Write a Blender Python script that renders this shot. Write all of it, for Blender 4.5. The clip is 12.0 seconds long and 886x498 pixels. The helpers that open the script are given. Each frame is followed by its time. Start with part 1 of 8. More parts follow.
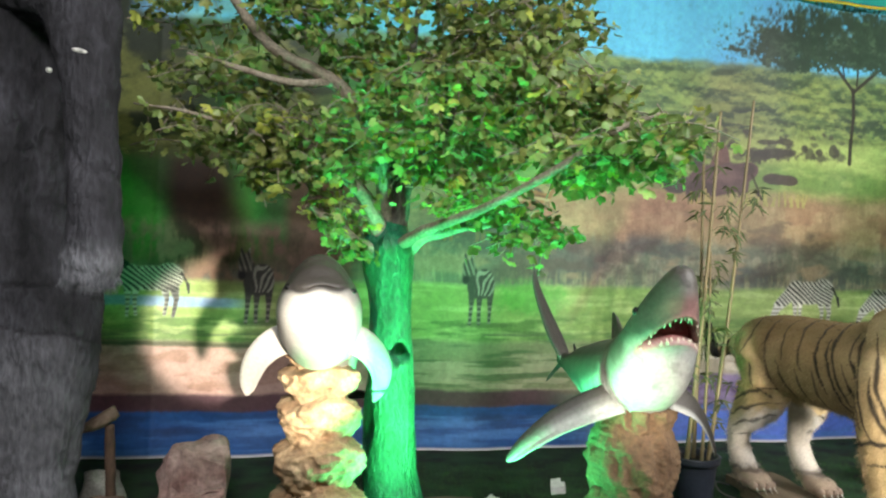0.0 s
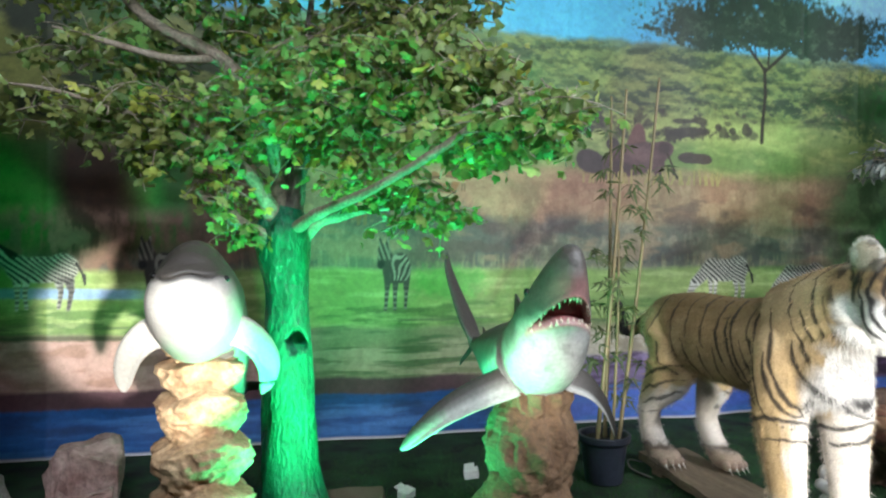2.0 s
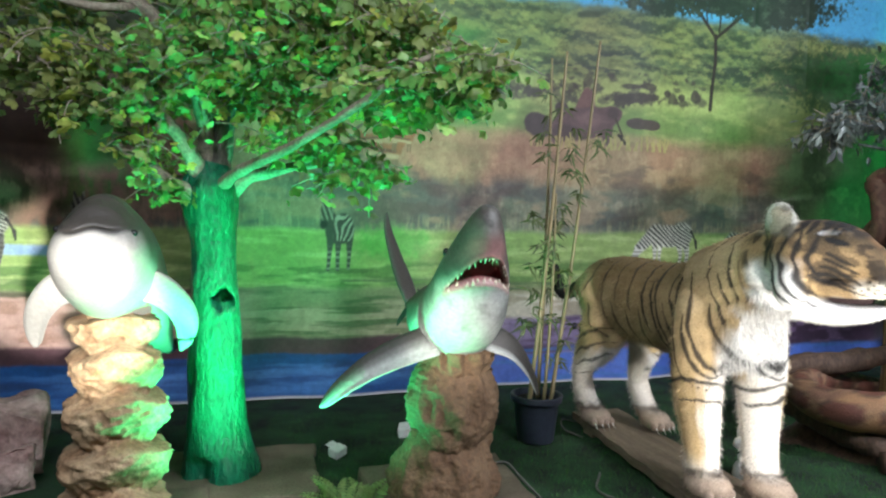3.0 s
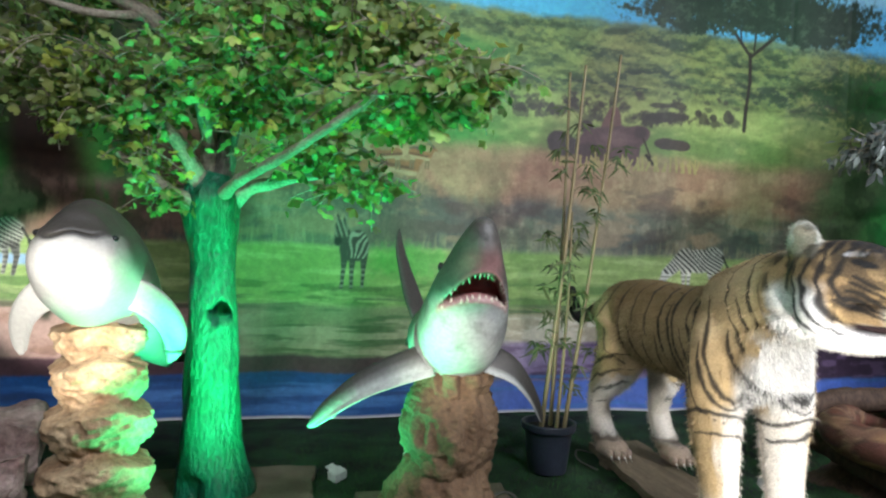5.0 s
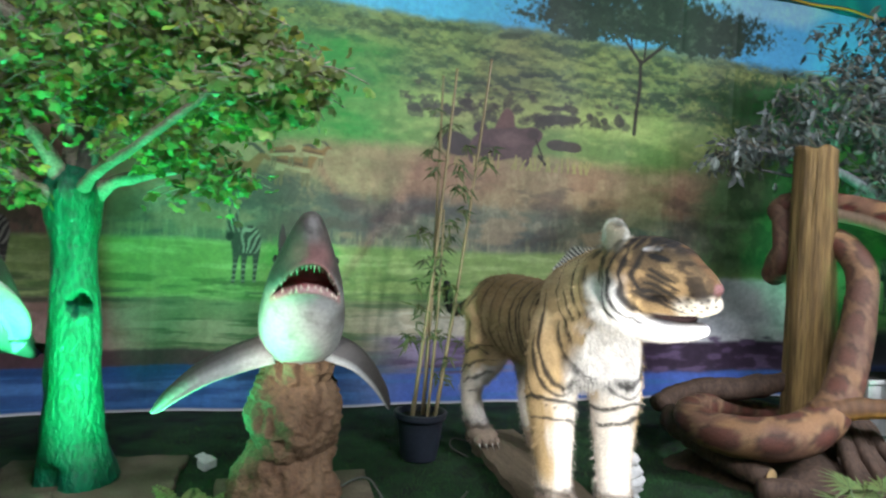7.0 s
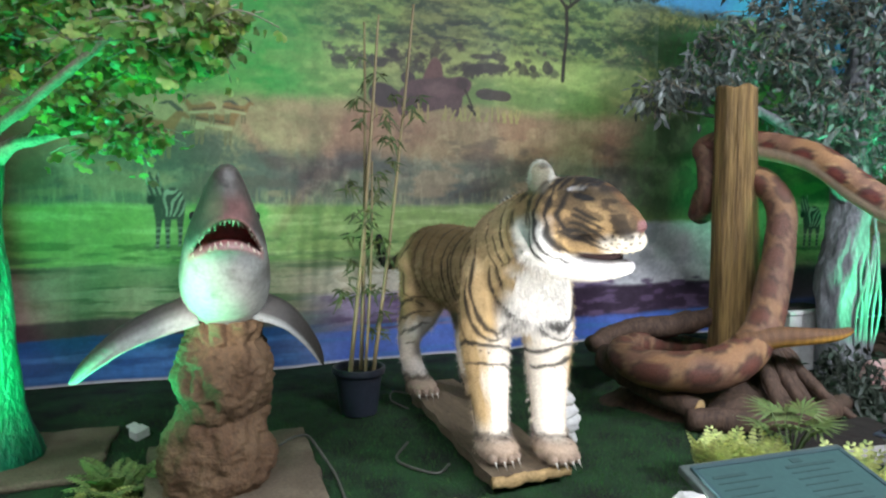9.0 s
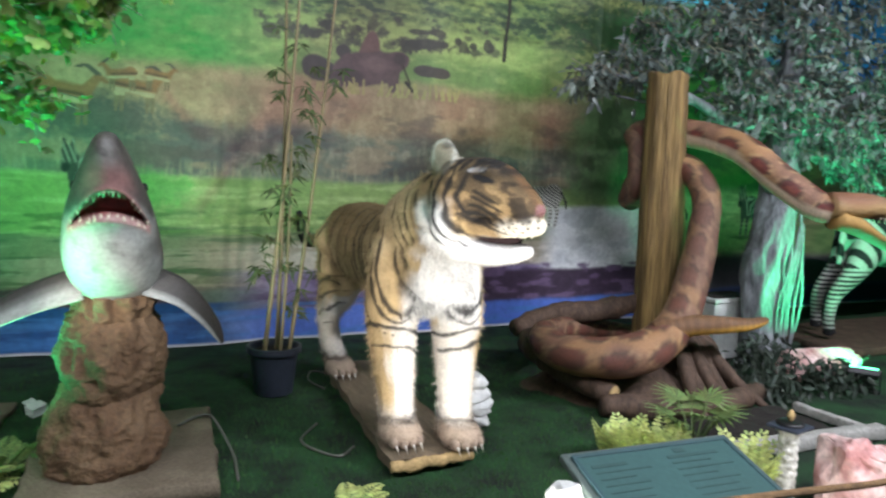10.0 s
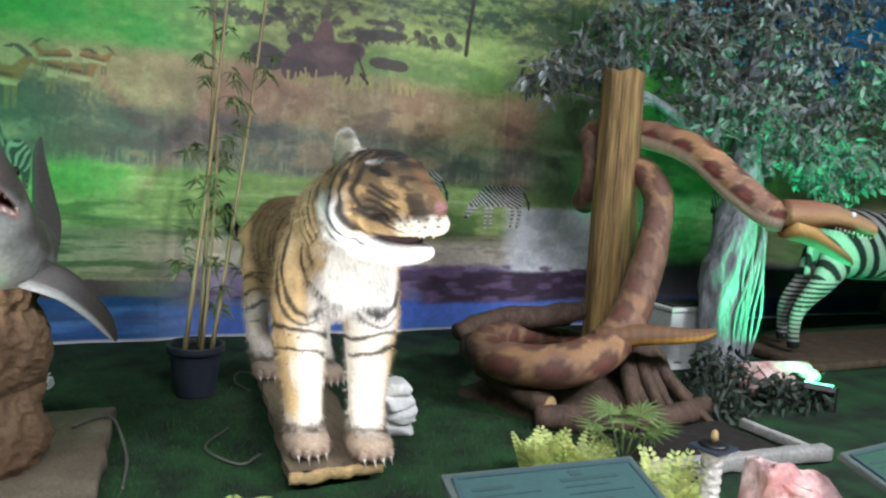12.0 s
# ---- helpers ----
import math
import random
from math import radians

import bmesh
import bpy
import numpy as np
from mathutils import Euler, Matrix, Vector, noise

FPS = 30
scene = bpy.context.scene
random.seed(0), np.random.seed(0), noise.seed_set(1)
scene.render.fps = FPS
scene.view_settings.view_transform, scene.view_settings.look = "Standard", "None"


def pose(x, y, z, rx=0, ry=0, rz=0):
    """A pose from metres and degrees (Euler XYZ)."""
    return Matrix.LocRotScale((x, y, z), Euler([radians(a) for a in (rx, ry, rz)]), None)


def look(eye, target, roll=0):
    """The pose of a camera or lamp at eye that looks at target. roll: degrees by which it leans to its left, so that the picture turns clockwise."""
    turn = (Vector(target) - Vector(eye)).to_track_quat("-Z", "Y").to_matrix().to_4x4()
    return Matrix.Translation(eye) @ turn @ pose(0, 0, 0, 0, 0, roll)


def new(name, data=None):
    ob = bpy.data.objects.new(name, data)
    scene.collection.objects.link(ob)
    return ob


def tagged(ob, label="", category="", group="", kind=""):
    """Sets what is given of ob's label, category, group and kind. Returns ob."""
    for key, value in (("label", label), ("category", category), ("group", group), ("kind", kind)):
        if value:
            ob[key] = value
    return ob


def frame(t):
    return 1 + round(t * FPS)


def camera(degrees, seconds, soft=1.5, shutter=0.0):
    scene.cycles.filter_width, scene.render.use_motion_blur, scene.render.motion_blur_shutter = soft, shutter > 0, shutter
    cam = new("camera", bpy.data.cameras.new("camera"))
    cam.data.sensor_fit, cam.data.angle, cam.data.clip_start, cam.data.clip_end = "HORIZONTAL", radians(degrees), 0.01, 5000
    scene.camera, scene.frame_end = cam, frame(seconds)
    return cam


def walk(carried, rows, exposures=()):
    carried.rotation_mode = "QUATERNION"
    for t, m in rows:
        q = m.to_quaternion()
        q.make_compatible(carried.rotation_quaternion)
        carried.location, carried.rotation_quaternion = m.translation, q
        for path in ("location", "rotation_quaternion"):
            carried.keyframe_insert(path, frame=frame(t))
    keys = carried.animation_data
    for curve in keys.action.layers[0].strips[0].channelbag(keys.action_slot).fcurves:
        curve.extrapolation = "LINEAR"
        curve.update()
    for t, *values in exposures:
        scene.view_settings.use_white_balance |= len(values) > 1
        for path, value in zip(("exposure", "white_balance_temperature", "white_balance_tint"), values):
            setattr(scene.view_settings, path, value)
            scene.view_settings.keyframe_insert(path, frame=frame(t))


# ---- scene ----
cam = camera(64.9, 12.0, soft=2.2, shutter=0.5)
METRES, EYE, TILT, LEAN, TURN = 2.0, 1.30, 0.8, -1.5, -11.3
ROWS = [
    (0.0, 0.0, 0.0, 0.0, 0.0, 0.0, -0.0),
    (0.5, 0.0462, 0.0098, 0.0016, -0.33, 0.02, -0.33),
    (1.0, 0.0604, 0.0195, -0.0006, -3.74, -1.38, 0.27),
    (1.5, 0.0692, 0.0352, -0.0097, -6.06, -2.35, 1.99),
    (2.0, 0.1184, 0.0476, -0.0058, -4.15, -1.28, 1.09),
    (2.5, 0.1877, 0.0277, -0.0135, -3.42, -2.79, -0.77),
    (3.0, 0.2171, 0.0437, -0.0175, -6.33, -4.2, 0.06),
    (5.0, 0.3034, 0.0984, -0.0403, -2.93, -2.15, -0.96),
    (5.5, 0.3574, 0.0738, -0.0411, -4.59, -3.73, -0.76),
    (6.0, 0.3976, 0.038, -0.0425, -5.42, -4.76, 0.14),
    (6.5, 0.4687, 0.0297, -0.0358, -4.04, -2.11, -2.04),
    (7.0, 0.526, 0.0152, -0.0435, -6.3, -2.15, -1.47),
    (9.0, 0.5577, 0.0314, -0.0656, -11.21, -5.46, 0.9),
    (9.5, 0.6306, 0.0334, -0.0622, -10.96, -5.87, -2.35),
    (10.0, 0.6807, 0.0393, -0.0654, -13.9, -7.21, -1.06),
    (10.5, 0.7061, 0.0773, -0.0671, -16.81, -7.2, -1.11),
    (11.0, 0.73, 0.0978, -0.07, -18.86, -7.16, 1.16),
    (11.5, 0.7915, 0.0976, -0.0695, -14.97, -6.2, -1.55),
    (12.0, 0.8635, 0.0862, -0.073, -13.84, -7.2, -2.67),
]
walk(cam, [(t, pose(0, 0, EYE, TILT, LEAN, TURN) @ pose(METRES * x, METRES * y, METRES * z, 90 + pitch, roll, yaw)) for t, x, y, z, yaw, pitch, roll in ROWS],
     exposures=[(0.0, 0.34, 7400, 10), (1.0, 0.24, 6900, 10), (2.2, 0.10, 6500, 10), (5.0, -0.14, 6500, 10), (12.0, -0.16, 6500, 10)])

# ---------------------------------------------------------------- world and lamps
world = bpy.data.worlds.new("dark_hall")
scene.world = world
world.use_nodes = True
world.node_tree.nodes["Background"].inputs[0].default_value = (0.5, 0.6, 0.7, 1)
world.node_tree.nodes["Background"].inputs[1].default_value = 0.02


def area_lamp(name, m, power, colour, sx, sy):
    d = bpy.data.lights.new(name, "AREA")
    d.shape, d.size, d.size_y, d.energy, d.color = "RECTANGLE", sx, sy, power, colour
    ob = new(name, d)
    ob.matrix_world = m
    return ob


def spot_lamp(name, eye, target, power, colour, degrees, blend=0.5, radius=0.04):
    d = bpy.data.lights.new(name, "SPOT")
    d.energy, d.color, d.spot_size, d.spot_blend, d.shadow_soft_size = power, colour, radians(degrees), blend, radius
    ob = new(name, d)
    ob.matrix_world = look(eye, target)
    return ob


GREEN = (0.05, 1.0, 0.42)
WHITE = (1.0, 0.98, 0.95)
CEIL = 3.62
# fill lamps added along the ceiling over the visitors' side, out of view
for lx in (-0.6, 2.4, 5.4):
    area_lamp("hall_fill", look((lx, -0.6, CEIL - 0.14), (lx, 0.6, 0)), 142 if lx < 5 else 290, (0.94, 0.98, 1.12), 1.3, 0.12)
# floor spotlights: eye, target, watts, colour, cone
FLOODS = [
    ((0.66, 2.54, 0.11), (0.68, 2.94, 1.15), 390, GREEN, 148),
    ((5.52, 2.48, 0.12), (5.90, 2.75, 1.1), 400, GREEN, 165),
    ((2.22, 0.80, 0.13), (2.55, 2.3, 0.76), 235, WHITE, 48),
    ((3.38, 1.02, 0.10), (3.66, 1.75, 0.24), 11, WHITE, 95),
]
# spotlights on stands behind the visitors
STANDS = [
    ((0.72, -1.10, 1.01), (-0.06, 2.66, 0.88), 3000, WHITE, 9.8),
    ((-0.60, -1.00, 1.05), (1.27, 2.45, 0.80), 1500, WHITE, 6),
]
for eye, target, power, colour, cone in FLOODS + STANDS:
    spot_lamp("flood_beam", eye, target, power, colour, cone, 1.0 if cone > 100 else 0.35, 0.06)


# ---------------------------------------------------------------- helpers of this scene
def rgb(r, g, b):
    """sRGB 0..1 to linear."""
    return tuple(max(0.0, v) ** 2.2 for v in (r, g, b))


TABLE = np.random.RandomState(7).rand(256, 256)


def vnoise(x, y):
    xi, yi = np.floor(x).astype(int), np.floor(y).astype(int)
    fx, fy = x - xi, y - yi
    fx, fy = fx * fx * (3 - 2 * fx), fy * fy * (3 - 2 * fy)
    a, b = TABLE[xi & 255, yi & 255], TABLE[(xi + 1) & 255, yi & 255]
    c, d = TABLE[xi & 255, (yi + 1) & 255], TABLE[(xi + 1) & 255, (yi + 1) & 255]
    return (a * (1 - fx) + b * fx) * (1 - fy) + (c * (1 - fx) + d * fx) * fy


def fbm(x, y, octaves=4, gain=0.5):
    total, amp, norm = 0, 1.0, 0.0
    for k in range(octaves):
        total = total + amp * vnoise(x * 2 ** k + 17.3 * k, y * 2 ** k + 9.1 * k)
        norm += amp
        amp *= gain
    return total / norm


def noise3(p, s):
    """Smooth noise in space, about -1..1, for an (n, 3) array."""
    q = p * s
    return (vnoise(q[:, 0] + 0.37 * q[:, 2], q[:, 1] + 31.7) + vnoise(q[:, 1] + 5.2, q[:, 2] + 0.31 * q[:, 0]) + vnoise(q[:, 2] + 11.9, q[:, 0] + 0.23 * q[:, 1])) * 1.33 - 2.0


def step(a, b, x):
    t = np.clip((x - a) / (b - a), 0, 1)
    return t * t * (3 - 2 * t)


def material(name, colour=(0.5, 0.5, 0.5), rough=0.6, var=0.3, scale=6.0, bump=0.3, fine=80.0, metal=0.0, painted=False, island=0.0, obj=0.0, stretch=(1, 1, 1), second=None, coat=0.0, thin=0.0, depth=0.01):
    m = bpy.data.materials.new(name)
    m.use_nodes = True
    nt = m.node_tree
    n, l = nt.nodes, nt.links
    p = n["Principled BSDF"]
    tc, mp = n.new("ShaderNodeTexCoord"), n.new("ShaderNodeMapping")
    mp.inputs["Scale"].default_value = stretch
    l.new(tc.outputs["Object"], mp.inputs[0])
    big, small = n.new("ShaderNodeTexNoise"), n.new("ShaderNodeTexNoise")
    big.inputs["Scale"].default_value, big.inputs["Detail"].default_value = scale, 6
    small.inputs["Scale"].default_value, small.inputs["Detail"].default_value = fine, 4
    l.new(mp.outputs[0], big.inputs[0])
    l.new(mp.outputs[0], small.inputs[0])
    if painted:
        src = n.new("ShaderNodeAttribute")
        src.attribute_name = "paint"
        base = src.outputs["Color"]
    else:
        mix = n.new("ShaderNodeMix")
        mix.data_type = "RGBA"
        ramp = n.new("ShaderNodeMapRange")
        ramp.inputs[1].default_value, ramp.inputs[2].default_value = 0.35, 0.65
        l.new(big.outputs[0], ramp.inputs[0])
        l.new(ramp.outputs[0], mix.inputs[0])
        mix.inputs[6].default_value = (*colour, 1)
        mix.inputs[7].default_value = (*(second or tuple(c * (1 - var) for c in colour)), 1)
        base = mix.outputs[2]
    fac = n.new("ShaderNodeMapRange")
    fac.inputs[1].default_value, fac.inputs[2].default_value = 0.3, 0.7
    fac.inputs[3].default_value, fac.inputs[4].default_value = 1 - var, 1 + var * 0.6
    l.new(small.outputs[0], fac.inputs[0])
    mul = n.new("ShaderNodeVectorMath")
    mul.operation = "SCALE"
    l.new(base, mul.inputs[0])
    l.new(fac.outputs[0], mul.inputs["Scale"])
    out = mul.outputs[0]
    if island or obj:
        r = n.new("ShaderNodeNewGeometry") if island else n.new("ShaderNodeObjectInfo")
        hue, mr, mv = n.new("ShaderNodeHueSaturation"), n.new("ShaderNodeMapRange"), n.new("ShaderNodeMapRange")
        k = island or obj
        mr.inputs[3].default_value, mr.inputs[4].default_value = 0.5 - 0.06 * k, 0.5 + 0.03 * k
        mv.inputs[3].default_value, mv.inputs[4].default_value = 1 - 0.55 * k, 1 + 0.5 * k
        wob = n.new("ShaderNodeMath")
        wob.operation = "MULTIPLY"
        wob.inputs[1].default_value = 7.31
        fr = n.new("ShaderNodeMath")
        fr.operation = "FRACT"
        rnd = r.outputs["Random Per Island"] if island else r.outputs["Random"]
        l.new(rnd, mr.inputs[0])
        l.new(rnd, wob.inputs[0])
        l.new(wob.outputs[0], fr.inputs[0])
        l.new(fr.outputs[0], mv.inputs[0])
        l.new(mr.outputs[0], hue.inputs["Hue"])
        l.new(mv.outputs[0], hue.inputs["Value"])
        l.new(out, hue.inputs["Color"])
        out = hue.outputs[0]
    l.new(out, p.inputs["Base Color"])
    bp = n.new("ShaderNodeBump")
    bp.inputs["Strength"].default_value, bp.inputs["Distance"].default_value = bump, depth
    add = n.new("ShaderNodeMath")
    l.new(big.outputs[0], add.inputs[0])
    l.new(small.outputs[0], add.inputs[1])
    l.new(add.outputs[0], bp.inputs["Height"])
    l.new(bp.outputs[0], p.inputs["Normal"])
    rr = n.new("ShaderNodeMapRange")
    rr.inputs[3].default_value, rr.inputs[4].default_value = max(0.05, rough - 0.12), min(1, rough + 0.12)
    l.new(big.outputs[0], rr.inputs[0])
    l.new(rr.outputs[0], p.inputs["Roughness"])
    p.inputs["Metallic"].default_value = metal
    p.inputs["Coat Weight"].default_value = coat
    if thin:
        tr, ms = n.new("ShaderNodeBsdfTranslucent"), n.new("ShaderNodeMixShader")
        l.new(out, tr.inputs[0])
        ms.inputs[0].default_value = thin
        l.new(p.outputs[0], ms.inputs[1])
        l.new(tr.outputs[0], ms.inputs[2])
        l.new(ms.outputs[0], n["Material Output"].inputs[0])
    return m


def glow(name, colour, strength):
    m = bpy.data.materials.new(name)
    m.use_nodes = True
    p = m.node_tree.nodes["Principled BSDF"]
    p.inputs["Base Color"].default_value = (*colour, 1)
    p.inputs["Emission Color"].default_value = (*colour, 1)
    p.inputs["Emission Strength"].default_value = strength
    return m


class Soup:
    """Vertices, faces and colours gathered for one mesh."""

    def __init__(self):
        self.v, self.f, self.c, self.k = [], [], [], 0

    def add(self, v, f, c=(0.5, 0.5, 0.5)):
        v = np.asarray(v, float).reshape(-1, 3)
        c = np.broadcast_to(np.asarray(c, float), v.shape)
        self.v.append(v)
        self.c.append(c)
        self.f += [tuple(i + self.k for i in q) for q in f]
        self.k += len(v)
        return self

    def mesh(self, name, base=None, paint=True, smooth=True):
        v = np.concatenate(self.v)
        if base is not None:
            v = v - np.asarray(base)
        me = bpy.data.meshes.new(name)
        me.from_pydata(v.tolist(), [], self.f)
        if paint:
            a = me.color_attributes.new("paint", "FLOAT_COLOR", "POINT")
            a.data.foreach_set("color", np.c_[np.concatenate(self.c), np.ones(len(v))].ravel().astype(np.float32))
        if smooth:
            me.polygons.foreach_set("use_smooth", np.ones(len(me.polygons), bool))
        me.update()
        return me


def put(name, me, mat, at=(0, 0, 0), parent=None, label="", category="", group="", kind=""):
    ob = new(name, me)
    if mat is not None and not me.materials:
        me.materials.append(mat)
    ob.location = at
    if parent is not None:
        ob.parent = parent
    return tagged(ob, label, category, group, kind)


def part(name, bm, mat, parent, label="", at=(0, 0, 0), smooth=False):
    """Links a bmesh as one mesh object under a thing or under a part."""
    me = bpy.data.meshes.new(name)
    bm.normal_update()
    bm.to_mesh(me)
    bm.free()
    if smooth:
        me.polygons.foreach_set("use_smooth", np.ones(len(me.polygons), bool))
    return put(name, me, mat, at, parent, label)


def thing(name, at, label, category, group="", kind=""):
    ob = new(name)
    ob.empty_display_size = 0.1
    ob.location = at
    return tagged(ob, label, category, group, kind)


def box(bm, lo, hi, bevel=0.0, m=None):
    lo, hi = Vector(lo), Vector(hi)
    r = bmesh.ops.create_cube(bm, size=1.0)
    vs = r["verts"]
    for v in vs:
        v.co = Vector((lo[i] + (v.co[i] + 0.5) * (hi[i] - lo[i]) for i in range(3)))
    if bevel:
        es = list({e for v in vs for e in v.link_edges})
        r = bmesh.ops.bevel(bm, geom=es, offset=bevel, segments=2, affect="EDGES", profile=0.6)
        vs = list({v for f in r["faces"] for v in f.verts} | {v for v in vs if v.is_valid})
    if m is not None:
        bmesh.ops.transform(bm, matrix=m, verts=[v for v in vs if v.is_valid])
    return bm


def catmull(pts, n):
    """n points along a smooth curve through pts (any number of columns)."""
    p = np.asarray(pts, float)
    p = np.vstack([2 * p[0] - p[1], p, 2 * p[-1] - p[-2]])
    out = []
    for u in np.linspace(0, len(p) - 3 - 1e-9, n):
        i = int(u)
        t = u - i
        a, b, c, d = p[i:i + 4]
        out.append(0.5 * (2 * b + (c - a) * t + (2 * a - 5 * b + 4 * c - d) * t * t + (3 * b - a - 3 * c + d) * t ** 3))
    return np.array(out)


def loft(path, n=16, up=(0, 0, 1), close=True):
    """path: rows (x, y, z, side radius, up radius). Returns verts (rows * n), faces, u along, angle (0 = side, 90 = up)."""
    path = np.asarray(path, float)
    c, ra, rb = path[:, :3], np.maximum(path[:, 3], 1e-4), np.maximum(path[:, 4], 1e-4)
    tan = np.gradient(c, axis=0)
    tan /= np.linalg.norm(tan, axis=1)[:, None] + 1e-9
    upv = np.asarray(up, float)
    frames = []
    for t in tan:
        s = np.cross(t, upv)
        if np.linalg.norm(s) < 0.15 and frames:
            s = frames[-1][0] - t * np.dot(frames[-1][0], t)
        s = s / (np.linalg.norm(s) + 1e-9)
        if frames and np.dot(s, frames[-1][0]) < 0:
            s = -s
        w = np.cross(s, t)
        frames.append((s, w))
    ang = np.arange(n) * 2 * math.pi / n
    v = np.concatenate([c[i] + np.outer(np.cos(ang) * ra[i], frames[i][0]) + np.outer(np.sin(ang) * rb[i], frames[i][1]) for i in range(len(c))])
    f = [(i * n + j, i * n + (j + 1) % n, (i + 1) * n + (j + 1) % n, (i + 1) * n + j) for i in range(len(c) - 1) for j in range(n)]
    if close:
        f.append(tuple(range(n - 1, -1, -1)))
        f.append(tuple((len(c) - 1) * n + j for j in range(n)))
    u = np.repeat(np.linspace(0, 1, len(c)), n)
    return v, f, u, np.tile(ang, len(c))


def ball(c, r, n=12, m=8, rot=None):
    """An ellipsoid as verts and faces."""
    th, ph = np.arange(n) * 2 * math.pi / n, np.linspace(0.001, math.pi - 0.001, m)
    v = np.array([[math.cos(a) * math.sin(b), math.sin(a) * math.sin(b), math.cos(b)] for b in ph for a in th]) * np.asarray(r)
    if rot is not None:
        v = v @ np.array(Euler([radians(a) for a in rot]).to_matrix()).T
    f = [(i * n + j, (i + 1) * n + j, (i + 1) * n + (j + 1) % n, i * n + (j + 1) % n) for i in range(m - 1) for j in range(n)]
    f += [tuple(range(n)), tuple((m - 1) * n + j for j in range(n - 1, -1, -1))]
    return v + np.asarray(c), f


def cone(a, b, r, n=6):
    a, b = np.asarray(a, float), np.asarray(b, float)
    d = (b - a) / np.linalg.norm(b - a)
    s = np.cross(d, (0.31, 0.77, 0.55))
    s /= np.linalg.norm(s)
    w = np.cross(d, s)
    v = [a + r * (math.cos(k * 2 * math.pi / n) * s + math.sin(k * 2 * math.pi / n) * w) for k in range(n)] + [b]
    return np.array(v), [(k, (k + 1) % n, n) for k in range(n)] + [tuple(range(n - 1, -1, -1))]


def fused(shapes, voxel, smooth=6):
    """Melts closed shapes into one skin. Returns verts, faces, normals."""
    s = Soup()
    for v, f in shapes:
        s.add(v, f)
    me = s.mesh("melt", paint=False)
    ob = new("melt", me)
    md = ob.modifiers.new("skin", "REMESH")
    md.mode, md.voxel_size = "VOXEL", voxel
    sm = ob.modifiers.new("soft", "SMOOTH")
    sm.factor, sm.iterations = 0.5, smooth
    dg = bpy.context.evaluated_depsgraph_get()
    out = bpy.data.meshes.new_from_object(ob.evaluated_get(dg))
    v = np.zeros(len(out.vertices) * 3)
    out.vertices.foreach_get("co", v)
    nn = np.zeros(len(out.vertices) * 3)
    out.vertex_normals.foreach_get("vector", nn)
    f = [tuple(p.vertices) for p in out.polygons]
    bpy.data.objects.remove(ob)
    bpy.data.meshes.remove(out)
    bpy.data.meshes.remove(me)
    return v.reshape(-1, 3), f, nn.reshape(-1, 3)


def hairs(soup, v, nrm, c, count, length, width, lean, rng):
    """Short tufts over a skin, coloured like it."""
    ids = rng.randint(0, len(v), count)
    d = nrm[ids] + np.asarray(lean) + rng.normal(0, 0.3, (count, 3))
    d /= np.linalg.norm(d, axis=1)[:, None]
    s = np.cross(d, rng.normal(0, 1, (count, 3)))
    s /= np.linalg.norm(s, axis=1)[:, None]
    ln = (length * rng.uniform(0.5, 1.3, count))[:, None]
    b = v[ids] - nrm[ids] * 0.003
    tri = np.stack([b + s * width, b - s * width, b + d * ln], 1).reshape(-1, 3)
    col = np.repeat(c[ids] * rng.uniform(0.62, 1.28, (count, 1)), 3, 0)
    soup.add(tri, [(3 * i, 3 * i + 1, 3 * i + 2) for i in range(count)], col)

# ---------------------------------------------------------------- materials
M_TURF = material("artificial_turf", rgb(0.11, 0.28, 0.13), 0.9, 0.6, 5, 0.9, 200, second=rgb(0.045, 0.12, 0.055))
M_BLADE = material("turf_blades", rgb(0.22, 0.42, 0.21), 0.7, 0.3, 5, 0.1, 90, island=0.8, thin=0.25)
M_MURAL = material("printed_vinyl", rough=0.55, var=0.16, scale=2.0, bump=0.12, fine=170, painted=True)
M_WALL = material("dark_wall_paint", rgb(0.16, 0.17, 0.18), 0.85, 0.2, 2, 0.2, 60)
M_CEIL = material("ceiling_paint", rgb(0.30, 0.31, 0.33), 0.9, 0.15, 2, 0.2, 50)
M_TEAL = material("teal_cloth", rgb(0.10, 0.62, 0.62), 0.75, 0.2, 3, 0.2, 200)
M_GOLD = material("yellow_trim", rgb(0.85, 0.72, 0.25), 0.6, 0.2, 20, 0.2, 120)
M_PAINT = material("painted_fibreglass", rough=0.42, var=0.12, scale=9, bump=0.25, fine=70, painted=True)
M_HIDE = material("matt_painted_hide", rough=0.55, var=0.18, scale=9, bump=0.35, fine=60, painted=True)
M_SNAKE = material("painted_snake_skin", rough=0.62, var=0.25, scale=12, bump=0.7, fine=130, painted=True)
M_FUR = material("dyed_fur", rough=0.85, var=0.3, scale=14, bump=0.5, fine=160, painted=True)
M_GREYFUR = material("grey_hide", rough=0.88, var=0.45, scale=7, bump=0.9, fine=60, painted=True, stretch=(1, 1, 0.35), depth=0.02)
M_SAND = material("sand_rock", rgb(0.66, 0.57, 0.44), 0.85, 0.35, 9, 0.8, 55, second=rgb(0.50, 0.39, 0.28))
M_CLAY = material("clay_rock", rgb(0.42, 0.335, 0.24), 0.85, 0.35, 8, 0.9, 60, second=rgb(0.34, 0.255, 0.175))
M_SLAB = material("plinth_board", rgb(0.43, 0.39, 0.32), 0.85, 0.3, 5, 0.5, 90, second=rgb(0.35, 0.31, 0.25))
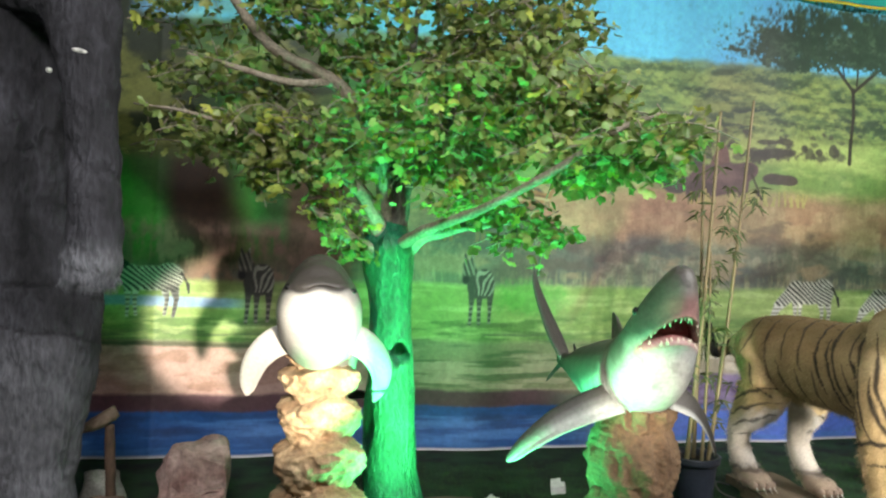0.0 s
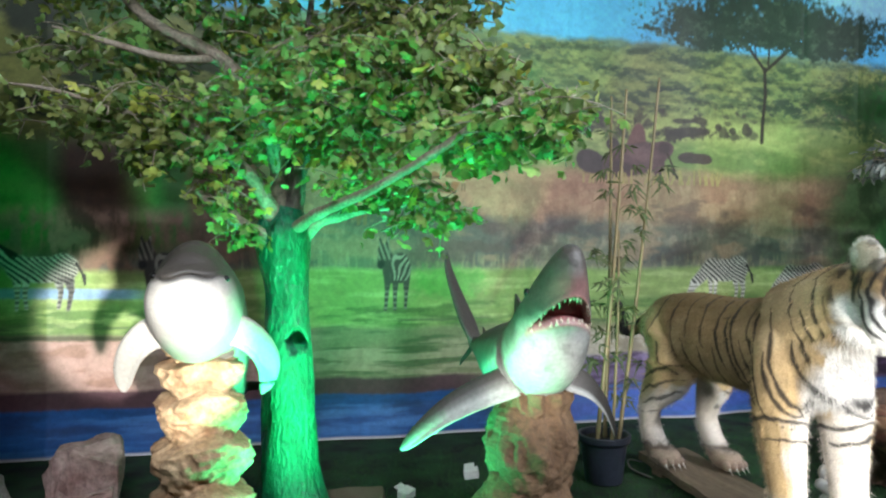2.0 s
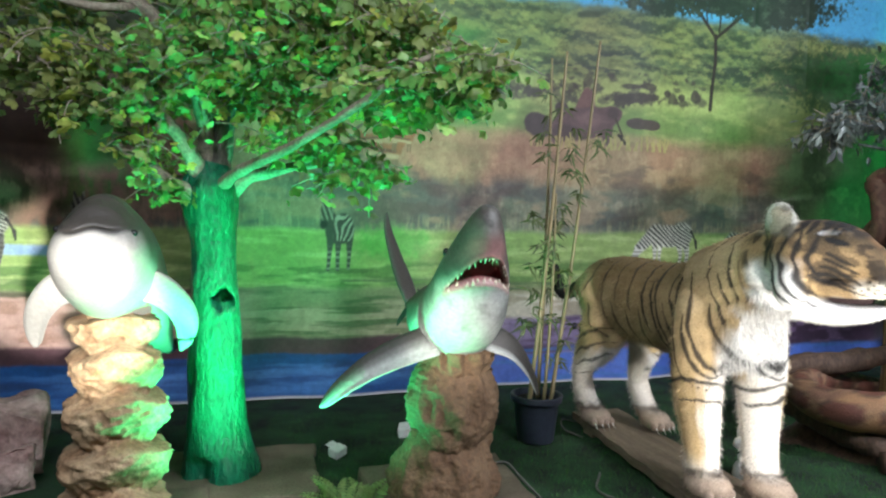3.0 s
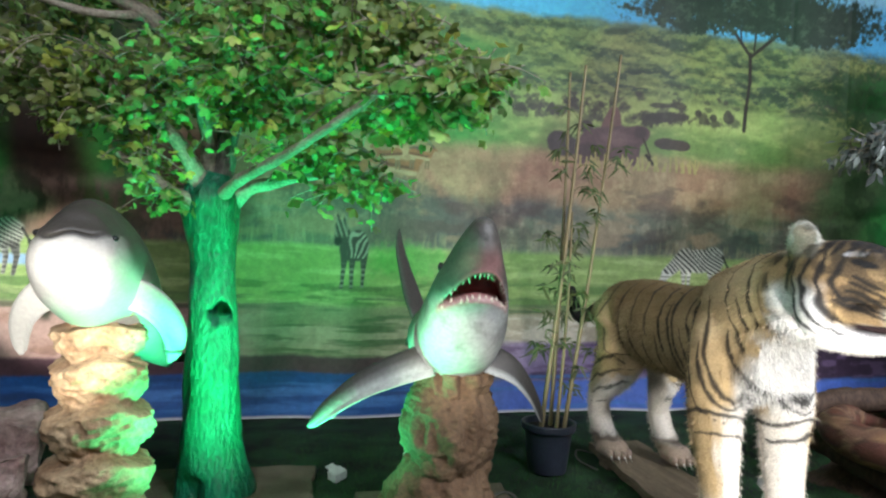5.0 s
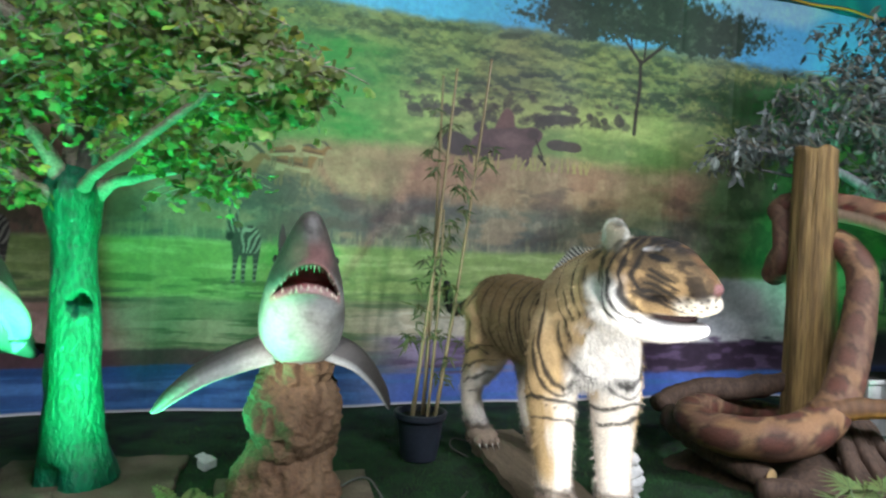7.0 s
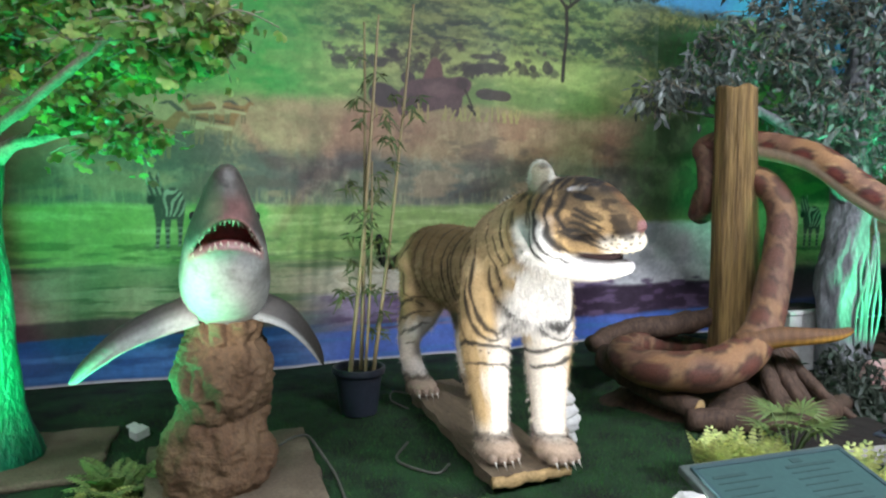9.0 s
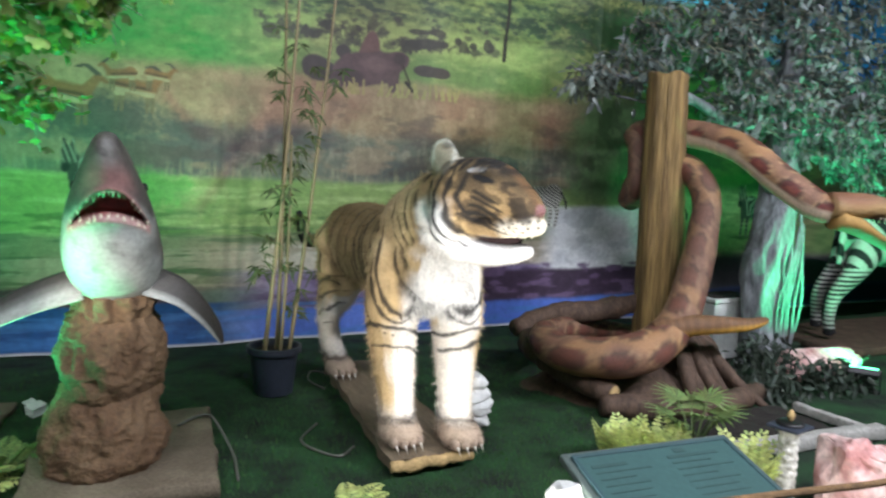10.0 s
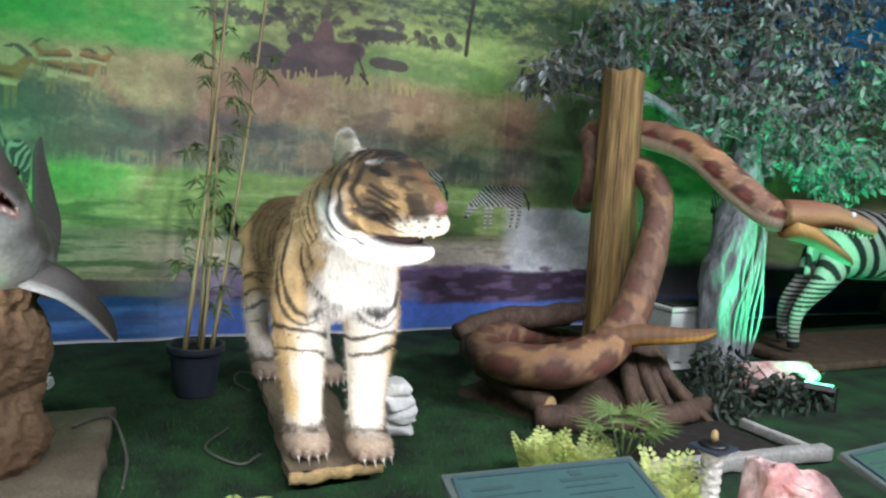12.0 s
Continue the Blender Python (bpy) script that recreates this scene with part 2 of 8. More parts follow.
M_BARK = material("tree_bark", rgb(0.44, 0.42, 0.38), 0.40, 0.45, 12, 1.0, 60, stretch=(1, 1, 0.45), depth=0.02)
# the floodlight's green on the trunk is put into this bark colour
M_TRUNK = material("green_lit_bark", rgb(0.09, 0.47, 0.34), 0.32, 0.45, 12, 1.0, 60, stretch=(1, 1, 0.45), depth=0.02, second=rgb(0.07, 0.38, 0.27))
M_TWIG = material("branch_bark", rgb(0.50, 0.45, 0.38), 0.7, 0.4, 12, 0.8, 70, second=rgb(0.60, 0.57, 0.50))
M_GREYBARK = material("grey_bark", rgb(0.52, 0.53, 0.54), 0.8, 0.4, 8, 0.9, 50, stretch=(1, 1, 0.3))
M_LEAF = material("vine_leaf", rgb(0.53, 0.63, 0.36), 0.40, 0.2, 9, 0.1, 60, island=0.95, thin=0.35)
M_LEAF1 = material("vine_leaf_single", rgb(0.57, 0.69, 0.40), 0.45, 0.2, 9, 0.1, 60, obj=0.75, thin=0.45)
M_LEAFY = material("yellow_leaf", rgb(0.74, 0.80, 0.38), 0.5, 0.2, 9, 0.1, 60, island=0.4, thin=0.45)
M_GLEAF = material("grey_green_leaf", rgb(0.44, 0.48, 0.46), 0.40, 0.25, 9, 0.1, 60, island=1.0, thin=0.2)
M_GLEAF1 = material("grey_green_leaf_single", rgb(0.54, 0.60, 0.57), 0.45, 0.2, 9, 0.1, 60, obj=0.9, thin=0.2)
M_BAMBOO = material("bamboo_cane", rgb(0.51, 0.46, 0.33), 0.5, 0.25, 10, 0.2, 60, stretch=(1, 1, 0.2))
M_BLEAF = material("bamboo_leaf", rgb(0.30, 0.36, 0.20), 0.6, 0.3, 10, 0.1, 60, island=0.7, thin=0.25)
M_POT = material("dark_plastic", rgb(0.21, 0.23, 0.27), 0.45, 0.2, 8, 0.1, 60)
M_SOIL = material("soil", rgb(0.15, 0.125, 0.10), 0.95, 0.4, 20, 0.9, 90)
M_PLANK = material("weathered_plank", rgb(0.48, 0.42, 0.34), 0.8, 0.35, 5, 0.5, 50, stretch=(3, 0.4, 3), second=rgb(0.38, 0.33, 0.26))
M_RAWWOOD = material("pale_wood", rgb(0.74, 0.62, 0.42), 0.8, 0.3, 10, 0.4, 60)
M_POST = material("yellowed_log", rgb(0.64, 0.52, 0.32), 0.7, 0.5, 10, 1.0, 45, stretch=(2.2, 2.2, 0.12), second=rgb(0.40, 0.31, 0.18), depth=0.02)
M_ROOT = material("dark_root_wood", rgb(0.35, 0.275, 0.22), 0.8, 0.4, 9, 0.8, 45, stretch=(1.5, 1.5, 0.5))
M_PINK = material("pink_stone", rgb(0.88, 0.77, 0.74), 0.7, 0.3, 9, 0.8, 40, second=rgb(0.68, 0.47, 0.45))
M_DUSTY = material("dusty_pink_stone", rgb(0.58, 0.45, 0.42), 0.75, 0.35, 7, 0.8, 40, second=rgb(0.74, 0.64, 0.60))
M_TAN = material("tan_stone", rgb(0.46, 0.39, 0.33), 0.8, 0.3, 6, 0.7, 45, second=rgb(0.36, 0.30, 0.25))
M_WHITE = material("white_foam", rgb(0.82, 0.82, 0.80), 0.75, 0.15, 8, 0.4, 50)
M_CONC = material("pale_concrete", rgb(0.62, 0.61, 0.58), 0.85, 0.25, 7, 0.5, 70)
M_SIGNF = material("sign_frame", rgb(0.32, 0.36, 0.34), 0.5, 0.15, 6, 0.1, 60)
M_SIGNP = material("sign_panel", rgb(0.25, 0.35, 0.34), 0.35, 0.12, 4, 0.05, 60)
M_SIGNT = material("sign_print", rgb(0.22, 0.31, 0.32), 0.5, 0.1, 8, 0.05, 60)
M_INK = material("faded_print", rgb(0.225, 0.315, 0.305), 0.5, 0.1, 8, 0.05, 60)
M_BLACK = material("black_metal", rgb(0.10, 0.10, 0.10), 0.5, 0.2, 8, 0.1, 60)
M_PALM = material("palm_leaf", rgb(0.42, 0.52, 0.30), 0.55, 0.2, 9, 0.1, 60, island=0.5, thin=0.2)
M_FERN = material("fern_leaf", rgb(0.74, 0.81, 0.50), 0.55, 0.2, 9, 0.1, 60, island=0.6, thin=0.3)
M_DARKLEAF = material("dark_leaf", rgb(0.22, 0.27, 0.22), 0.6, 0.3, 9, 0.1, 60, island=0.8, thin=0.15)
M_ROPE = material("brown_rope", rgb(0.50, 0.38, 0.24), 0.85, 0.4, 40, 0.8, 300)
M_CABLE = material("grey_cable", rgb(0.36, 0.36, 0.33), 0.6, 0.2, 9, 0.1, 60)
M_GLOWG = glow("green_lamp_glass", (0.10, 1.0, 0.42), 16.0)
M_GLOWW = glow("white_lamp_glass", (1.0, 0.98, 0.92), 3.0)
M_LANTERN = material("white_lantern_paint", rgb(0.84, 0.83, 0.80), 0.5, 0.25, 30, 0.9, 70, second=rgb(0.62, 0.61, 0.57), depth=0.02)

# ---------------------------------------------------------------- floor, walls, ceiling
WALL_Y = 4.68
X0, X1, Y0 = -2.7, 12.4, -3.2


def slab_object(name, lo, hi, mat, kind="structure", label="", category=""):
    bm = bmesh.new()
    box(bm, lo, hi)
    me = bpy.data.meshes.new(name)
    bm.to_mesh(me)
    bm.free()
    return put(name, me, mat, kind=kind, label=label, category=category)


def floor_sheet():
    n = 150
    xs, ys = np.linspace(X0 - 0.2, X1 + 0.2, n), np.linspace(Y0 - 0.2, WALL_Y + 0.3, n)
    gx, gy = np.meshgrid(xs, ys)
    z = (fbm(gx * 1.3, gy * 1.3, 3) - 0.5) * 0.012 - 0.004
    f = [(i * n + j, i * n + j + 1, (i + 1) * n + j + 1, (i + 1) * n + j) for i in range(n - 1) for j in range(n - 1)]
    s = Soup().add(np.c_[gx.ravel(), gy.ravel(), z.ravel()], f)
    return put("floor", s.mesh("floor", paint=False), M_TURF, kind="structure", label="dark green artificial turf floor", category="floor")


floor_sheet()
slab_object("ceiling", (X0 - 0.2, Y0 - 0.2, CEIL), (X1 + 0.2, WALL_Y + 0.3, CEIL + 0.12), M_CEIL, label="plain grey painted ceiling", category="ceiling")
slab_object("wall_north", (X0 - 0.2, WALL_Y + 0.12, -0.1), (X1 + 0.2, WALL_Y + 0.3, CEIL), M_WALL, label="dark painted wall behind the mural", category="wall")
slab_object("wall_south", (X0 - 0.2, Y0 - 0.2, -0.1), (X1 + 0.2, Y0, CEIL), M_WALL, label="dark painted hall wall", category="wall")
slab_object("wall_west", (X0 - 0.2, Y0, -0.1), (X0, WALL_Y + 0.12, CEIL), M_WALL, label="dark painted side wall", category="wall")
slab_object("wall_east", (X1, Y0, -0.1), (X1 + 0.2, WALL_Y + 0.12, CEIL), M_WALL, label="dark painted side wall", category="wall")


# ---------------------------------------------------------------- the printed savanna mural
def paint_mural(X, Z):
    """The print: soft painted bands and plain animal shapes, as colours for the points X, Z."""
    C = np.zeros((len(X), 3))
    drift = fbm(X * 1.1, Z * 0.4 + 3, 3) - 0.5
    fray = 0.5 * fbm(X * 14, Z * 14, 3) + 0.7 * fbm(X * 42, Z * 42, 2) - 0.6
    zw = Z + 0.05 * drift + 0.012 * fray

    def lay(mask, *c):
        nonlocal C
        m = np.clip(mask, 0, 1)[:, None]
        C = C * (1 - m) + np.asarray(rgb(*c)) * m

    def shape(test, c, amount=1.0, reach=None):
        """Lays a colour where test() says, looking only within reach (x low, x high, z low, z high)."""
        k = np.where((X > reach[0]) & (X < reach[1]) & (Z > reach[2]) & (Z < reach[3]))[0]
        m = np.clip(test(X[k], Z[k], fray[k]) * amount, 0, 1)[:, None]
        C[k] = C[k] * (1 - m) + np.asarray(rgb(*c)) * m

    def band(a, b, soft=0.02):
        return step(a - soft, a + soft, zw) * (1 - step(b - soft, b + soft, zw))

    def across(a, b, soft=0.25):
        return step(a - soft, a + soft, X) * (1 - step(b - soft, b + soft, X))

    def oval(cx, cz, rx, rz, c, rough=0.25, tilt=0.0, amount=1.0, soft=0.12, hatch=None):
        co, si = math.cos(radians(tilt)), math.sin(radians(tilt))

        def test(x, z, fr):
            dx, dz = x - cx, z - cz
            d = np.hypot((dx * co + dz * si) / rx, (dz * co - dx * si) / rz) + rough * fr * 2
            m = 1 - step(1 - soft, 1 + soft, d)
            return m * hatch(x, z) if hatch else m
        r = max(rx, rz) * (1.3 + rough)
        shape(test, c, amount, (cx - r, cx + r, cz - r, cz + r))

    def stroke(x1, z1, x2, z2, w, c, hatch=None):
        def test(x, z, fr):
            dx, dz = x2 - x1, z2 - z1
            t = np.clip(((x - x1) * dx + (z - z1) * dz) / (dx * dx + dz * dz), 0, 1)
            m = 1 - step(0.6 * w, 1.25 * w, np.hypot(x - x1 - t * dx, z - z1 - t * dz))
            return m * hatch(x, z) if hatch else m
        shape(test, c, 1.0, (min(x1, x2) - 2 * w, max(x1, x2) + 2 * w, min(z1, z2) - 2 * w, max(z1, z2) + 2 * w))

    reed = 0.35 * fbm(X * 40, Z * 9, 4) + 0.65 * fbm(X * 13 + 2 * fbm(X * 3, Z * 6, 2), Z * 9, 5)
    tuft = fbm(X * 9, Z * 26, 4)
    clump = fbm(X * 3.2, Z * 8.5, 6, 0.6)
    clump2 = fbm(X * 3.6 + 40, Z * 10, 6, 0.6)
    low = fbm(X * 2.2 + 20, Z * 3.5, 4)
    # sky and wooded hills
    lay(np.ones(len(X)), 0.36, 0.72, 0.92)
    lay(step(0.5, 0.75, fbm(X * 1.2, Z * 3, 4)), 0.60, 0.84, 0.95)
    line = 2.82 + 0.10 * (fbm(X * 1.7, X * 0, 4) - 0.5) + 0.06 * (fbm(X * 9, X * 0 + 5, 3) - 0.5) - 0.12 * step(4.9, 5.6, X)
    lay(1 - step(line - 0.03, line + 0.03, Z), 0.44, 0.53, 0.44)
    lay(band(2.2, 2.76, 0.04), 0.49, 0.54, 0.34)
    lay(band(2.24, 2.78, 0.04) * step(0.42, 0.62, clump), 0.38, 0.45, 0.29)
    lay(band(2.28, 2.74, 0.04) * step(0.50, 0.66, clump), 0.27, 0.33, 0.25)
    lay(band(2.24, 2.80, 0.05) * step(0.44, 0.60, fbm(X * 7 + 3, Z * 16 + 8, 5, 0.65)) * 0.55, 0.30, 0.36, 0.28)
    lay(band(2.25, 2.72, 0.04) * step(0.52, 0.70, clump2), 0.58, 0.61, 0.37)
    lay(band(2.37, 2.50, 0.03) * across(3.0, 5.4, 0.2) * step(0.38, 0.56, fbm(X * 4 + 1, Z * 14, 5)), 0.25, 0.29, 0.24)
    lay(band(2.14, 2.60, 0.05) * across(4.85, 6.2, 0.25) * step(0.34, 0.6, fbm(X * 5 + 3, Z * 8, 5)), 0.20, 0.36, 0.20)
    lay(band(2.26, 2.40, 0.03) * step(0.46, 0.62, fbm(X * 5, Z * 20 + 2, 5)) * step(1.6, 2.2, X), 0.28, 0.30, 0.25)
    # canopies in the print: crisp clumps, pale above and dark below
    def relief(kx, kz, o):
        return fbm(X * kx + o, (Z - 0.020) * kz, 5, 0.6) - fbm(X * kx + o, (Z + 0.020) * kz, 5, 0.6)
    wood = band(2.24, 2.80, 0.04) * step(2.0, 2.3, X + 0.4 * Z)
    lay(wood * step(0.02, 0.14, relief(5.5, 11, 2)) * 0.6, 0.58, 0.61, 0.36)
    lay(wood * step(0.03, 0.12, -relief(5.5, 11, 2)) * 0.5, 0.25, 0.31, 0.22)
    lay(wood * step(0.05, 0.14, relief(12, 22, 7)) * 0.45, 0.56, 0.60, 0.36)
    lay(wood * step(0.05, 0.14, -relief(12, 22, 7)) * 0.45, 0.22, 0.27, 0.20)
    for cz, w in ((2.31, 0.018), (2.42, 0.016), (2.52, 0.014), (2.62, 0.012)):
        lay(np.exp(-((zw - cz - 0.05 * (fbm(X * 1.3, X * 0 + cz, 3) - 0.5)) / w) ** 2) * across(2.0, 5.2, 0.3) * step(0.42, 0.55, fbm(X * 7, Z * 3 + cz * 9, 4)) * 0.5, 0.19, 0.24, 0.18)
    # grass slope, dry grass, reeds
    lay(band(1.78, 2.26, 0.06), 0.44, 0.52, 0.30)
    lay(band(1.78, 2.26, 0.06) * step(0.40, 0.72, tuft), 0.56, 0.61, 0.37)
    lay(band(2.08, 2.28, 0.05) * across(2.2, 4.4, 0.3) * 0.6, 0.70, 0.72, 0.44)
    lay(band(1.80, 2.60, 0.07) * across(0.2, 2.15, 0.35) * (0.62 + 0.38 * step(0.35, 0.65, clump2)), 0.22, 0.52, 0.24)
    lay(band(1.40, 1.84, 0.09), 0.58, 0.46, 0.36)
    lay(band(1.40, 1.84, 0.07) * step(0.36, 0.70, reed), 0.67, 0.55, 0.43)
    lay(band(1.40, 1.84, 0.06) * step(0.46, 0.66, fbm(X * 3 + 9, Z * 9, 4)) * 0.5, 0.55, 0.39, 0.32)
    lay(band(1.12, 1.46, 0.07), 0.42, 0.41, 0.36)
    lay(band(1.12, 1.50, 0.07) * step(0.46, 0.70, reed), 0.56, 0.52, 0.45)
    lay(band(1.14, 1.52, 0.08) * step(0.48, 0.66, low) * 0.85, 0.31, 0.31, 0.30)
    lay(band(1.06, 1.22, 0.05) * step(0.50, 0.75, fbm(X * 60, Z * 9, 3)) * 0.55, 0.60, 0.57, 0.44)
    patch = fbm(X * 2.6 + 4, Z * 7 + 1, 5, 0.6)
    lay(band(1.16, 1.86, 0.08) * step(0.52, 0.66, patch) * 0.45, 0.66, 0.53, 0.42)
    lay(band(1.16, 1.70, 0.08) * step(0.48, 0.34, patch) * 0.55, 0.33, 0.27, 0.25)
    # left: brown thicket with green gaps
    lay(band(1.25, 2.05, 0.12) * across(-2.6, -0.15, 0.2), 0.36, 0.42, 0.22)
    lay(band(1.2, 1.95, 0.12) * across(-1.00, -0.45, 0.12), 0.27, 0.19, 0.14)
    lay(band(1.2, 1.75, 0.12) * across(-0.2, 0.55, 0.12) * 0.8, 0.36, 0.28, 0.20)
    lay(band(1.30, 1.98, 0.14) * across(-1.26, -0.86, 0.07), 0.26, 0.43, 0.20)
    lay(band(1.36, 1.96, 0.12) * across(-0.34, -0.12, 0.05), 0.24, 0.46, 0.22)
    lay(band(1.95, 2.6, 0.08) * across(-3.4, -0.2, 0.3), 0.52, 0.55, 0.28)
    lay(band(1.95, 2.6, 0.08) * across(-3.4, 0.2, 0.3) * step(0.46, 0.62, clump), 0.24, 0.29, 0.18)
    lay(band(2.5, 3.5, 0.1) * across(-3.4, -0.6, 0.4) * step(0.40, 0.60, fbm(X * 3 + 5, Z * 6, 5)), 0.22, 0.26, 0.20)
    lay(band(1.1, 1.5, 0.06) * across(-1.2, 0.3, 0.15) * step(0.4, 0.6, reed), 0.48, 0.37, 0.31)
    # meadow
    lay(band(0.72, 1.13, 0.025), 0.50, 0.58, 0.33)
    lay(band(0.72, 1.13, 0.025) * step(0.42, 0.70, fbm(X * 3, Z * 24, 5)), 0.61, 0.67, 0.43)
    lay(band(0.70, 0.92, 0.04) * step(0.42, 0.62, fbm(X * 4 + 7, Z * 22, 5)), 0.36, 0.47, 0.25)
    oval(1.58, 1.04, 0.26, 0.11, (0.34, 0.60, 0.27), 0.4, 0, 0.8, 0.45)
    lay(band(0.96, 1.02, 0.012) * across(-1.9, -0.4, 0.1), 0.50, 0.60, 0.72)
    # middle: olive mud flats with darker streaks
    lay(band(0.38, 0.74, 0.03), 0.50, 0.49, 0.37)
    lay(band(0.42, 0.80, 0.03) * step(0.45, 0.62, fbm(X * 2.2, Z * 24 + 4, 5)), 0.32, 0.38, 0.25)
    lay(band(0.38, 0.66, 0.03) * step(0.50, 0.66, fbm(X * 3, Z * 28 + 14, 5)), 0.62, 0.57, 0.47)
    # left bank
    left = 1 - step(0.35, 0.85, X)
    lay(band(0.36, 0.73, 0.015) * left, 0.64, 0.52, 0.48)
    lay(band(0.36, 0.73, 0.015) * left * step(0.42, 0.68, fbm(X * 5, Z * 16, 5)), 0.54, 0.42, 0.37)
    lay(band(0.705, 0.735, 0.01) * left, 0.30, 0.30, 0.22)
    # right bank: pale sand and a purple shore
    right = step(1.9, 2.5, X)
    lay(band(0.46, 0.68, 0.03) * right, 0.74, 0.70, 0.63)
    lay(band(0.46, 0.68, 0.03) * right * step(0.5, 0.65, fbm(X * 5, Z * 22, 4)), 0.60, 0.56, 0.48)
    lay(band(0.22, 0.50, 0.02) * right, 0.50, 0.44, 0.56)
    lay(band(0.22, 0.50, 0.02) * right * step(0.46, 0.64, fbm(X * 4, Z * 20, 5)), 0.34, 0.27, 0.38)
    lay(band(0.26, 0.40, 0.015) * (1 - step(1.6, 2.2, X)), 0.32, 0.22, 0.24)
    # river
    lay(band(-0.5, 0.29, 0.012) * (1 - step(1.8, 2.4, X)), 0.12, 0.31, 0.53)
    lay(band(-0.5, 0.23, 0.015) * step(1.8, 2.4, X), 0.30, 0.42, 0.74)
    lay(band(0.02, 0.28, 0.02) * step(0.50, 0.72, fbm(X * 2, Z * 24, 5)) * 0.8, 0.26, 0.46, 0.70)
    lay(band(0.14, 0.27, 0.02) * step(0.42, 0.65, fbm(X * 1.5 + 5, Z * 14, 4)) * (1 - step(1.8, 2.4, X)), 0.12, 0.24, 0.42)
    # right: pale water sheet above a dark shore, then the next printed panel
    lay(band(1.0, 1.95, 0.12) * across(4.85, 6.1, 0.3), 0.32, 0.42, 0.28)
    lay(band(1.0, 1.95, 0.12) * across(4.85, 6.1, 0.2) * step(0.45, 0.65, fbm(X * 8, Z * 8, 5)), 0.40, 0.52, 0.34)
    lay(band(0.44, 0.98, 0.03) * across(4.66, 5.85, 0.12), 0.86, 0.86, 0.86)
    lay(band(0.50, 0.98, 0.03) * across(4.70, 5.85, 0.12) * step(0.48, 0.66, fbm(X * 5, Z * 9, 4)) * 0.7, 0.70, 0.71, 0.72)
    lay(band(0.20, 0.45, 0.02) * across(3.9, 6.1, 0.1), 0.26, 0.20, 0.27)
    lay(band(0.20, 0.50, 0.02) * across(3.9, 6.1, 0.1) * step(0.50, 0.68, fbm(X * 6, Z * 18, 4)), 0.42, 0.34, 0.45)
    far = step(5.85, 6.1, X)
    lay(band(0.55, 1.0, 0.05) * far, 0.50, 0.57, 0.38)
    lay(band(0.86, 1.16, 0.05) * far, 0.66, 0.64, 0.48)
    lay(band(0.55, 1.16, 0.05) * far * step(0.5, 0.66, fbm(X * 4, Z * 18, 4)) * 0.6, 0.34, 0.44, 0.28)
    lay(band(1.16, 2.3, 0.08) * far, 0.30, 0.40, 0.22)
    lay(band(1.16, 2.3, 0.08) * far * step(0.45, 0.62, clump2), 0.22, 0.30, 0.18)
    lay(band(2.3, 3.5, 0.15) * step(6.6, 7.4, X), 0.16, 0.42, 0.66)
    lay(band(0.2, 0.55, 0.05) * far, 0.24, 0.24, 0.25)
    lay(band(0.02, 0.22, 0.03) * far, 0.11, 0.15, 0.24)
    # herd on the far slope
    rng = np.random.RandomState(3)
    for _ in range(70):
        cx, k = rng.uniform(2.2, 4.1), rng.uniform(0, 1)
        oval(cx, 2.10 + 0.26 * k, 0.055 * (1.25 - k), 0.022 * (1.4 - k), (0.28, 0.26, 0.23), 0.9, 0, 0.75, 0.4)
    for cx, cz, rx in ((2.44, 2.17, 0.11), (2.60, 2.15, 0.09), (2.75, 2.22, 0.10), (2.92, 2.20, 0.07), (3.36, 2.14, 0.12), (3.52, 2.16, 0.10), (3.75, 2.17, 0.06), (3.88, 2.15, 0.06), (3.05, 2.25, 0.07)):
        oval(cx, cz, rx, 0.042, (0.26, 0.23, 0.21), 1.0, 0, 0.85, 0.4)
    # buffalo: one joined silhouette from soft masses
    def herd_shape(masses, c, amount=1.0, edge=0.10):
        xs, zs, r = [q[0] for q in masses], [q[1] for q in masses], 2.2 * max(max(q[2], q[3]) for q in masses)

        def test(x, z, fr):
            k = sum(np.exp(-1.3 * (((x - q[0]) / q[2]) ** 2 + ((z - q[1]) / q[3]) ** 2)) for q in masses)
            return step(0.42 - edge, 0.42 + edge, k + 0.16 * fr)
        shape(test, c, amount, (min(xs) - r, max(xs) + r, min(zs) - r, max(zs) + r))

    herd_shape([(2.62, 1.93, 0.09, 0.09), (2.70, 1.90, 0.10, 0.08), (2.84, 2.05, 0.07, 0.06)], (0.27, 0.23, 0.22))
    herd_shape([(3.05, 2.14, 0.06, 0.09), (3.03, 2.05, 0.09, 0.08)], (0.43, 0.31, 0.29))
    herd_shape([(2.88, 1.92, 0.12, 0.12), (3.02, 1.94, 0.16, 0.13), (3.16, 1.97, 0.12, 0.11), (3.27, 2.03, 0.07, 0.06), (3.22, 1.86, 0.035, 0.09), (2.80, 1.84, 0.05, 0.07)], (0.37, 0.28, 0.28))
    herd_shape([(2.88, 1.88, 0.14, 0.07), (3.26, 2.03, 0.06, 0.05)], (0.25, 0.20, 0.20), 0.7, 0.25)
    herd_shape([(3.08, 1.98, 0.12, 0.06)], (0.48, 0.37, 0.36), 0.6, 0.3)
    stroke(3.28, 1.99, 3.34, 1.86, 0.008, (0.24, 0.18, 0.16))
    stroke(3.31, 1.87, 3.36, 1.81, 0.013, (0.20, 0.15, 0.13))
    herd_shape([(3.43, 1.965, 0.08, 0.042), (3.52, 1.96, 0.10, 0.045), (3.61, 1.955, 0.06, 0.038)], (0.29, 0.24, 0.22))
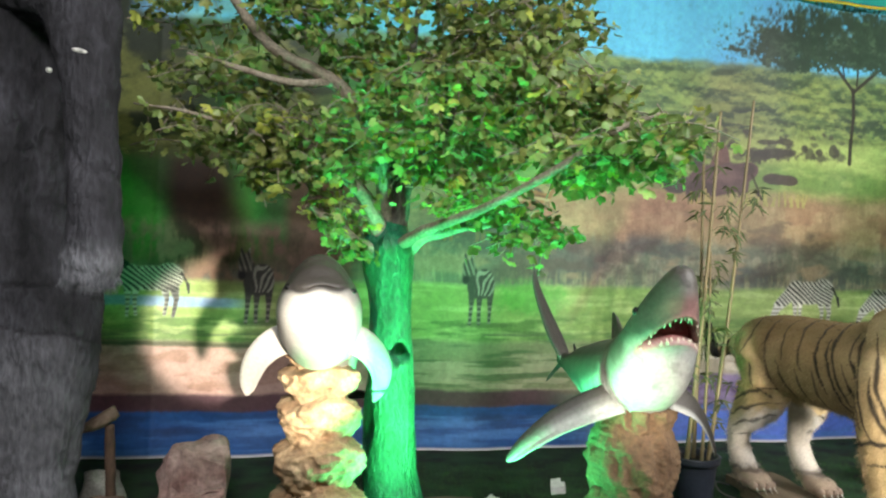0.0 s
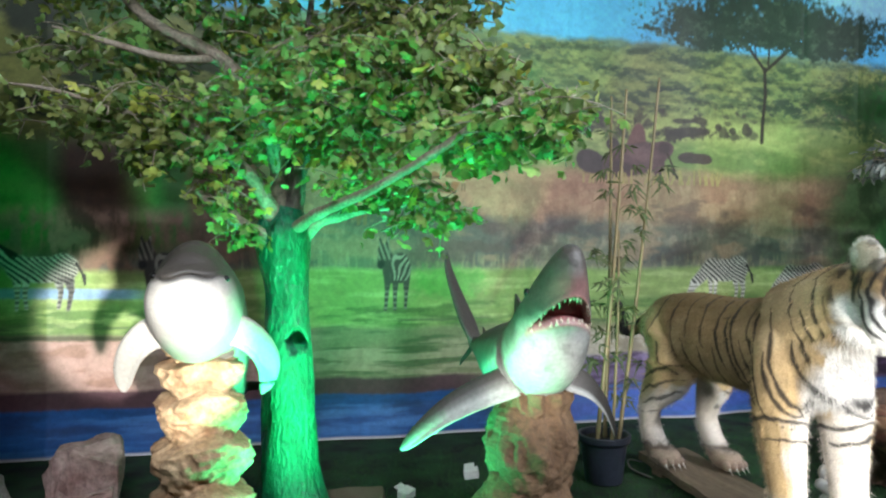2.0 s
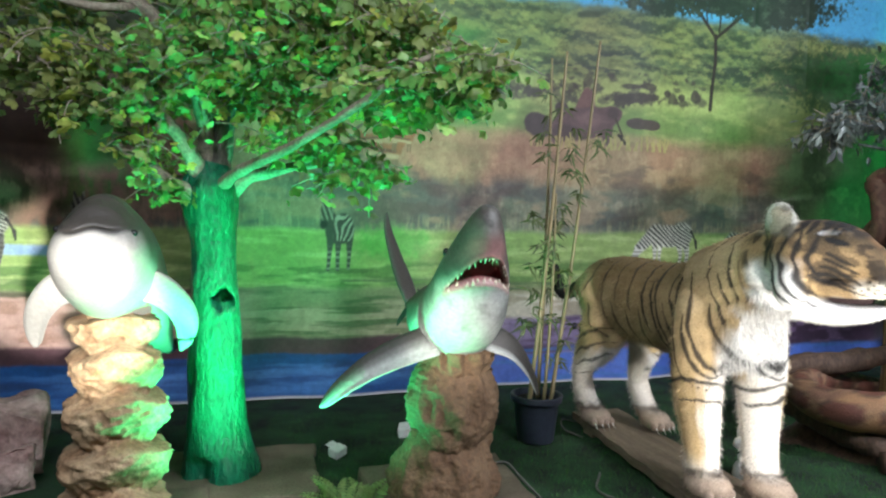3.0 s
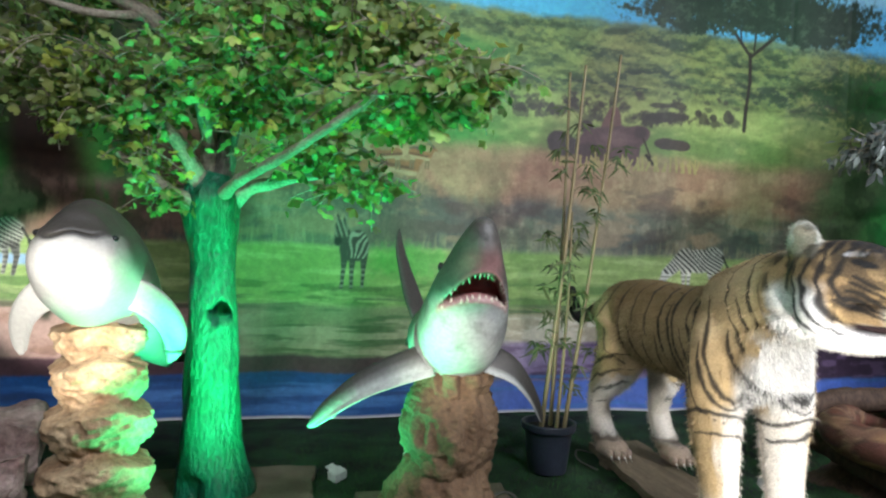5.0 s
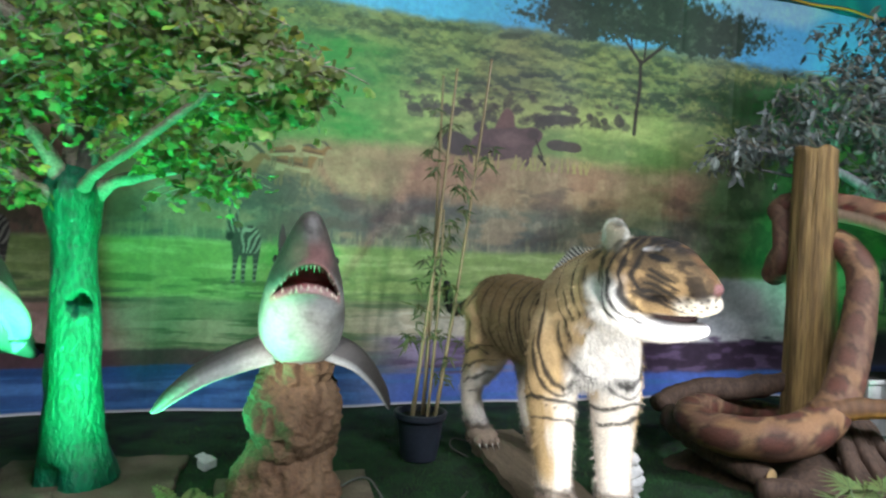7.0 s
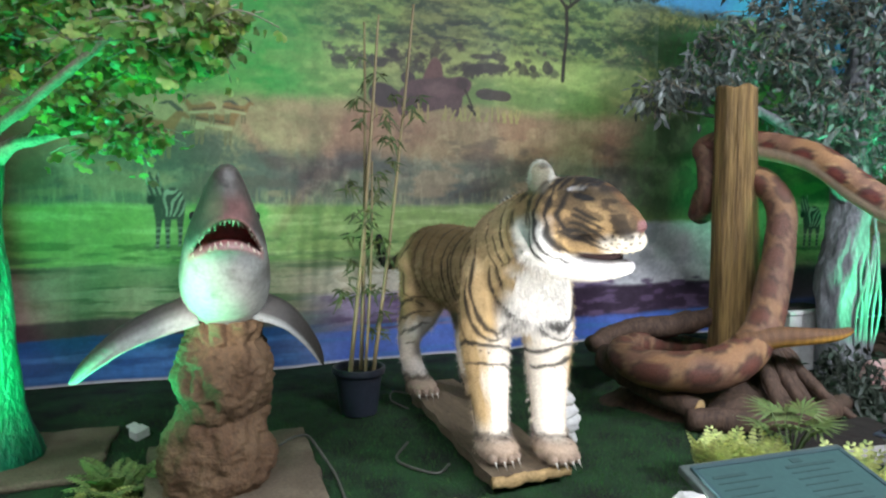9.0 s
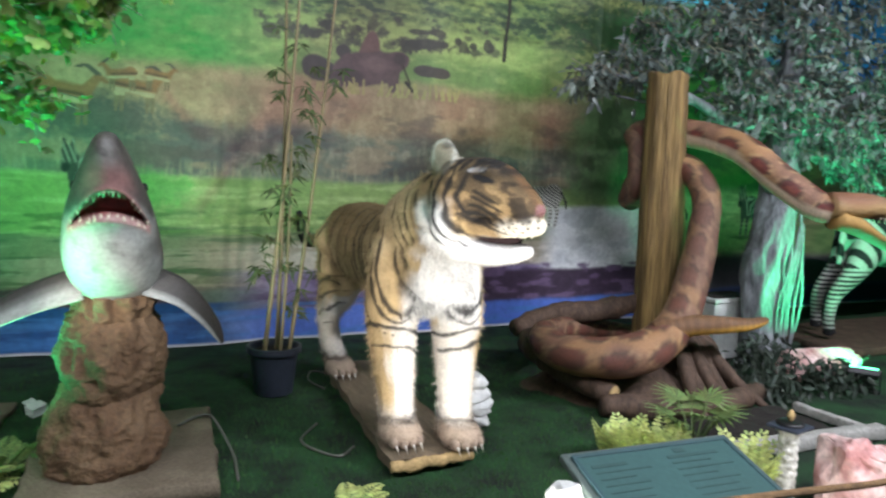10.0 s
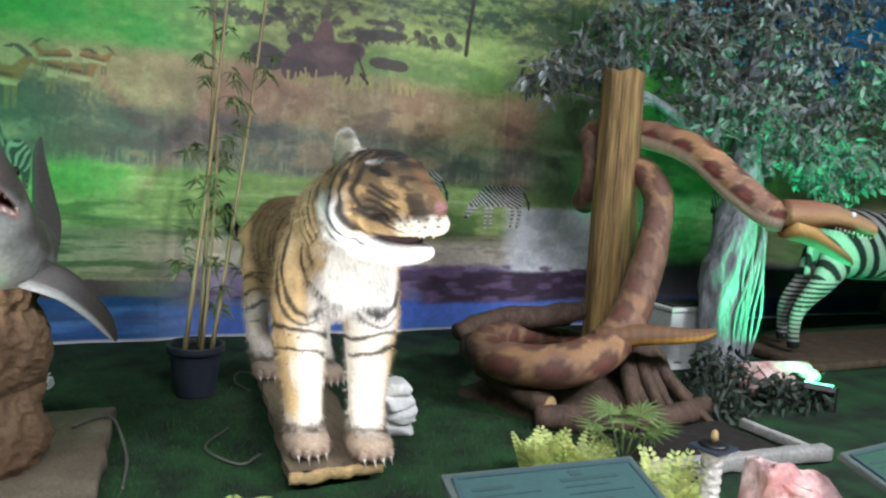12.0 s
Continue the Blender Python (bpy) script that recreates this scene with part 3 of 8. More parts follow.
    for mass in ([(3.36, 2.15, 0.08, 0.04), (3.48, 2.16, 0.09, 0.045), (3.60, 2.17, 0.05, 0.03)], [(3.38, 2.24, 0.08, 0.025), (3.55, 2.25, 0.08, 0.03)], [(3.72, 2.21, 0.04, 0.035)], [(3.86, 2.19, 0.04, 0.035), (4.0, 2.19, 0.06, 0.04), (3.99, 2.23, 0.035, 0.035)]):
        herd_shape(mass, (0.25, 0.22, 0.20), 0.9)
    for k in range(40):
        gx = rng.uniform(2.6, 3.75)
        stroke(gx, 1.76, gx + rng.normal(0, 0.02), 1.76 + rng.uniform(0.05, 0.11), 0.008, (0.62, 0.56, 0.36))
    # acacia
    bark = (0.20, 0.17, 0.15)
    for q in ((4.14, 2.12, 4.15, 2.30, 0.020), (4.15, 2.28, 4.175, 2.50, 0.017), (4.175, 2.48, 4.165, 2.70, 0.018), (4.17, 2.68, 4.02, 2.84, 0.015), (4.17, 2.68, 4.38, 2.85, 0.015), (4.02, 2.85, 3.78, 2.93, 0.012), (4.38, 2.86, 4.68, 2.94, 0.012), (4.2, 2.73, 4.22, 3.0, 0.010), (4.08, 2.8, 4.04, 3.0, 0.008), (4.44, 2.89, 4.47, 3.02, 0.008)):
        stroke(*q, bark)
    leafy = lambda x, z: step(0.12, 0.34, fbm(x * 10, z * 16, 5))
    leafy2 = lambda x, z: step(0.24, 0.46, fbm(x * 14 + 3, z * 22, 5, 0.65))
    for cx, cz, rx, rz in ((3.62, 2.98, 0.50, 0.14), (4.15, 3.10, 0.75, 0.22), (4.75, 3.04, 0.60, 0.16), (4.20, 2.94, 0.45, 0.07), (3.62, 2.86, 0.26, 0.07), (4.72, 2.90, 0.42, 0.09)):
        oval(cx, cz, rx, rz, (0.29, 0.37, 0.29), 0.7, 0, 1, 0.25, leafy)
        oval(cx, cz, rx, rz, (0.18, 0.25, 0.20), 0.6, 0, 1, 0.25, leafy2)
    # bushes on the right skyline
    oval(5.55, 2.42, 0.75, 0.26, (0.24, 0.36, 0.22), 0.6, 0, 1, 0.3)
    oval(5.75, 2.45, 0.5, 0.20, (0.20, 0.46, 0.22), 0.6, 0, 0.8, 0.4, leafy2)
    # gazelles
    oval(1.30, 1.47, 0.42, 0.13, (0.29, 0.30, 0.28), 0.5, 0, 0.9, 0.5)
    def creature(cx, cz, k, flip, ovals, lines, layers):
        """A printed animal in its own measure: ovals and tapering lines form the mask, layers colour it."""
        def mask(x, z):
            u, w = (x - cx) / k * flip, (z - cz) / k
            m = np.zeros(len(x))
            for ox, oz, rx, rz in ovals:
                m = np.maximum(m, 1 - step(0.90, 1.10, np.hypot((u - ox) / rx, (w - oz) / rz)))
            for x1, z1, x2, z2, w1, w2 in lines:
                dx, dz = x2 - x1, z2 - z1
                t = np.clip(((u - x1) * dx + (w - z1) * dz) / (dx * dx + dz * dz), 0, 1)
                ww = w1 + (w2 - w1) * t
                m = np.maximum(m, 1 - step(0.75, 1.25, np.hypot(u - x1 - t * dx, w - z1 - t * dz) / ww))
            return m, u, w
        for colour, fn in layers:
            def test(x, z, fr, fn=fn):
                m, u, w = mask(x, z)
                return m * fn(u, w)
            shape(test, colour, 1.0, (cx - 0.5 * k, cx + 0.5 * k, cz - 0.45 * k, cz + 0.4 * k))

    whole = lambda u, w: np.ones(len(u))
    # gazelles: tawny backs, dark flank bands, cream bellies, swept horns
    for cx, cz, k, flip in ((1.10, 1.61, 1.05, 1), (1.50, 1.67, 0.85, 1), (1.40, 1.745, 0.55, -1), (1.63, 1.755, 0.50, 1)):
        legs = [(-0.13, 0.0, -0.15, -0.17, 0.020, 0.010), (-0.10, 0.0, -0.11, -0.17, 0.018, 0.010), (0.07, -0.03, 0.06, -0.17, 0.018, 0.010), (0.10, -0.03, 0.10, -0.17, 0.016, 0.010)]
        creature(cx, cz, k, flip, [(-0.11, 0.03, 0.07, 0.062), (0.06, -0.005, 0.08, 0.055)], [(-0.10, 0.02, 0.06, -0.005, 0.055, 0.052), (0.10, 0.01, 0.17, 0.10, 0.036, 0.022), (0.17, 0.10, 0.215, 0.075, 0.022, 0.012)] + legs,
                 [((0.56, 0.37, 0.25), whole), ((0.68, 0.58, 0.46), lambda u, w: step(0.0, -0.03, w + 0.12 * (u + 0.02)) * (w > -0.065)), ((0.46, 0.38, 0.29), lambda u, w: step(-0.05, -0.08, w)), ((0.30, 0.20, 0.15), lambda u, w: np.exp(-((w + 0.12 * u - 0.004) / 0.012) ** 2) * step(0.11, 0.08, u) * 0.9)])
        for hx in (0.0, 0.02):
            creature(cx, cz, k, flip, [], [(0.16 + hx, 0.115, 0.10 + hx, 0.165, 0.008, 0.008), (0.10 + hx, 0.165, 0.05 + hx, 0.15, 0.008, 0.004)], [((0.34, 0.29, 0.26), whole)])

    # printed zebras: plain striped shapes
    pale, ink = (0.72, 0.71, 0.67), (0.13, 0.12, 0.12)

    def zebra_side(cx, cz, k, flip, graze, hind=0.0):
        hx, hz = -0.30, (-0.10 if graze else 0.13)
        ovals = [(0.0, 0.0, 0.19, 0.088), (0.13, 0.015, 0.10, 0.096), (-0.13, 0.01, 0.09, 0.086)]
        lines = [(-0.15, 0.03, hx, hz, 0.062, 0.040), (hx, hz, hx - 0.05, hz - 0.085, 0.036, 0.020),
                 (-0.15, -0.05, -0.145, -0.16, 0.030, 0.016), (-0.145, -0.16, -0.15, -0.27, 0.016, 0.012), (-0.09, -0.05, -0.10, -0.16, 0.026, 0.015), (-0.10, -0.16, -0.09, -0.26, 0.015, 0.012),
                 (0.16, -0.04, 0.185, -0.15, 0.042, 0.018), (0.185, -0.15, 0.165, -0.27, 0.017, 0.013), (0.10, -0.05, 0.12, -0.15, 0.034, 0.016), (0.12, -0.15, 0.105, -0.26, 0.016, 0.012)]
        bend = lambda u, w: 132 * u + 70 * w * step(0.0, 0.16, u) + 20 * np.sin(9 * w) + 1.4 * np.sin(23 * u + 17 * w)
        bars = lambda u, w: np.where(w < -0.10, step(-0.2, 0.4, np.sin(w * 190)) * 0.75, step(-0.35, 0.25, np.sin(bend(u, w))))
        belly = lambda u, w: step(-0.055, -0.09, w) * (np.abs(u) < 0.14) * (w > -0.11) * 0.6
        creature(cx, cz, k, flip, ovals, lines, [(pale, whole), ((0.86, 0.85, 0.80), belly), (ink, bars), (ink, lambda u, w: step(0.05, 0.14, u) * step(-0.02, -0.08, w) * hind), (ink, lambda u, w: step(0.022, 0.012, np.hypot(u - hx + 0.052, w - hz + 0.09)))])
        creature(cx, cz, k, flip, [], [(0.215, 0.04, 0.26, -0.04, 0.010, 0.008), (0.26, -0.04, 0.27, -0.10, 0.014, 0.008)], [(ink, whole)])
        if not graze:
            creature(cx, cz, k, flip, [], [(-0.16, 0.10, -0.30, 0.185, 0.018, 0.012), (-0.29, 0.17, -0.28, 0.215, 0.012, 0.006)], [(ink, whole)])

    def zebra_front(cx, cz, k):
        oval(cx + 0.06 * k, cz - 0.30 * k, 0.22 * k, 0.022 * k, (0.24, 0.31, 0.18), 0.4, 0, 0.7, 0.4)
        ovals = [(0.055, 0.015, 0.085, 0.115), (0.0, 0.0, 0.075, 0.10)]
        lines = [(-0.03, 0.05, -0.065, 0.15, 0.060, 0.046), (-0.065, 0.16, -0.085, 0.035, 0.040, 0.026), (-0.085, 0.19, -0.092, 0.235, 0.014, 0.007), (-0.042, 0.19, -0.034, 0.235, 0.014, 0.007)]
        lines += [(-0.035, -0.04, -0.04, -0.16, 0.032, 0.016), (-0.04, -0.16, -0.05, -0.29, 0.016, 0.013), (0.025, -0.05, 0.02, -0.17, 0.030, 0.016), (0.02, -0.17, 0.02, -0.29, 0.016, 0.013), (0.105, -0.03, 0.105, -0.16, 0.034, 0.017), (0.105, -0.16, 0.10, -0.28, 0.016, 0.012)]
        bars = lambda u, w: step(-0.1, 0.5, np.sin(150 * u - 95 * w * step(0.0, 0.08, u) + 1.5 * np.sin(31 * w))) * step(-0.03, 0.02, u + 0.1 * w) * (w > -0.08)
        face = lambda u, w: step(-0.02, 0.0, -u - 0.02) * step(0.06, 0.10, w) * step(0.0, 0.5, np.sin(170 * u + 60 * w)) * 0.7
        creature(cx, cz, k, 1, ovals, lines, [((0.23, 0.21, 0.20), whole), ((0.56, 0.54, 0.50), bars), ((0.60, 0.57, 0.52), face), ((0.60, 0.56, 0.52), lambda u, w: step(-0.10, -0.16, w) * step(0.2, 0.6, np.sin(w * 150)) * 0.5), ((0.10, 0.09, 0.09), lambda u, w: step(0.034, 0.02, np.hypot(u + 0.085, (w - 0.045))))])

    zebra_side(-0.95, 1.13, 0.88, 1, False, 0.85)
    zebra_front(-0.31, 1.12, 0.90)
    zebra_front(1.17, 1.12, 0.90)
    zebra_side(3.80, 1.11, 0.98, 1, True)
    zebra_side(4.56, 1.06, 0.92, 1, True)
    zebra_front(6.95, 1.0, 0.95)
    zebra_side(5.9, 0.98, 1.0, 1, False)
    # print grain and white hem
    C = C * (0.68 + 0.40 * fbm(X * 26, Z * 30, 3) + 0.26 * fbm(X * 70, Z * 70, 2))[:, None]
    lay((1 - step(0.012, 0.02, Z)), 0.80, 0.80, 0.80)
    return np.clip(C, 0.004, 0.85)


def build_mural():
    nx, nz = 1640, 390
    xs = np.concatenate([np.linspace(X0 + 0.02, -1.7, 60, endpoint=False), np.linspace(-1.7, 7.7, nx - 120, endpoint=False), np.linspace(7.7, X1 - 0.02, 60)])
    zs = np.concatenate([np.linspace(0.0, 3.1, nz - 20, endpoint=False), np.linspace(3.1, 3.5, 20)])
    gx, gz = np.meshgrid(xs, zs)
    X, Z = gx.ravel(), gz.ravel()
    wave = 0.026 * np.sin(X * 3.1 + 0.6 * np.sin(X * 1.7)) + 0.014 * np.sin(X * 8.3 + 1.0) * (0.4 + 0.6 * step(3.2, 0.2, Z)) + 0.006 * (fbm(X * 9, Z * 0.8, 2) - 0.5)
    crease = sum(0.003 * np.exp(-((X - c) / 0.02) ** 2) for c in (-0.92, 0.62, 2.02, 2.47, 4.55, 5.05, 6.4))
    Y = WALL_Y + wave - crease - 0.03 * step(0.25, 0.0, Z)
    i, j = np.meshgrid(np.arange(nz - 1), np.arange(nx - 1), indexing="ij")
    a = (i * nx + j).ravel()
    q = np.stack([a, a + 1, a + nx + 1, a + nx], 1)
    me = bpy.data.meshes.new("mural")
    me.vertices.add(len(X))
    me.vertices.foreach_set("co", np.c_[X, Y, Z].ravel())
    me.loops.add(len(q) * 4)
    me.loops.foreach_set("vertex_index", q.ravel())
    me.polygons.add(len(q))
    me.polygons.foreach_set("loop_start", np.arange(len(q)) * 4)
    me.polygons.foreach_set("use_smooth", np.ones(len(q), bool))
    me.update(calc_edges=True)
    col = paint_mural(X, Z)
    at = me.color_attributes.new("paint", "FLOAT_COLOR", "POINT")
    at.data.foreach_set("color", np.c_[col, np.ones(len(col))].ravel().astype(np.float32))
    return put("backdrop", me, M_MURAL, kind="structure", label="hanging vinyl mural printed with a savanna and zebras", category="mural")


build_mural()


def build_valance():
    root = thing("valance", (0, WALL_Y - 0.07, 3.34), "teal cloth valance with yellow trim hung under the ceiling", "valance")
    n = 160
    xs = np.linspace(2.6, X1 - 0.3, n)
    s, t = Soup(), Soup()
    low = -0.02 + 0.05 * np.abs(np.sin((xs - 4.1) * 1.05))
    yy = 0.02 * np.sin(xs * 9)
    v = np.concatenate([np.c_[xs, yy, low], np.c_[xs, yy, low * 0 + 0.26], np.c_[xs, yy + 0.012, low], np.c_[xs, yy + 0.012, low * 0 + 0.26]])
    f = [(k, k + 1, n + k + 1, n + k) for k in range(n - 1)] + [(2 * n + k + 1, 2 * n + k, 3 * n + k, 3 * n + k + 1) for k in range(n - 1)] + [(2 * n + k, 2 * n + k + 1, k + 1, k) for k in range(n - 1)]
    s.add(v, f)
    put("cloth", s.mesh("cloth", paint=False), M_TEAL, parent=root)
    vv, ff, _, _ = loft(np.c_[xs, yy - 0.004, low, low * 0 + 0.008, low * 0 + 0.012], 8)
    t.add(vv, ff)
    put("trim", t.mesh("trim", paint=False), M_GOLD, parent=root, label="yellow braided trim")


build_valance()


# ---------------------------------------------------------------- statues (each one plain mesh)
def blade(path, normal, thick=0.024, n=22, m=16):
    """A tapering flat fin: rows (x, y, z, half width), facing along normal. Returns verts, faces, place across (-1 trailing .. 1 leading)."""
    p = catmull(path, n)
    tan = np.gradient(p[:, :3], axis=0)
    tan /= np.linalg.norm(tan, axis=1)[:, None]
    nn = np.asarray(normal, float)
    ang = np.arange(m) * 2 * math.pi / m
    v, q = [], []
    for k in range(n):
        sd = np.cross(tan[k], nn)
        sd /= np.linalg.norm(sd)
        if sd[2] < 0:
            sd = -sd
        fl = np.cross(sd, tan[k])
        w = max(p[k, 3], 0.002)
        v.append(p[k, :3] + np.outer(np.cos(ang) * w, sd) + np.outer(np.sin(ang) * thick * (0.35 + 0.65 * np.cos(ang)) * (1 - 0.7 * k / n), fl))
        q.append(np.cos(ang))
    f = [(i * m + j, i * m + (j + 1) % m, (i + 1) * m + (j + 1) % m, (i + 1) * m + j) for i in range(n - 1) for j in range(m)]
    f += [tuple(range(m - 1, -1, -1)), tuple((n - 1) * m + j for j in range(m))]
    return np.concatenate(v), f, np.concatenate(q)


def build_shark():
    s = Soup()
    grey, white, gum, dark = (np.array(rgb(*k)) for k in ((0.32, 0.305, 0.285), (0.66, 0.67, 0.64), (0.46, 0.11, 0.12), (0.05, 0.04, 0.04)))
    pink = np.array(rgb(0.68, 0.48, 0.46))
    path = catmull([(1.335, 2.262, 1.290, 0.014, 0.016), (1.336, 2.270, 1.276, 0.034, 0.042), (1.337, 2.30, 1.232, 0.060, 0.072), (1.34, 2.36, 1.148, 0.096, 0.104), (1.343, 2.43, 1.045, 0.136, 0.122), (1.350, 2.54, 0.91, 0.163, 0.165),
                    (1.365, 2.72, 0.825, 0.166, 0.175), (1.39, 3.0, 0.79, 0.148, 0.155), (1.42, 3.3, 0.77, 0.10, 0.112), (1.44, 3.58, 0.75, 0.050, 0.056), (1.45, 3.76, 0.75, 0.024, 0.036)], 130)
    v, f, u, a = loft(path, 84)
    ventral = -np.sin(a)
    blotch = noise3(v, 8) + 0.6 * noise3(v, 21)
    c = grey + (white - grey) * step(-0.30, 0.62, ventral + 0.26 * blotch - 0.9 * step(0.55, 1.0, u) - 1.3 * step(1.00, 1.16, v[:, 2]))[:, None]
    c = c + (pink - c) * (step(0.2, 0.9, ventral) * np.exp(-((v[:, 2] - 1.145) / 0.045) ** 2) * 0.55)[:, None]
    # scuffs and stains in the paint
    c = c * (0.93 + 0.11 * blotch + 0.07 * noise3(v, 55))[:, None]
    c = c * (1 - 0.35 * step(0.75, 1.1, noise3(v + 3, 26) + 0.4 * noise3(v, 70)))[:, None]
    # crescent mouth pressed into the underside of the head
    lx, lz = (v[:, 0] - 1.343) / 0.118, v[:, 2]
    top, low = 1.106 - 0.116 * np.abs(lx) ** 2.1, 1.026 - 0.036 * lx ** 2
    front = (v[:, 1] < 2.52) & (ventral > -0.25)
    gap = np.minimum(top - lz, lz - low)
    inside = step(-0.008, 0.010, gap) * front * (np.abs(lx) < 1.05)
    v = v + np.outer(inside, (0, 0.055, 0.008))
    rim = front * np.exp(-((gap + 0.010) / 0.010) ** 2) * (np.abs(lx) < 1.08)
    v = v + np.outer(rim, (0, -0.006, 0.0))
    c = c + (np.array(rgb(0.70, 0.50, 0.47)) - c) * (0.8 * rim)[:, None]
    c = c + (gum * (1 + 0.3 * noise3(v, 60))[:, None] - c) * inside[:, None]
    c = c + (dark - c) * (0.30 * step(0.018, 0.036, gap) * inside)[:, None]
    # gill slits
    for k in range(5):
        yy = 2.60 + 0.034 * k
        g = np.exp(-((v[:, 1] - yy - 0.05 * (v[:, 2] - 0.85)) / 0.0045) ** 2) * (np.abs(np.cos(a)) > 0.70) * (np.abs(np.sin(a)) < 0.65)
        c = c * (1 - 0.55 * g)[:, None]
        v[:, 0] -= g * 0.006 * np.sign(np.cos(a))
    s.add(v, f, c)
    rng = np.random.RandomState(5)

    def lip(x, z):
        d = (v[:, 0] - x) ** 2 + (v[:, 2] - z) ** 2 + 10 * (inside > 0.3) + 10 * ~front
        return v[np.argmin(d)]
    for up, down, count in ((True, -1, 15), (False, 1, 11)):
        for x in np.linspace(-0.93, 0.93, count) + rng.uniform(-0.03, 0.03, count):
            z = 1.110 - 0.116 * abs(x) ** 2.1 if up else 1.020 - 0.036 * x * x
            p = lip(1.343 + 0.118 * x, z)
            ln = rng.uniform(0.014, 0.026) * (1 - 0.35 * abs(x))
            q = p + np.array([rng.uniform(-0.005, 0.005), 0.010 if up else 0.006, down * ln])
            s.add(*cone(p + (0, 0.006, -down * 0.004), q, 0.0058 if up else 0.0075, 6), np.array(rgb(0.86, 0.82, 0.72)) * rng.uniform(0.75, 1.05))
    for sx in (-1, 1):
        k = np.argmin((v[:, 0] - (1.343 + sx * 0.088)) ** 2 + (v[:, 2] - 1.110) ** 2 + 0.5 * (v[:, 1] - 2.43) ** 2)
        s.add(*ball(v[k] + (sx * 0.002, -0.003, 0), (0.012, 0.016, 0.017), 12, 8), dark)

    def finned(q, lo=-0.25, hi=0.15):
        return grey * 0.6 + (white * 0.85 - grey * 0.6) * step(hi, lo, q)[:, None]
    fv, ff, q = blade([(1.24, 2.60, 0.765, 0.075), (1.11, 2.60, 0.722, 0.068), (0.99, 2.61, 0.665, 0.056), (0.89, 2.64, 0.585, 0.040), (0.835, 2.66, 0.528, 0.024), (0.812, 2.67, 0.505, 0.006)], (-0.30, -0.70, 0.65), 0.026)
    s.add(fv, ff, finned(q))
    fv, ff, q = blade([(1.46, 2.60, 0.775, 0.075), (1.57, 2.61, 0.728, 0.070), (1.65, 2.64, 0.655, 0.060), (1.71, 2.68, 0.575, 0.046), (1.742, 2.70, 0.515, 0.026), (1.752, 2.71, 0.485, 0.006)], (0.45, -0.62, 0.55), 0.026)
    s.add(fv, ff, finned(q, -0.75, -0.35))
    fv, ff, q = blade([(1.405, 2.92, 0.90, 0.085), (1.412, 2.97, 0.98, 0.055), (1.418, 3.01, 1.04, 0.028), (1.42, 3.03, 1.07, 0.006)], (1, 0.1, 0), 0.016)
    s.add(fv, ff, grey)
    fv, ff, q = blade([(1.435, 3.50, 0.79, 0.035), (1.44, 3.53, 0.83, 0.020), (1.44, 3.55, 0.86, 0.005)], (1, 0.1, 0), 0.008)
    s.add(fv, ff, grey)
    fv, ff, q = blade([(1.455, 3.68, 0.745, 0.055), (1.44, 3.80, 0.85, 0.066), (1.41, 3.92, 1.00, 0.050), (1.388, 4.01, 1.13, 0.034), (1.385, 4.06, 1.22, 0.018), (1.39, 4.07, 1.255, 0.004)], (0.40, -0.90, 0.1), 0.022)
    s.add(fv, ff, grey * (0.95 + 0.1 * q)[:, None])
    fv, ff, q = blade([(1.45, 3.72, 0.745, 0.050), (1.43, 3.83, 0.66, 0.034), (1.42, 3.90, 0.60, 0.006)], (0.40, -0.90, 0.1), 0.014)
    s.add(fv, ff, grey * 1.15)
    fv, ff, q = blade([(1.40, 3.20, 0.69, 0.070), (1.385, 3.30, 0.61, 0.045), (1.37, 3.36, 0.55, 0.008)], (0.8, -0.6, 0.1), 0.012)
    s.add(fv, ff, white * 0.8)
    base = (1.35, 2.6, 0.64)
    return put("shark_statue", s.mesh("shark_statue", base), M_HIDE, base, label="grey and white open-mouthed shark statue on a rock column", category="statue")


build_shark()


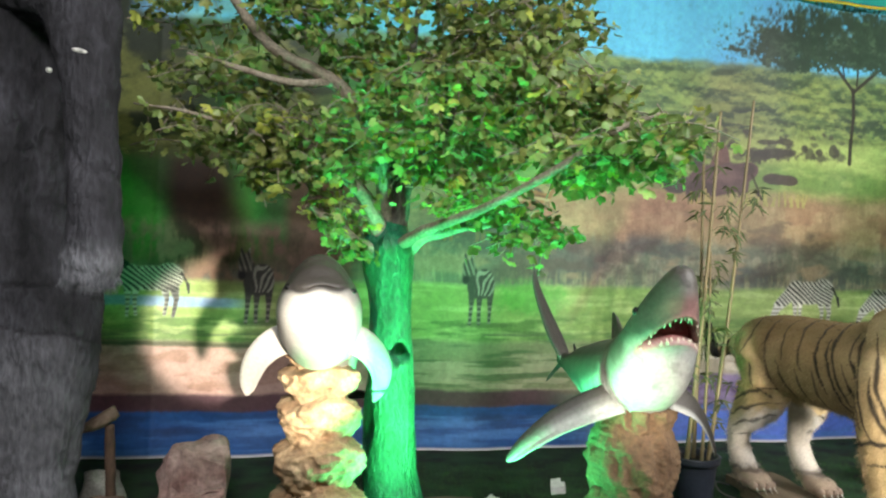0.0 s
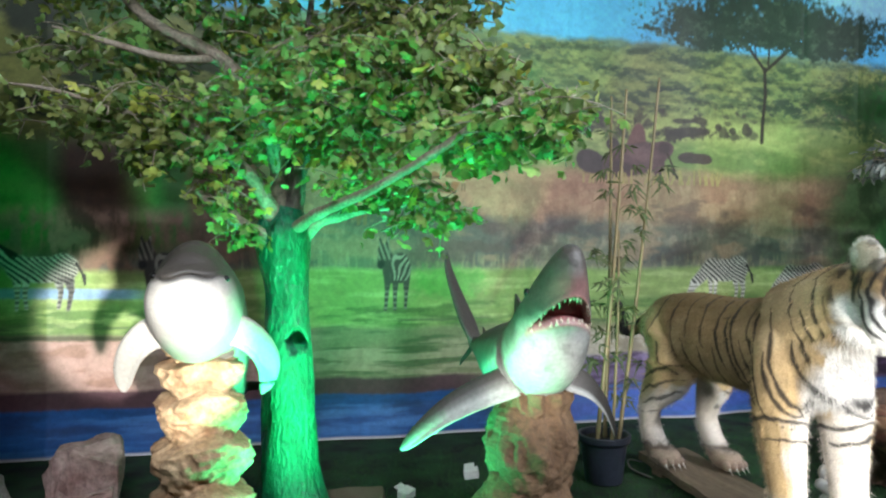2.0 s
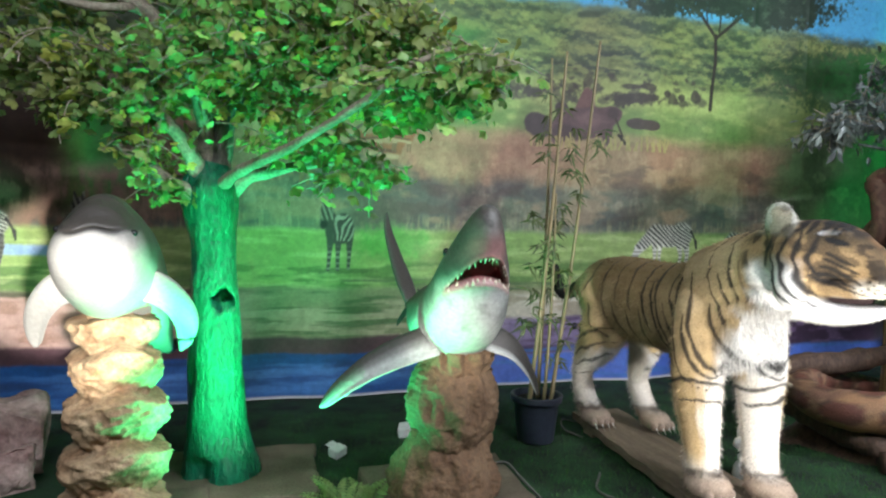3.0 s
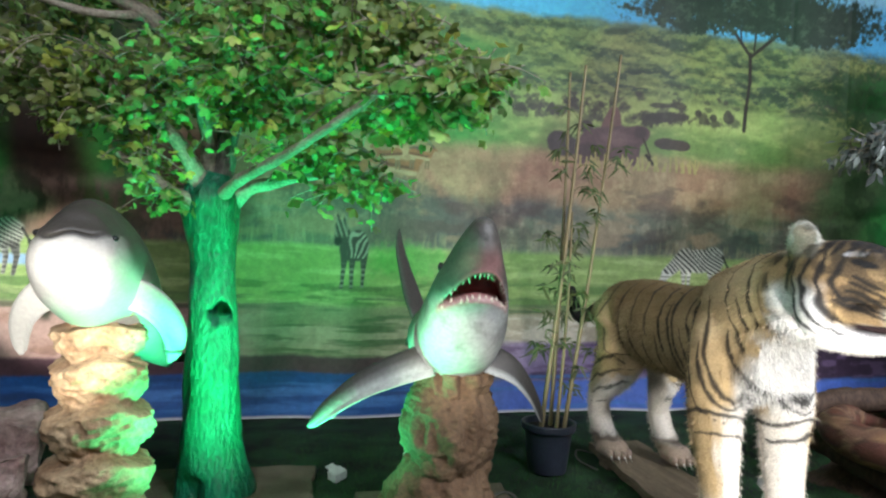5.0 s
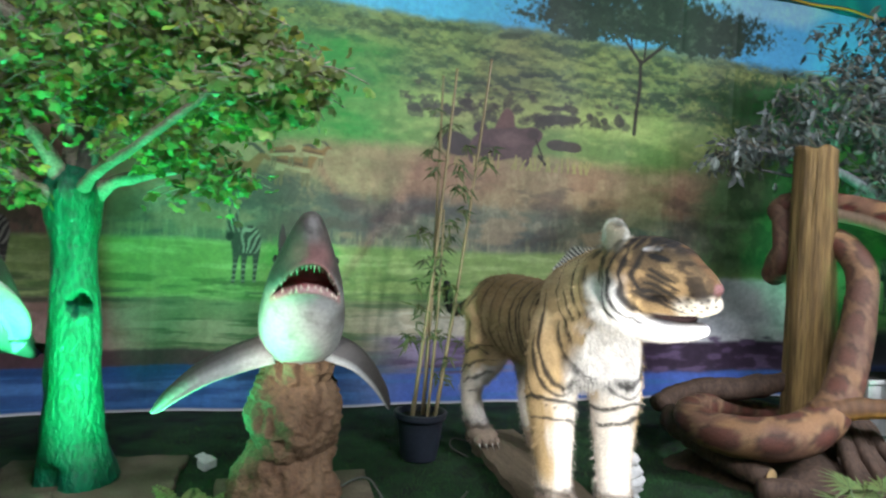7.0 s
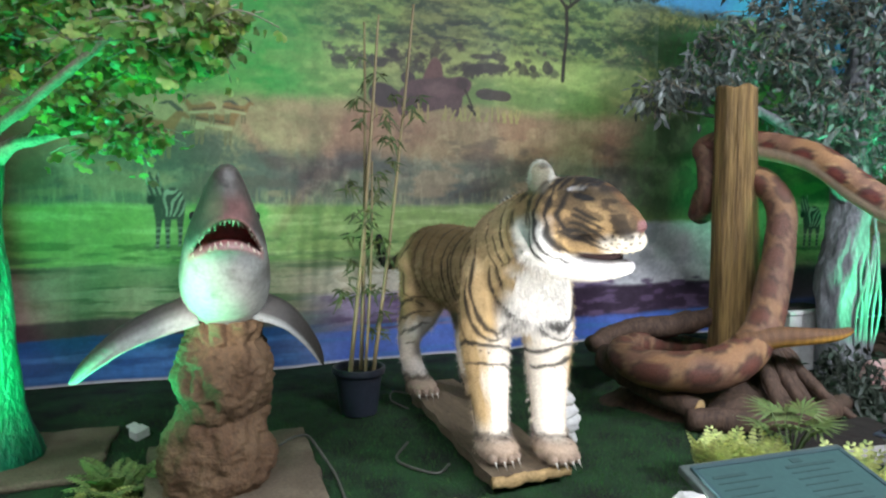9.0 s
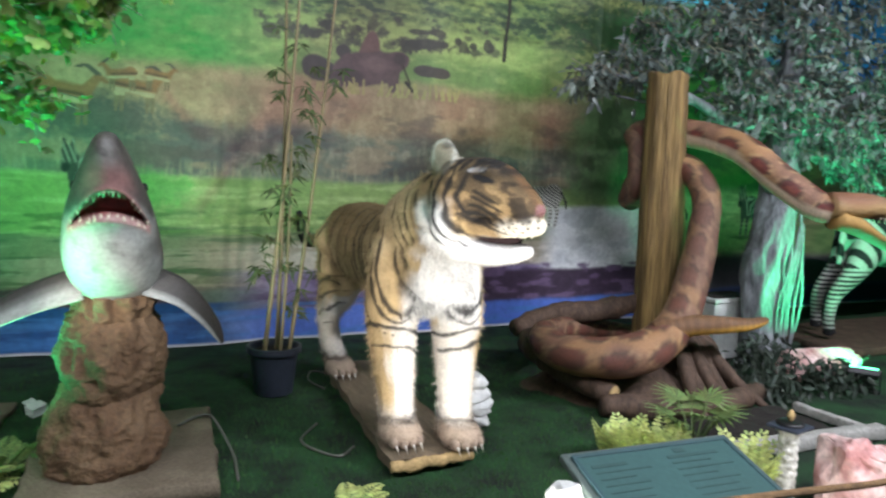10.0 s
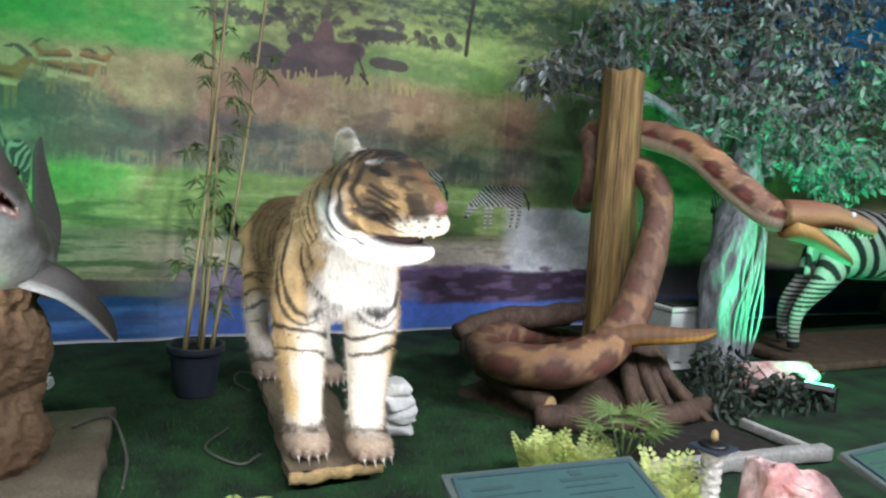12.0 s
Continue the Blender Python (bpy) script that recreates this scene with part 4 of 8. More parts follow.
def build_dolphin():
    s = Soup()
    grey, white = np.array(rgb(0.29, 0.275, 0.255)), np.array(rgb(0.60, 0.59, 0.56))
    path = catmull([(0.057, 2.388, 1.140, 0.012, 0.012), (0.057, 2.394, 1.138, 0.066, 0.062), (0.057, 2.415, 1.132, 0.106, 0.110), (0.058, 2.455, 1.122, 0.133, 0.150), (0.060, 2.53, 1.105, 0.150, 0.188), (0.064, 2.63, 1.092, 0.157, 0.214),
                    (0.072, 2.76, 1.060, 0.160, 0.208), (0.09, 2.95, 0.96, 0.156, 0.176), (0.13, 3.2, 0.81, 0.12, 0.128), (0.17, 3.42, 0.67, 0.065, 0.07), (0.21, 3.58, 0.58, 0.03, 0.032)], 120)
    v, f, u, a = loft(path, 80)
    v[:, 0] = 0.058 + (v[:, 0] - 0.058) * (1 - 0.17 * step(1.10, 1.28, v[:, 2]) * step(2.95, 2.70, v[:, 1]))
    dx = v[:, 0] - 0.058
    # mouth: a wide shallow wavy groove, the upper lip overhanging
    zm = 1.186 + 0.006 * np.cos(dx * 52) - 0.006 * (dx / 0.12) ** 2 + 0.05 * dx
    near = step(2.60, 2.50, v[:, 1])
    lipline = np.exp(-((v[:, 2] - zm) / 0.0055) ** 2) * near
    v = v + np.outer(lipline * 0.012, (0, 1, 0)) - np.outer(np.exp(-((v[:, 2] - zm - 0.018) / 0.012) ** 2) * near * 0.008, (0, 1, 0))
    # melon crease above the lip
    crease = np.exp(-((v[:, 2] - 1.232 + 1.2 * dx ** 2) / 0.016) ** 2) * near * (np.abs(dx) < 0.10)
    v = v + np.outer(crease * 0.007, (0, 1, 0))
    edge = v[:, 2] - zm + 0.012 * noise3(v, 12)
    back = 1.0 - step(2.46, 2.58, v[:, 1])
    side = -np.sin(a) - 0.05 + 0.10 * noise3(v, 8) - 0.5 * step(0.6, 0.9, u)
    wh = back * step(0.008, -0.012, edge) + (1 - back) * step(-0.15, 0.20, side)
    c = grey + (white - grey) * wh[:, None]
    c = c * (0.96 + 0.07 * noise3(v, 10) + 0.05 * noise3(v, 45))[:, None]
    c = c * (1 - 0.85 * lipline)[:, None]
    # shade of the skin creases round the eyes, painted as darker rings
    eyes = [(-0.082, 2.465, 1.198), (0.190, 2.460, 1.190)]
    for e in eyes:
        r = np.linalg.norm(v - np.array(e), axis=1)
        c = c * (1 - 0.30 * np.exp(-((r - 0.030) / 0.006) ** 2) * (0.5 + 0.5 * noise3(v, 30)))[:, None]
    s.add(v, f, c)
    for e in eyes:
        k = np.argmin(np.linalg.norm(v - np.array(e), axis=1))
        s.add(*ball(v[k], (0.013, 0.012, 0.011), 12, 8), rgb(0.05, 0.05, 0.05))
    left = [(0.00, 2.66, 0.995, 0.060), (-0.09, 2.69, 0.972, 0.058), (-0.155, 2.74, 0.912, 0.052), (-0.19, 2.80, 0.840, 0.046), (-0.203, 2.85, 0.775, 0.032), (-0.203, 2.87, 0.738, 0.008)]
    right = [(0.13, 2.66, 0.995, 0.060), (0.22, 2.69, 0.972, 0.058), (0.29, 2.74, 0.905, 0.052), (0.322, 2.80, 0.825, 0.046), (0.315, 2.85, 0.750, 0.032), (0.297, 2.87, 0.705, 0.008)]
    for rows, nn in ((left, (-0.35, -0.85, -0.10)), (right, (0.30, -0.88, -0.10))):
        fv, ff, q = blade(rows, nn, 0.026, 26)
        c2 = white * 0.96 + (grey - white * 0.96) * (step(2.86, 2.90, fv[:, 1]))[:, None]
        s.add(fv, ff, c2)
    fv, ff, q = blade([(0.09, 2.96, 1.10, 0.10), (0.11, 3.06, 1.12, 0.06), (0.12, 3.16, 1.13, 0.01)], (1, 0, 0), 0.016)
    s.add(fv, ff, grey)
    for sx in (-1, 1):
        fv, ff, q = blade([(0.20, 3.52, 0.61, 0.075), (0.21 + sx * 0.12, 3.58, 0.59, 0.055), (0.22 + sx * 0.24, 3.68, 0.56, 0.008)], (0, 0.5, 0.85), 0.016)
        s.add(fv, ff, grey)
    base = (0.08, 2.75, 0.87)
    return put("dolphin_statue", s.mesh("dolphin_statue", base), M_PAINT, base, label="grey and white dolphin statue on a stacked rock column", category="statue")


build_dolphin()


def build_tiger():
    rng = np.random.RandomState(11)
    def tube(pts, n=16):
        v, f, _, _ = loft(catmull(pts, 6 * len(pts)), n)
        return v, f
    d = np.array([0.50, -0.86, 0.0])      # where the head looks
    sd = np.array([-0.86, -0.50, 0.0])    # its side towards the visitors
    sk = np.array([2.50, 2.05, 1.125])
    def hp(fwd, side, up):
        return tuple(sk + d * fwd + sd * side + np.array([0, 0, up]))
    shapes = [
        tube([(2.54, 3.60, 0.82, 0.06, 0.08), (2.54, 3.50, 0.83, 0.17, 0.18), (2.54, 3.26, 0.84, 0.20, 0.21), (2.54, 2.90, 0.83, 0.20, 0.215), (2.55, 2.60, 0.84, 0.205, 0.24), (2.555, 2.42, 0.84, 0.19, 0.22), (2.56, 2.30, 0.82, 0.12, 0.15)], 20),
        tube([(2.54, 2.55, 0.95, 0.18, 0.2), (2.53, 2.35, 1.03, 0.175, 0.18), (2.52, 2.18, 1.08, 0.155, 0.165), (2.51, 2.08, 1.10, 0.125, 0.13)], 18),
        ball(sk, (0.135, 0.135, 0.145), 16, 12),
        # forehead, muzzle, pads, nose
        tube([hp(-0.02, 0, 0.02) + (0.130, 0.125), hp(0.07, 0, 0.035) + (0.122, 0.115), hp(0.14, 0, 0.022) + (0.102, 0.108), hp(0.20, 0, -0.006) + (0.082, 0.088), hp(0.26, 0, -0.034) + (0.064, 0.068), hp(0.300, 0, -0.050) + (0.040, 0.044)]),
        ball(hp(0.258, 0.038, -0.078), (0.052, 0.052, 0.042), 12, 10),
        ball(hp(0.258, -0.038, -0.078), (0.052, 0.052, 0.042), 12, 10),
        ball(hp(0.298, 0, -0.026), (0.026, 0.026, 0.022), 12, 10),
        # brow ridges
        ball(hp(0.135, 0.062, 0.098), (0.040, 0.035, 0.024), 12, 8), ball(hp(0.135, -0.062, 0.098), (0.040, 0.035, 0.024), 12, 8),
        # lower jaw and beard
        tube([hp(0.00, 0, -0.145) + (0.105, 0.085), hp(0.10, 0, -0.178) + (0.085, 0.054), hp(0.19, 0, -0.177) + (0.060, 0.038), hp(0.25, 0, -0.170) + (0.044, 0.028), hp(0.278, 0, -0.166) + (0.024, 0.018)]),
        # lips
        tube([hp(0.04, 0.066, -0.092) + (0.034, 0.034), hp(0.13, 0.064, -0.098) + (0.030, 0.030), hp(0.21, 0.052, -0.096) + (0.030, 0.028), hp(0.25, 0.040, -0.092) + (0.026, 0.026)], 12),
        tube([hp(0.04, -0.066, -0.092) + (0.034, 0.034), hp(0.13, -0.064, -0.098) + (0.030, 0.030), hp(0.21, -0.052, -0.096) + (0.030, 0.028), hp(0.25, -0.040, -0.092) + (0.026, 0.026)], 12),
        # cheek ruffs
        ball(hp(-0.01, 0.095, -0.07), (0.065, 0.075, 0.11), 12, 10),
        ball(hp(-0.01, -0.095, -0.07), (0.065, 0.075, 0.11), 12, 10),
        # ears: the near one upright, the far one folded back
        ball(hp(-0.072, 0.030, 0.118), (0.060, 0.030, 0.096), 14, 12, (0, -8, -60)),
        ball(hp(-0.055, -0.105, 0.095), (0.036, 0.026, 0.040), 12, 10, (0, 0, -60)),
        # legs
        tube([(2.50, 2.54, 0.99, 0.06, 0.08), (2.45, 2.53, 0.88, 0.115, 0.13), (2.41, 2.50, 0.66, 0.115, 0.12), (2.415, 2.49, 0.46, 0.095, 0.09), (2.43, 2.48, 0.28, 0.075, 0.074), (2.44, 2.48, 0.15, 0.070, 0.072)]),
        tube([(2.60, 2.50, 0.99, 0.06, 0.08), (2.65, 2.48, 0.88, 0.115, 0.13), (2.675, 2.44, 0.66, 0.115, 0.12), (2.675, 2.42, 0.46, 0.092, 0.09), (2.67, 2.40, 0.28, 0.075, 0.074), (2.67, 2.38, 0.15, 0.070, 0.072)]),
        ball((2.44, 2.44, 0.128), (0.092, 0.11, 0.056), 14, 10), ball((2.67, 2.34, 0.128), (0.092, 0.11, 0.056), 14, 10),
        tube([(2.50, 3.34, 0.94, 0.07, 0.10), (2.455, 3.35, 0.80, 0.115, 0.17), (2.43, 3.34, 0.62, 0.10, 0.15), (2.43, 3.50, 0.44, 0.066, 0.080), (2.45, 3.56, 0.30, 0.055, 0.062), (2.48, 3.52, 0.15, 0.058, 0.062)]),
        tube([(2.58, 3.34, 0.94, 0.07, 0.10), (2.64, 3.35, 0.80, 0.115, 0.17), (2.69, 3.30, 0.62, 0.10, 0.15), (2.74, 3.42, 0.44, 0.066, 0.080), (2.76, 3.46, 0.30, 0.055, 0.062), (2.77, 3.38, 0.15, 0.058, 0.062)]),
        ball((2.49, 3.47, 0.125), (0.08, 0.10, 0.052), 14, 10), ball((2.78, 3.32, 0.125), (0.08, 0.10, 0.052), 14, 10),
        # tail
        tube([(2.52, 3.50, 0.90, 0.06, 0.06), (2.46, 3.57, 0.885, 0.042, 0.042), (2.40, 3.62, 0.825, 0.036, 0.036), (2.34, 3.63, 0.810, 0.034, 0.034), (2.30, 3.62, 0.87, 0.030, 0.030), (2.28, 3.61, 0.95, 0.022, 0.022), (2.28, 3.60, 0.98, 0.012, 0.012)], 12),
    ]
    v, f, nr = fused(shapes, 0.0074, 4)
    x, y, z = v.T
    orange, pale, white, black = (np.array(rgb(*k)) for k in ((0.68, 0.58, 0.42), (0.82, 0.79, 0.74), (0.88, 0.87, 0.85), (0.08, 0.075, 0.07)))
    dx = x - 2.55
    rel = v - sk
    fw, sv, uv = rel @ d, np.abs(rel @ sd), rel[:, 2]
    head = step(0.34, 0.29, np.linalg.norm((rel - d * 0.09) * (1, 1, 1.05), axis=1)) * step(2.27, 2.19, y) * step(0.86, 0.92, z)
    head = np.maximum(head, (uv > 0.10) * (y < 2.25))
    n14 = noise3(v, 14)
    c = np.tile(orange, (len(v), 1)) * (0.94 + 0.16 * noise3(v, 6) + 0.12 * noise3(v, 19))[:, None]
    def tint(mask, k):
        nonlocal c
        c = c + (k - c) * np.clip(mask, 0, 1)[:, None]
    tint(step(0.0, 0.9, noise3(v, 9)) * 0.5, np.array(rgb(0.82, 0.73, 0.56)))
    # flank shade between shoulder and hip, put into the coat colour
    tint(step(0.70, 0.95, z + 0.03 * n14) * step(2.62, 2.86, y) * step(3.50, 3.20, y) * 0.55, np.array(rgb(0.50, 0.38, 0.23)))
    tint(step(0.90, 1.02, z + 0.02 * n14) * step(2.40, 2.75, y) * (1 - head) * 0.75, np.array(rgb(0.40, 0.33, 0.20)))
    # pale underside, chest, insides and fronts of the legs
    tint(step(0.66, 0.54, z) * step(-0.1, -0.7, nr[:, 2]) * (y > 2.5), white)
    throat = -0.8 * nr[:, 1] - 0.6 * nr[:, 2] + 0.30 * nr[:, 0] + 0.22 * noise3(v, 11)
    tint(step(0.15, 0.45, throat) * step(2.56, 2.42, y) * step(0.50, 0.60, z) * step(0.20, 0.14, np.abs(dx - 0.03)) * (1 - head), white)
    facing = step(0.40, 1.0, -nr[:, 1] - 0.5 * nr[:, 0] * np.sign(x - 2.55) * (y < 2.7) + 0.25 * noise3(v, 10))
    tint((y < 2.72) * step(0.66, 0.56, z) * facing * 0.9, pale)
    inner = step(-0.05, -0.5, nr[:, 0] * np.sign(dx))
    tint(step(0.62, 0.54, z) * inner * 0.9, pale)
    tint((y < 2.72) * step(0.36, 0.22, z + 0.06 * noise3(v, 8)) * 0.75, pale * 0.95)
    tint((y > 2.9) * step(0.56, 0.38, z + 0.03 * noise3(v, 9)) * 0.9, pale * 0.95)
    tint(step(0.19, 0.16, z), np.array(rgb(0.66, 0.58, 0.50)))
    tint(np.exp(-((z - 0.185 - 0.012 * noise3(v, 30)) / 0.009) ** 2) * 0.75, np.array(rgb(0.28, 0.22, 0.17)))
    # stripes: thin broken tapering lines
    ragged = 0.012 * noise3(v, 9) + 0.006 * noise3(v, 30)

    def stripe(line, along, lo, hi, width, where=1.0, strength=0.92):
        """A dark line where line is about zero, running from lo to hi and tapering at both ends."""
        t = np.clip((along - lo) / (hi - lo), 0, 1)
        w = width * np.sin(math.pi * t) ** 0.45 * (0.8 + 0.45 * noise3(v + lo * 7, 13)) + 1e-5
        tint(np.exp(-((line + ragged) / w) ** 4) * (along > lo) * (along < hi) * where * strength, black)

    sweep = y - 0.115 * np.log1p(np.maximum(z - 0.51, 0) / 0.035)
    body = 1 - head
    for sg in (-1, 1):
        s_on = body * (dx * sg > 0.03)
        for k, (lo, hi) in enumerate(((0.62, 0.92), (0.56, 1.04), (0.60, 0.86), (0.55, 1.10), (0.62, 1.02), (0.56, 0.88), (0.66, 1.12), (0.58, 0.98), (0.72, 1.10))):
            stripe(sweep - (2.135 + 0.052 * k + 0.012 * math.sin(9 * k + sg)), z, lo, hi, 0.0125, s_on * (y < 2.94))
        for y0, lo, hi in ((1.83, 0.88, 1.20), (1.90, 0.84, 1.12), (1.965, 0.80, 1.18), (2.03, 0.84, 1.06), (2.085, 0.76, 1.14)):
            stripe(sweep - y0, z, lo, hi, 0.0135, s_on * (y > 2.16) * step(0.35, 0.1, throat))
    lean = y - 0.22 * (z - 0.8)
    for y0, lo, hi, w in ((2.86, 0.60, 0.84, 0.010), (2.93, 0.80, 1.06, 0.012), (2.98, 0.62, 0.82, 0.010), (3.06, 0.84, 1.06, 0.011), (3.10, 0.62, 0.86, 0.010), (3.20, 0.72, 1.04, 0.012), (3.28, 0.62, 0.80, 0.009), (3.33, 0.80, 1.04, 0.011), (3.42, 0.62, 0.94, 0.011), (3.50, 0.72, 0.98, 0.009)):
        wob = 0.03 * math.sin(y0 * 37)
        stripe(lean - y0 - wob * (z - 0.8) * 4, z, lo, hi, w, body * (np.abs(dx) > 0.03), 0.78)
    outer = step(-0.35, 0.1, nr[:, 0] * np.sign(dx))
    for z0 in (0.39, 0.455, 0.52, 0.59):
        stripe(z + 0.38 * (y - 3.42) - z0, y, 3.18, 3.54, 0.009, outer * (z < 0.70), 0.85)
    for z0, lo, hi, sg in ((0.555, 2.34, 2.60, -1), (0.548, 2.30, 2.56, 1), (0.475, 2.36, 2.50, -1), (0.49, 2.28, 2.42, 1)):
        stripe(z + 0.14 * (y - 2.45) - 0.16 * np.abs(dx) + 0.018 - z0, y, lo, hi, 0.011, (dx * sg > 0) * (z < 0.68))
    # heavy broken bars over the nape
    for y0, w in ((2.20, 0.020), (2.275, 0.022), (2.355, 0.024), (2.445, 0.020)):
        stripe(y + 0.25 * (z - 1.1) - y0 - 0.05 * np.sin(dx * 20), np.abs(dx), -0.02, 0.15, w, body * step(0.98, 1.05, z))
    tail = (x < 2.47) * (y > 3.53) * (z > 0.76)
    tint(tail * step(-0.2, 0.2, np.sin(x * 120 - z * 60)) * 0.9, black)
    tint(tail * (x < 2.335), black)
    # head: golden face, dark crown, white ruff with black arcs, pale spotted muzzle
    n5 = 0.012 * noise3(v, 24)
    brown = np.array(rgb(0.15, 0.12, 0.08))
    gold = np.array(rgb(0.56, 0.46, 0.32))
    tint(head, gold)
    tint(head * step(0.0, 0.8, noise3(v, 18)) * 0.6, np.array(rgb(0.78, 0.66, 0.46)))
    tint(head * step(0.1, 0.7, noise3(v, 30)) * 0.65, brown)
    tint(head * 0.85 * step(0.040, 0.110, uv + 0.35 * (fw - 0.1) + n5), np.array(rgb(0.25, 0.21, 0.14)))
    tint(head * 0.55 * step(0.14, 0.20, fw) * step(0.05, 0.02, sv) * step(-0.03, 0.0, uv), np.array(rgb(0.50, 0.36, 0.22)))
    tint(head * step(-0.120, -0.150, uv + n5), white)
    tint(head * step(0.055, 0.005, fw + n5) * step(0.02, -0.06, uv + n5) * step(0.03, 0.06, sv), white)
    tint(head * step(0.17, 0.22, fw + n5) * step(-0.045, -0.07, uv + n5) * step(-0.135, -0.125, uv), np.array(rgb(0.86, 0.82, 0.74)))
    # short dark strokes in the coat of the face
    streak = noise3(np.c_[fw * 0.35, uv, sv * 0.5], 62) + 0.5 * noise3(np.c_[fw * 0.5, uv, sv], 110)
    tint(head * step(0.15, 0.75, streak) * step(-0.09, -0.06, uv) * step(0.02, 0.06, fw) * 0.75, brown * 0.8)
    upright = noise3(np.c_[fw, uv * 0.35, sv * 0.6], 52)
    tint(head * step(0.15, 0.60, upright) * step(0.07, 0.03, fw) * step(-0.06, -0.02, uv) * 0.8, black)
    crown = noise3(np.c_[fw, sv * 0.3, uv * 0.5], 58)
    tint(head * step(0.05, 0.55, crown) * step(0.075, 0.10, uv) * 0.8, black)
    # fine lines along the cheek, running back from the nose
    flow = uv + 0.45 * (fw - 0.15) + 0.6 * n5
    for k, f0 in enumerate((-0.085, -0.064, -0.040, -0.014, 0.012)):
        stripe(flow - f0, fw, 0.05 + 0.012 * k, 0.235 - 0.012 * k, 0.0115, head * step(0.025, 0.04, sv), 0.9)
    # black arcs round the cheek and forehead
    r = np.hypot(fw - 0.16, (uv - 0.01) * 1.05) + 0.8 * n5
    for r0, w0, lo, hi in ((0.118, 0.014, -0.09, 0.11), (0.160, 0.019, -0.16, 0.09), (0.204, 0.017, -0.17, 0.16), (0.246, 0.015, -0.17, 0.06)):
        stripe(r - r0, uv, lo, hi, w0, head * step(0.10, 0.06, fw) * step(0.04, 0.055, sv), 0.95)
    for f0, w0 in ((0.165, 0.009), (0.125, 0.012), (0.085, 0.013), (0.045, 0.014), (0.005, 0.014)):
        stripe(fw - f0 + 0.35 * (sv - 0.04) + n5, sv, 0.008, 0.115, w0, head * step(0.085, 0.105, uv))
    tint(head * step(0.046, 0.034, np.hypot(fw - 0.105, (uv - 0.103 - 0.12 * (fw - 0.10)) * 4.0) + 0.5 * n5) * step(0.035, 0.05, sv) * step(-0.5, 0.5, noise3(v, 40)) * 0.65, white)
    tint(head * step(0.050, 0.034, np.hypot(fw - 0.128, (uv - 0.073 + 0.25 * (fw - 0.128)) * 3.0) + 0.6 * n5) * step(0.035, 0.05, sv), black)
    spots = step(0.40, 0.75, np.sin(fw * 210 + 80 * n5) * np.sin(uv * 250 + 1))
    tint(head * step(0.20, 0.23, fw) * step(-0.12, -0.105, uv) * step(-0.04, -0.06, uv) * spots * 0.8, brown)
    tint(head * step(0.295, 0.308, fw) * step(-0.060, -0.048, uv) * step(0.0, -0.010, uv), np.array(rgb(0.56, 0.40, 0.39)))
    tint(head * step(0.300, 0.308, fw) * np.exp(-((uv + 0.062) / 0.006) ** 2), brown)
    mouth = head * step(0.06, 0.11, fw) * np.exp(-((uv + 0.136 + 0.05 * (fw - 0.2)) / 0.013) ** 4)
    tint(mouth * 0.97, np.array(rgb(0.13, 0.07, 0.07)))
    ear = head * step(0.075, 0.11, uv - 0.10 * step(-0.02, 0.03, fw)) * step(0.0, -0.03, fw)
    rim = np.hypot((uv - 0.112) / 0.096, (fw + 0.070) / 0.060)
    tint(ear * 0.9, np.array(rgb(0.66, 0.63, 0.54)))
    tint(ear * 0.8 * step(0.72, 0.90, rim + 0.3 * noise3(v, 34)) * step(0.10, 0.14, uv), np.array(rgb(0.76, 0.76, 0.70)))
    tint(ear * step(0.2, 0.6, noise3(v, 28)) * 0.7, np.array(rgb(0.16, 0.14, 0.11)))
    tint(head * (rel @ sd < -0.07) * step(0.06, 0.09, uv) * 0.9, black)
    s = Soup()
    s.add(v, f, c)
    torso = np.where(head < 0.5)[0]
    hairs(s, v[torso], nr[torso], c[torso], 110000, 0.011, 0.0010, (0, 0.25, -1.1), rng)
    hairs(s, v[torso], nr[torso], c[torso], 16000, 0.030, 0.0016, (0, 0.35, -1.0), rng)
    face = np.where(head >= 0.5)[0]
    hairs(s, v[face], nr[face], c[face], 3500, 0.016, 0.0012, (-0.8, 1.4, -0.5), rng)
    hairs(s, v[face], nr[face], c[face], 22000, 0.006, 0.0007, (-0.8, 1.4, -0.5), rng)
    cuff = np.where((z > 0.165) & (z < 0.215))[0]
    hairs(s, v[cuff], nr[cuff], c[cuff] * 0.55, 2600, 0.028, 0.0013, (0, 0, -0.9), rng)
    chest = np.where((np.abs(dx) < 0.16) & (y < 2.45) & (y > 2.14) & (z > 0.62) & (z < 1.0))[0]
    hairs(s, v[chest], nr[chest], c[chest], 5000, 0.040, 0.0014, (0, -0.1, -1.2), rng)
    ruff = np.where((head > 0.5) & (uv < -0.10) & (sv < 0.12) & ((fw < 0.06) | (uv < -0.20)))[0]
    hairs(s, v[ruff], nr[ruff], c[ruff], 2200, 0.013, 0.0013, (0, 0.5, -0.9), rng)
    er = np.where(ear > 0.5)[0]
    hairs(s, v[er], nr[er], c[er], 1300, 0.014, 0.0012, (0, 0, 0.3), rng)
    tooth = rgb(0.88, 0.86, 0.78)
    for side in (0.026, -0.026):
        s.add(*cone(hp(0.265, side, -0.102), hp(0.265, side, -0.128), 0.008, 6), tooth)
        s.add(*cone(hp(0.252, side * 0.8, -0.170), hp(0.252, side * 0.8, -0.152), 0.007, 6), tooth)
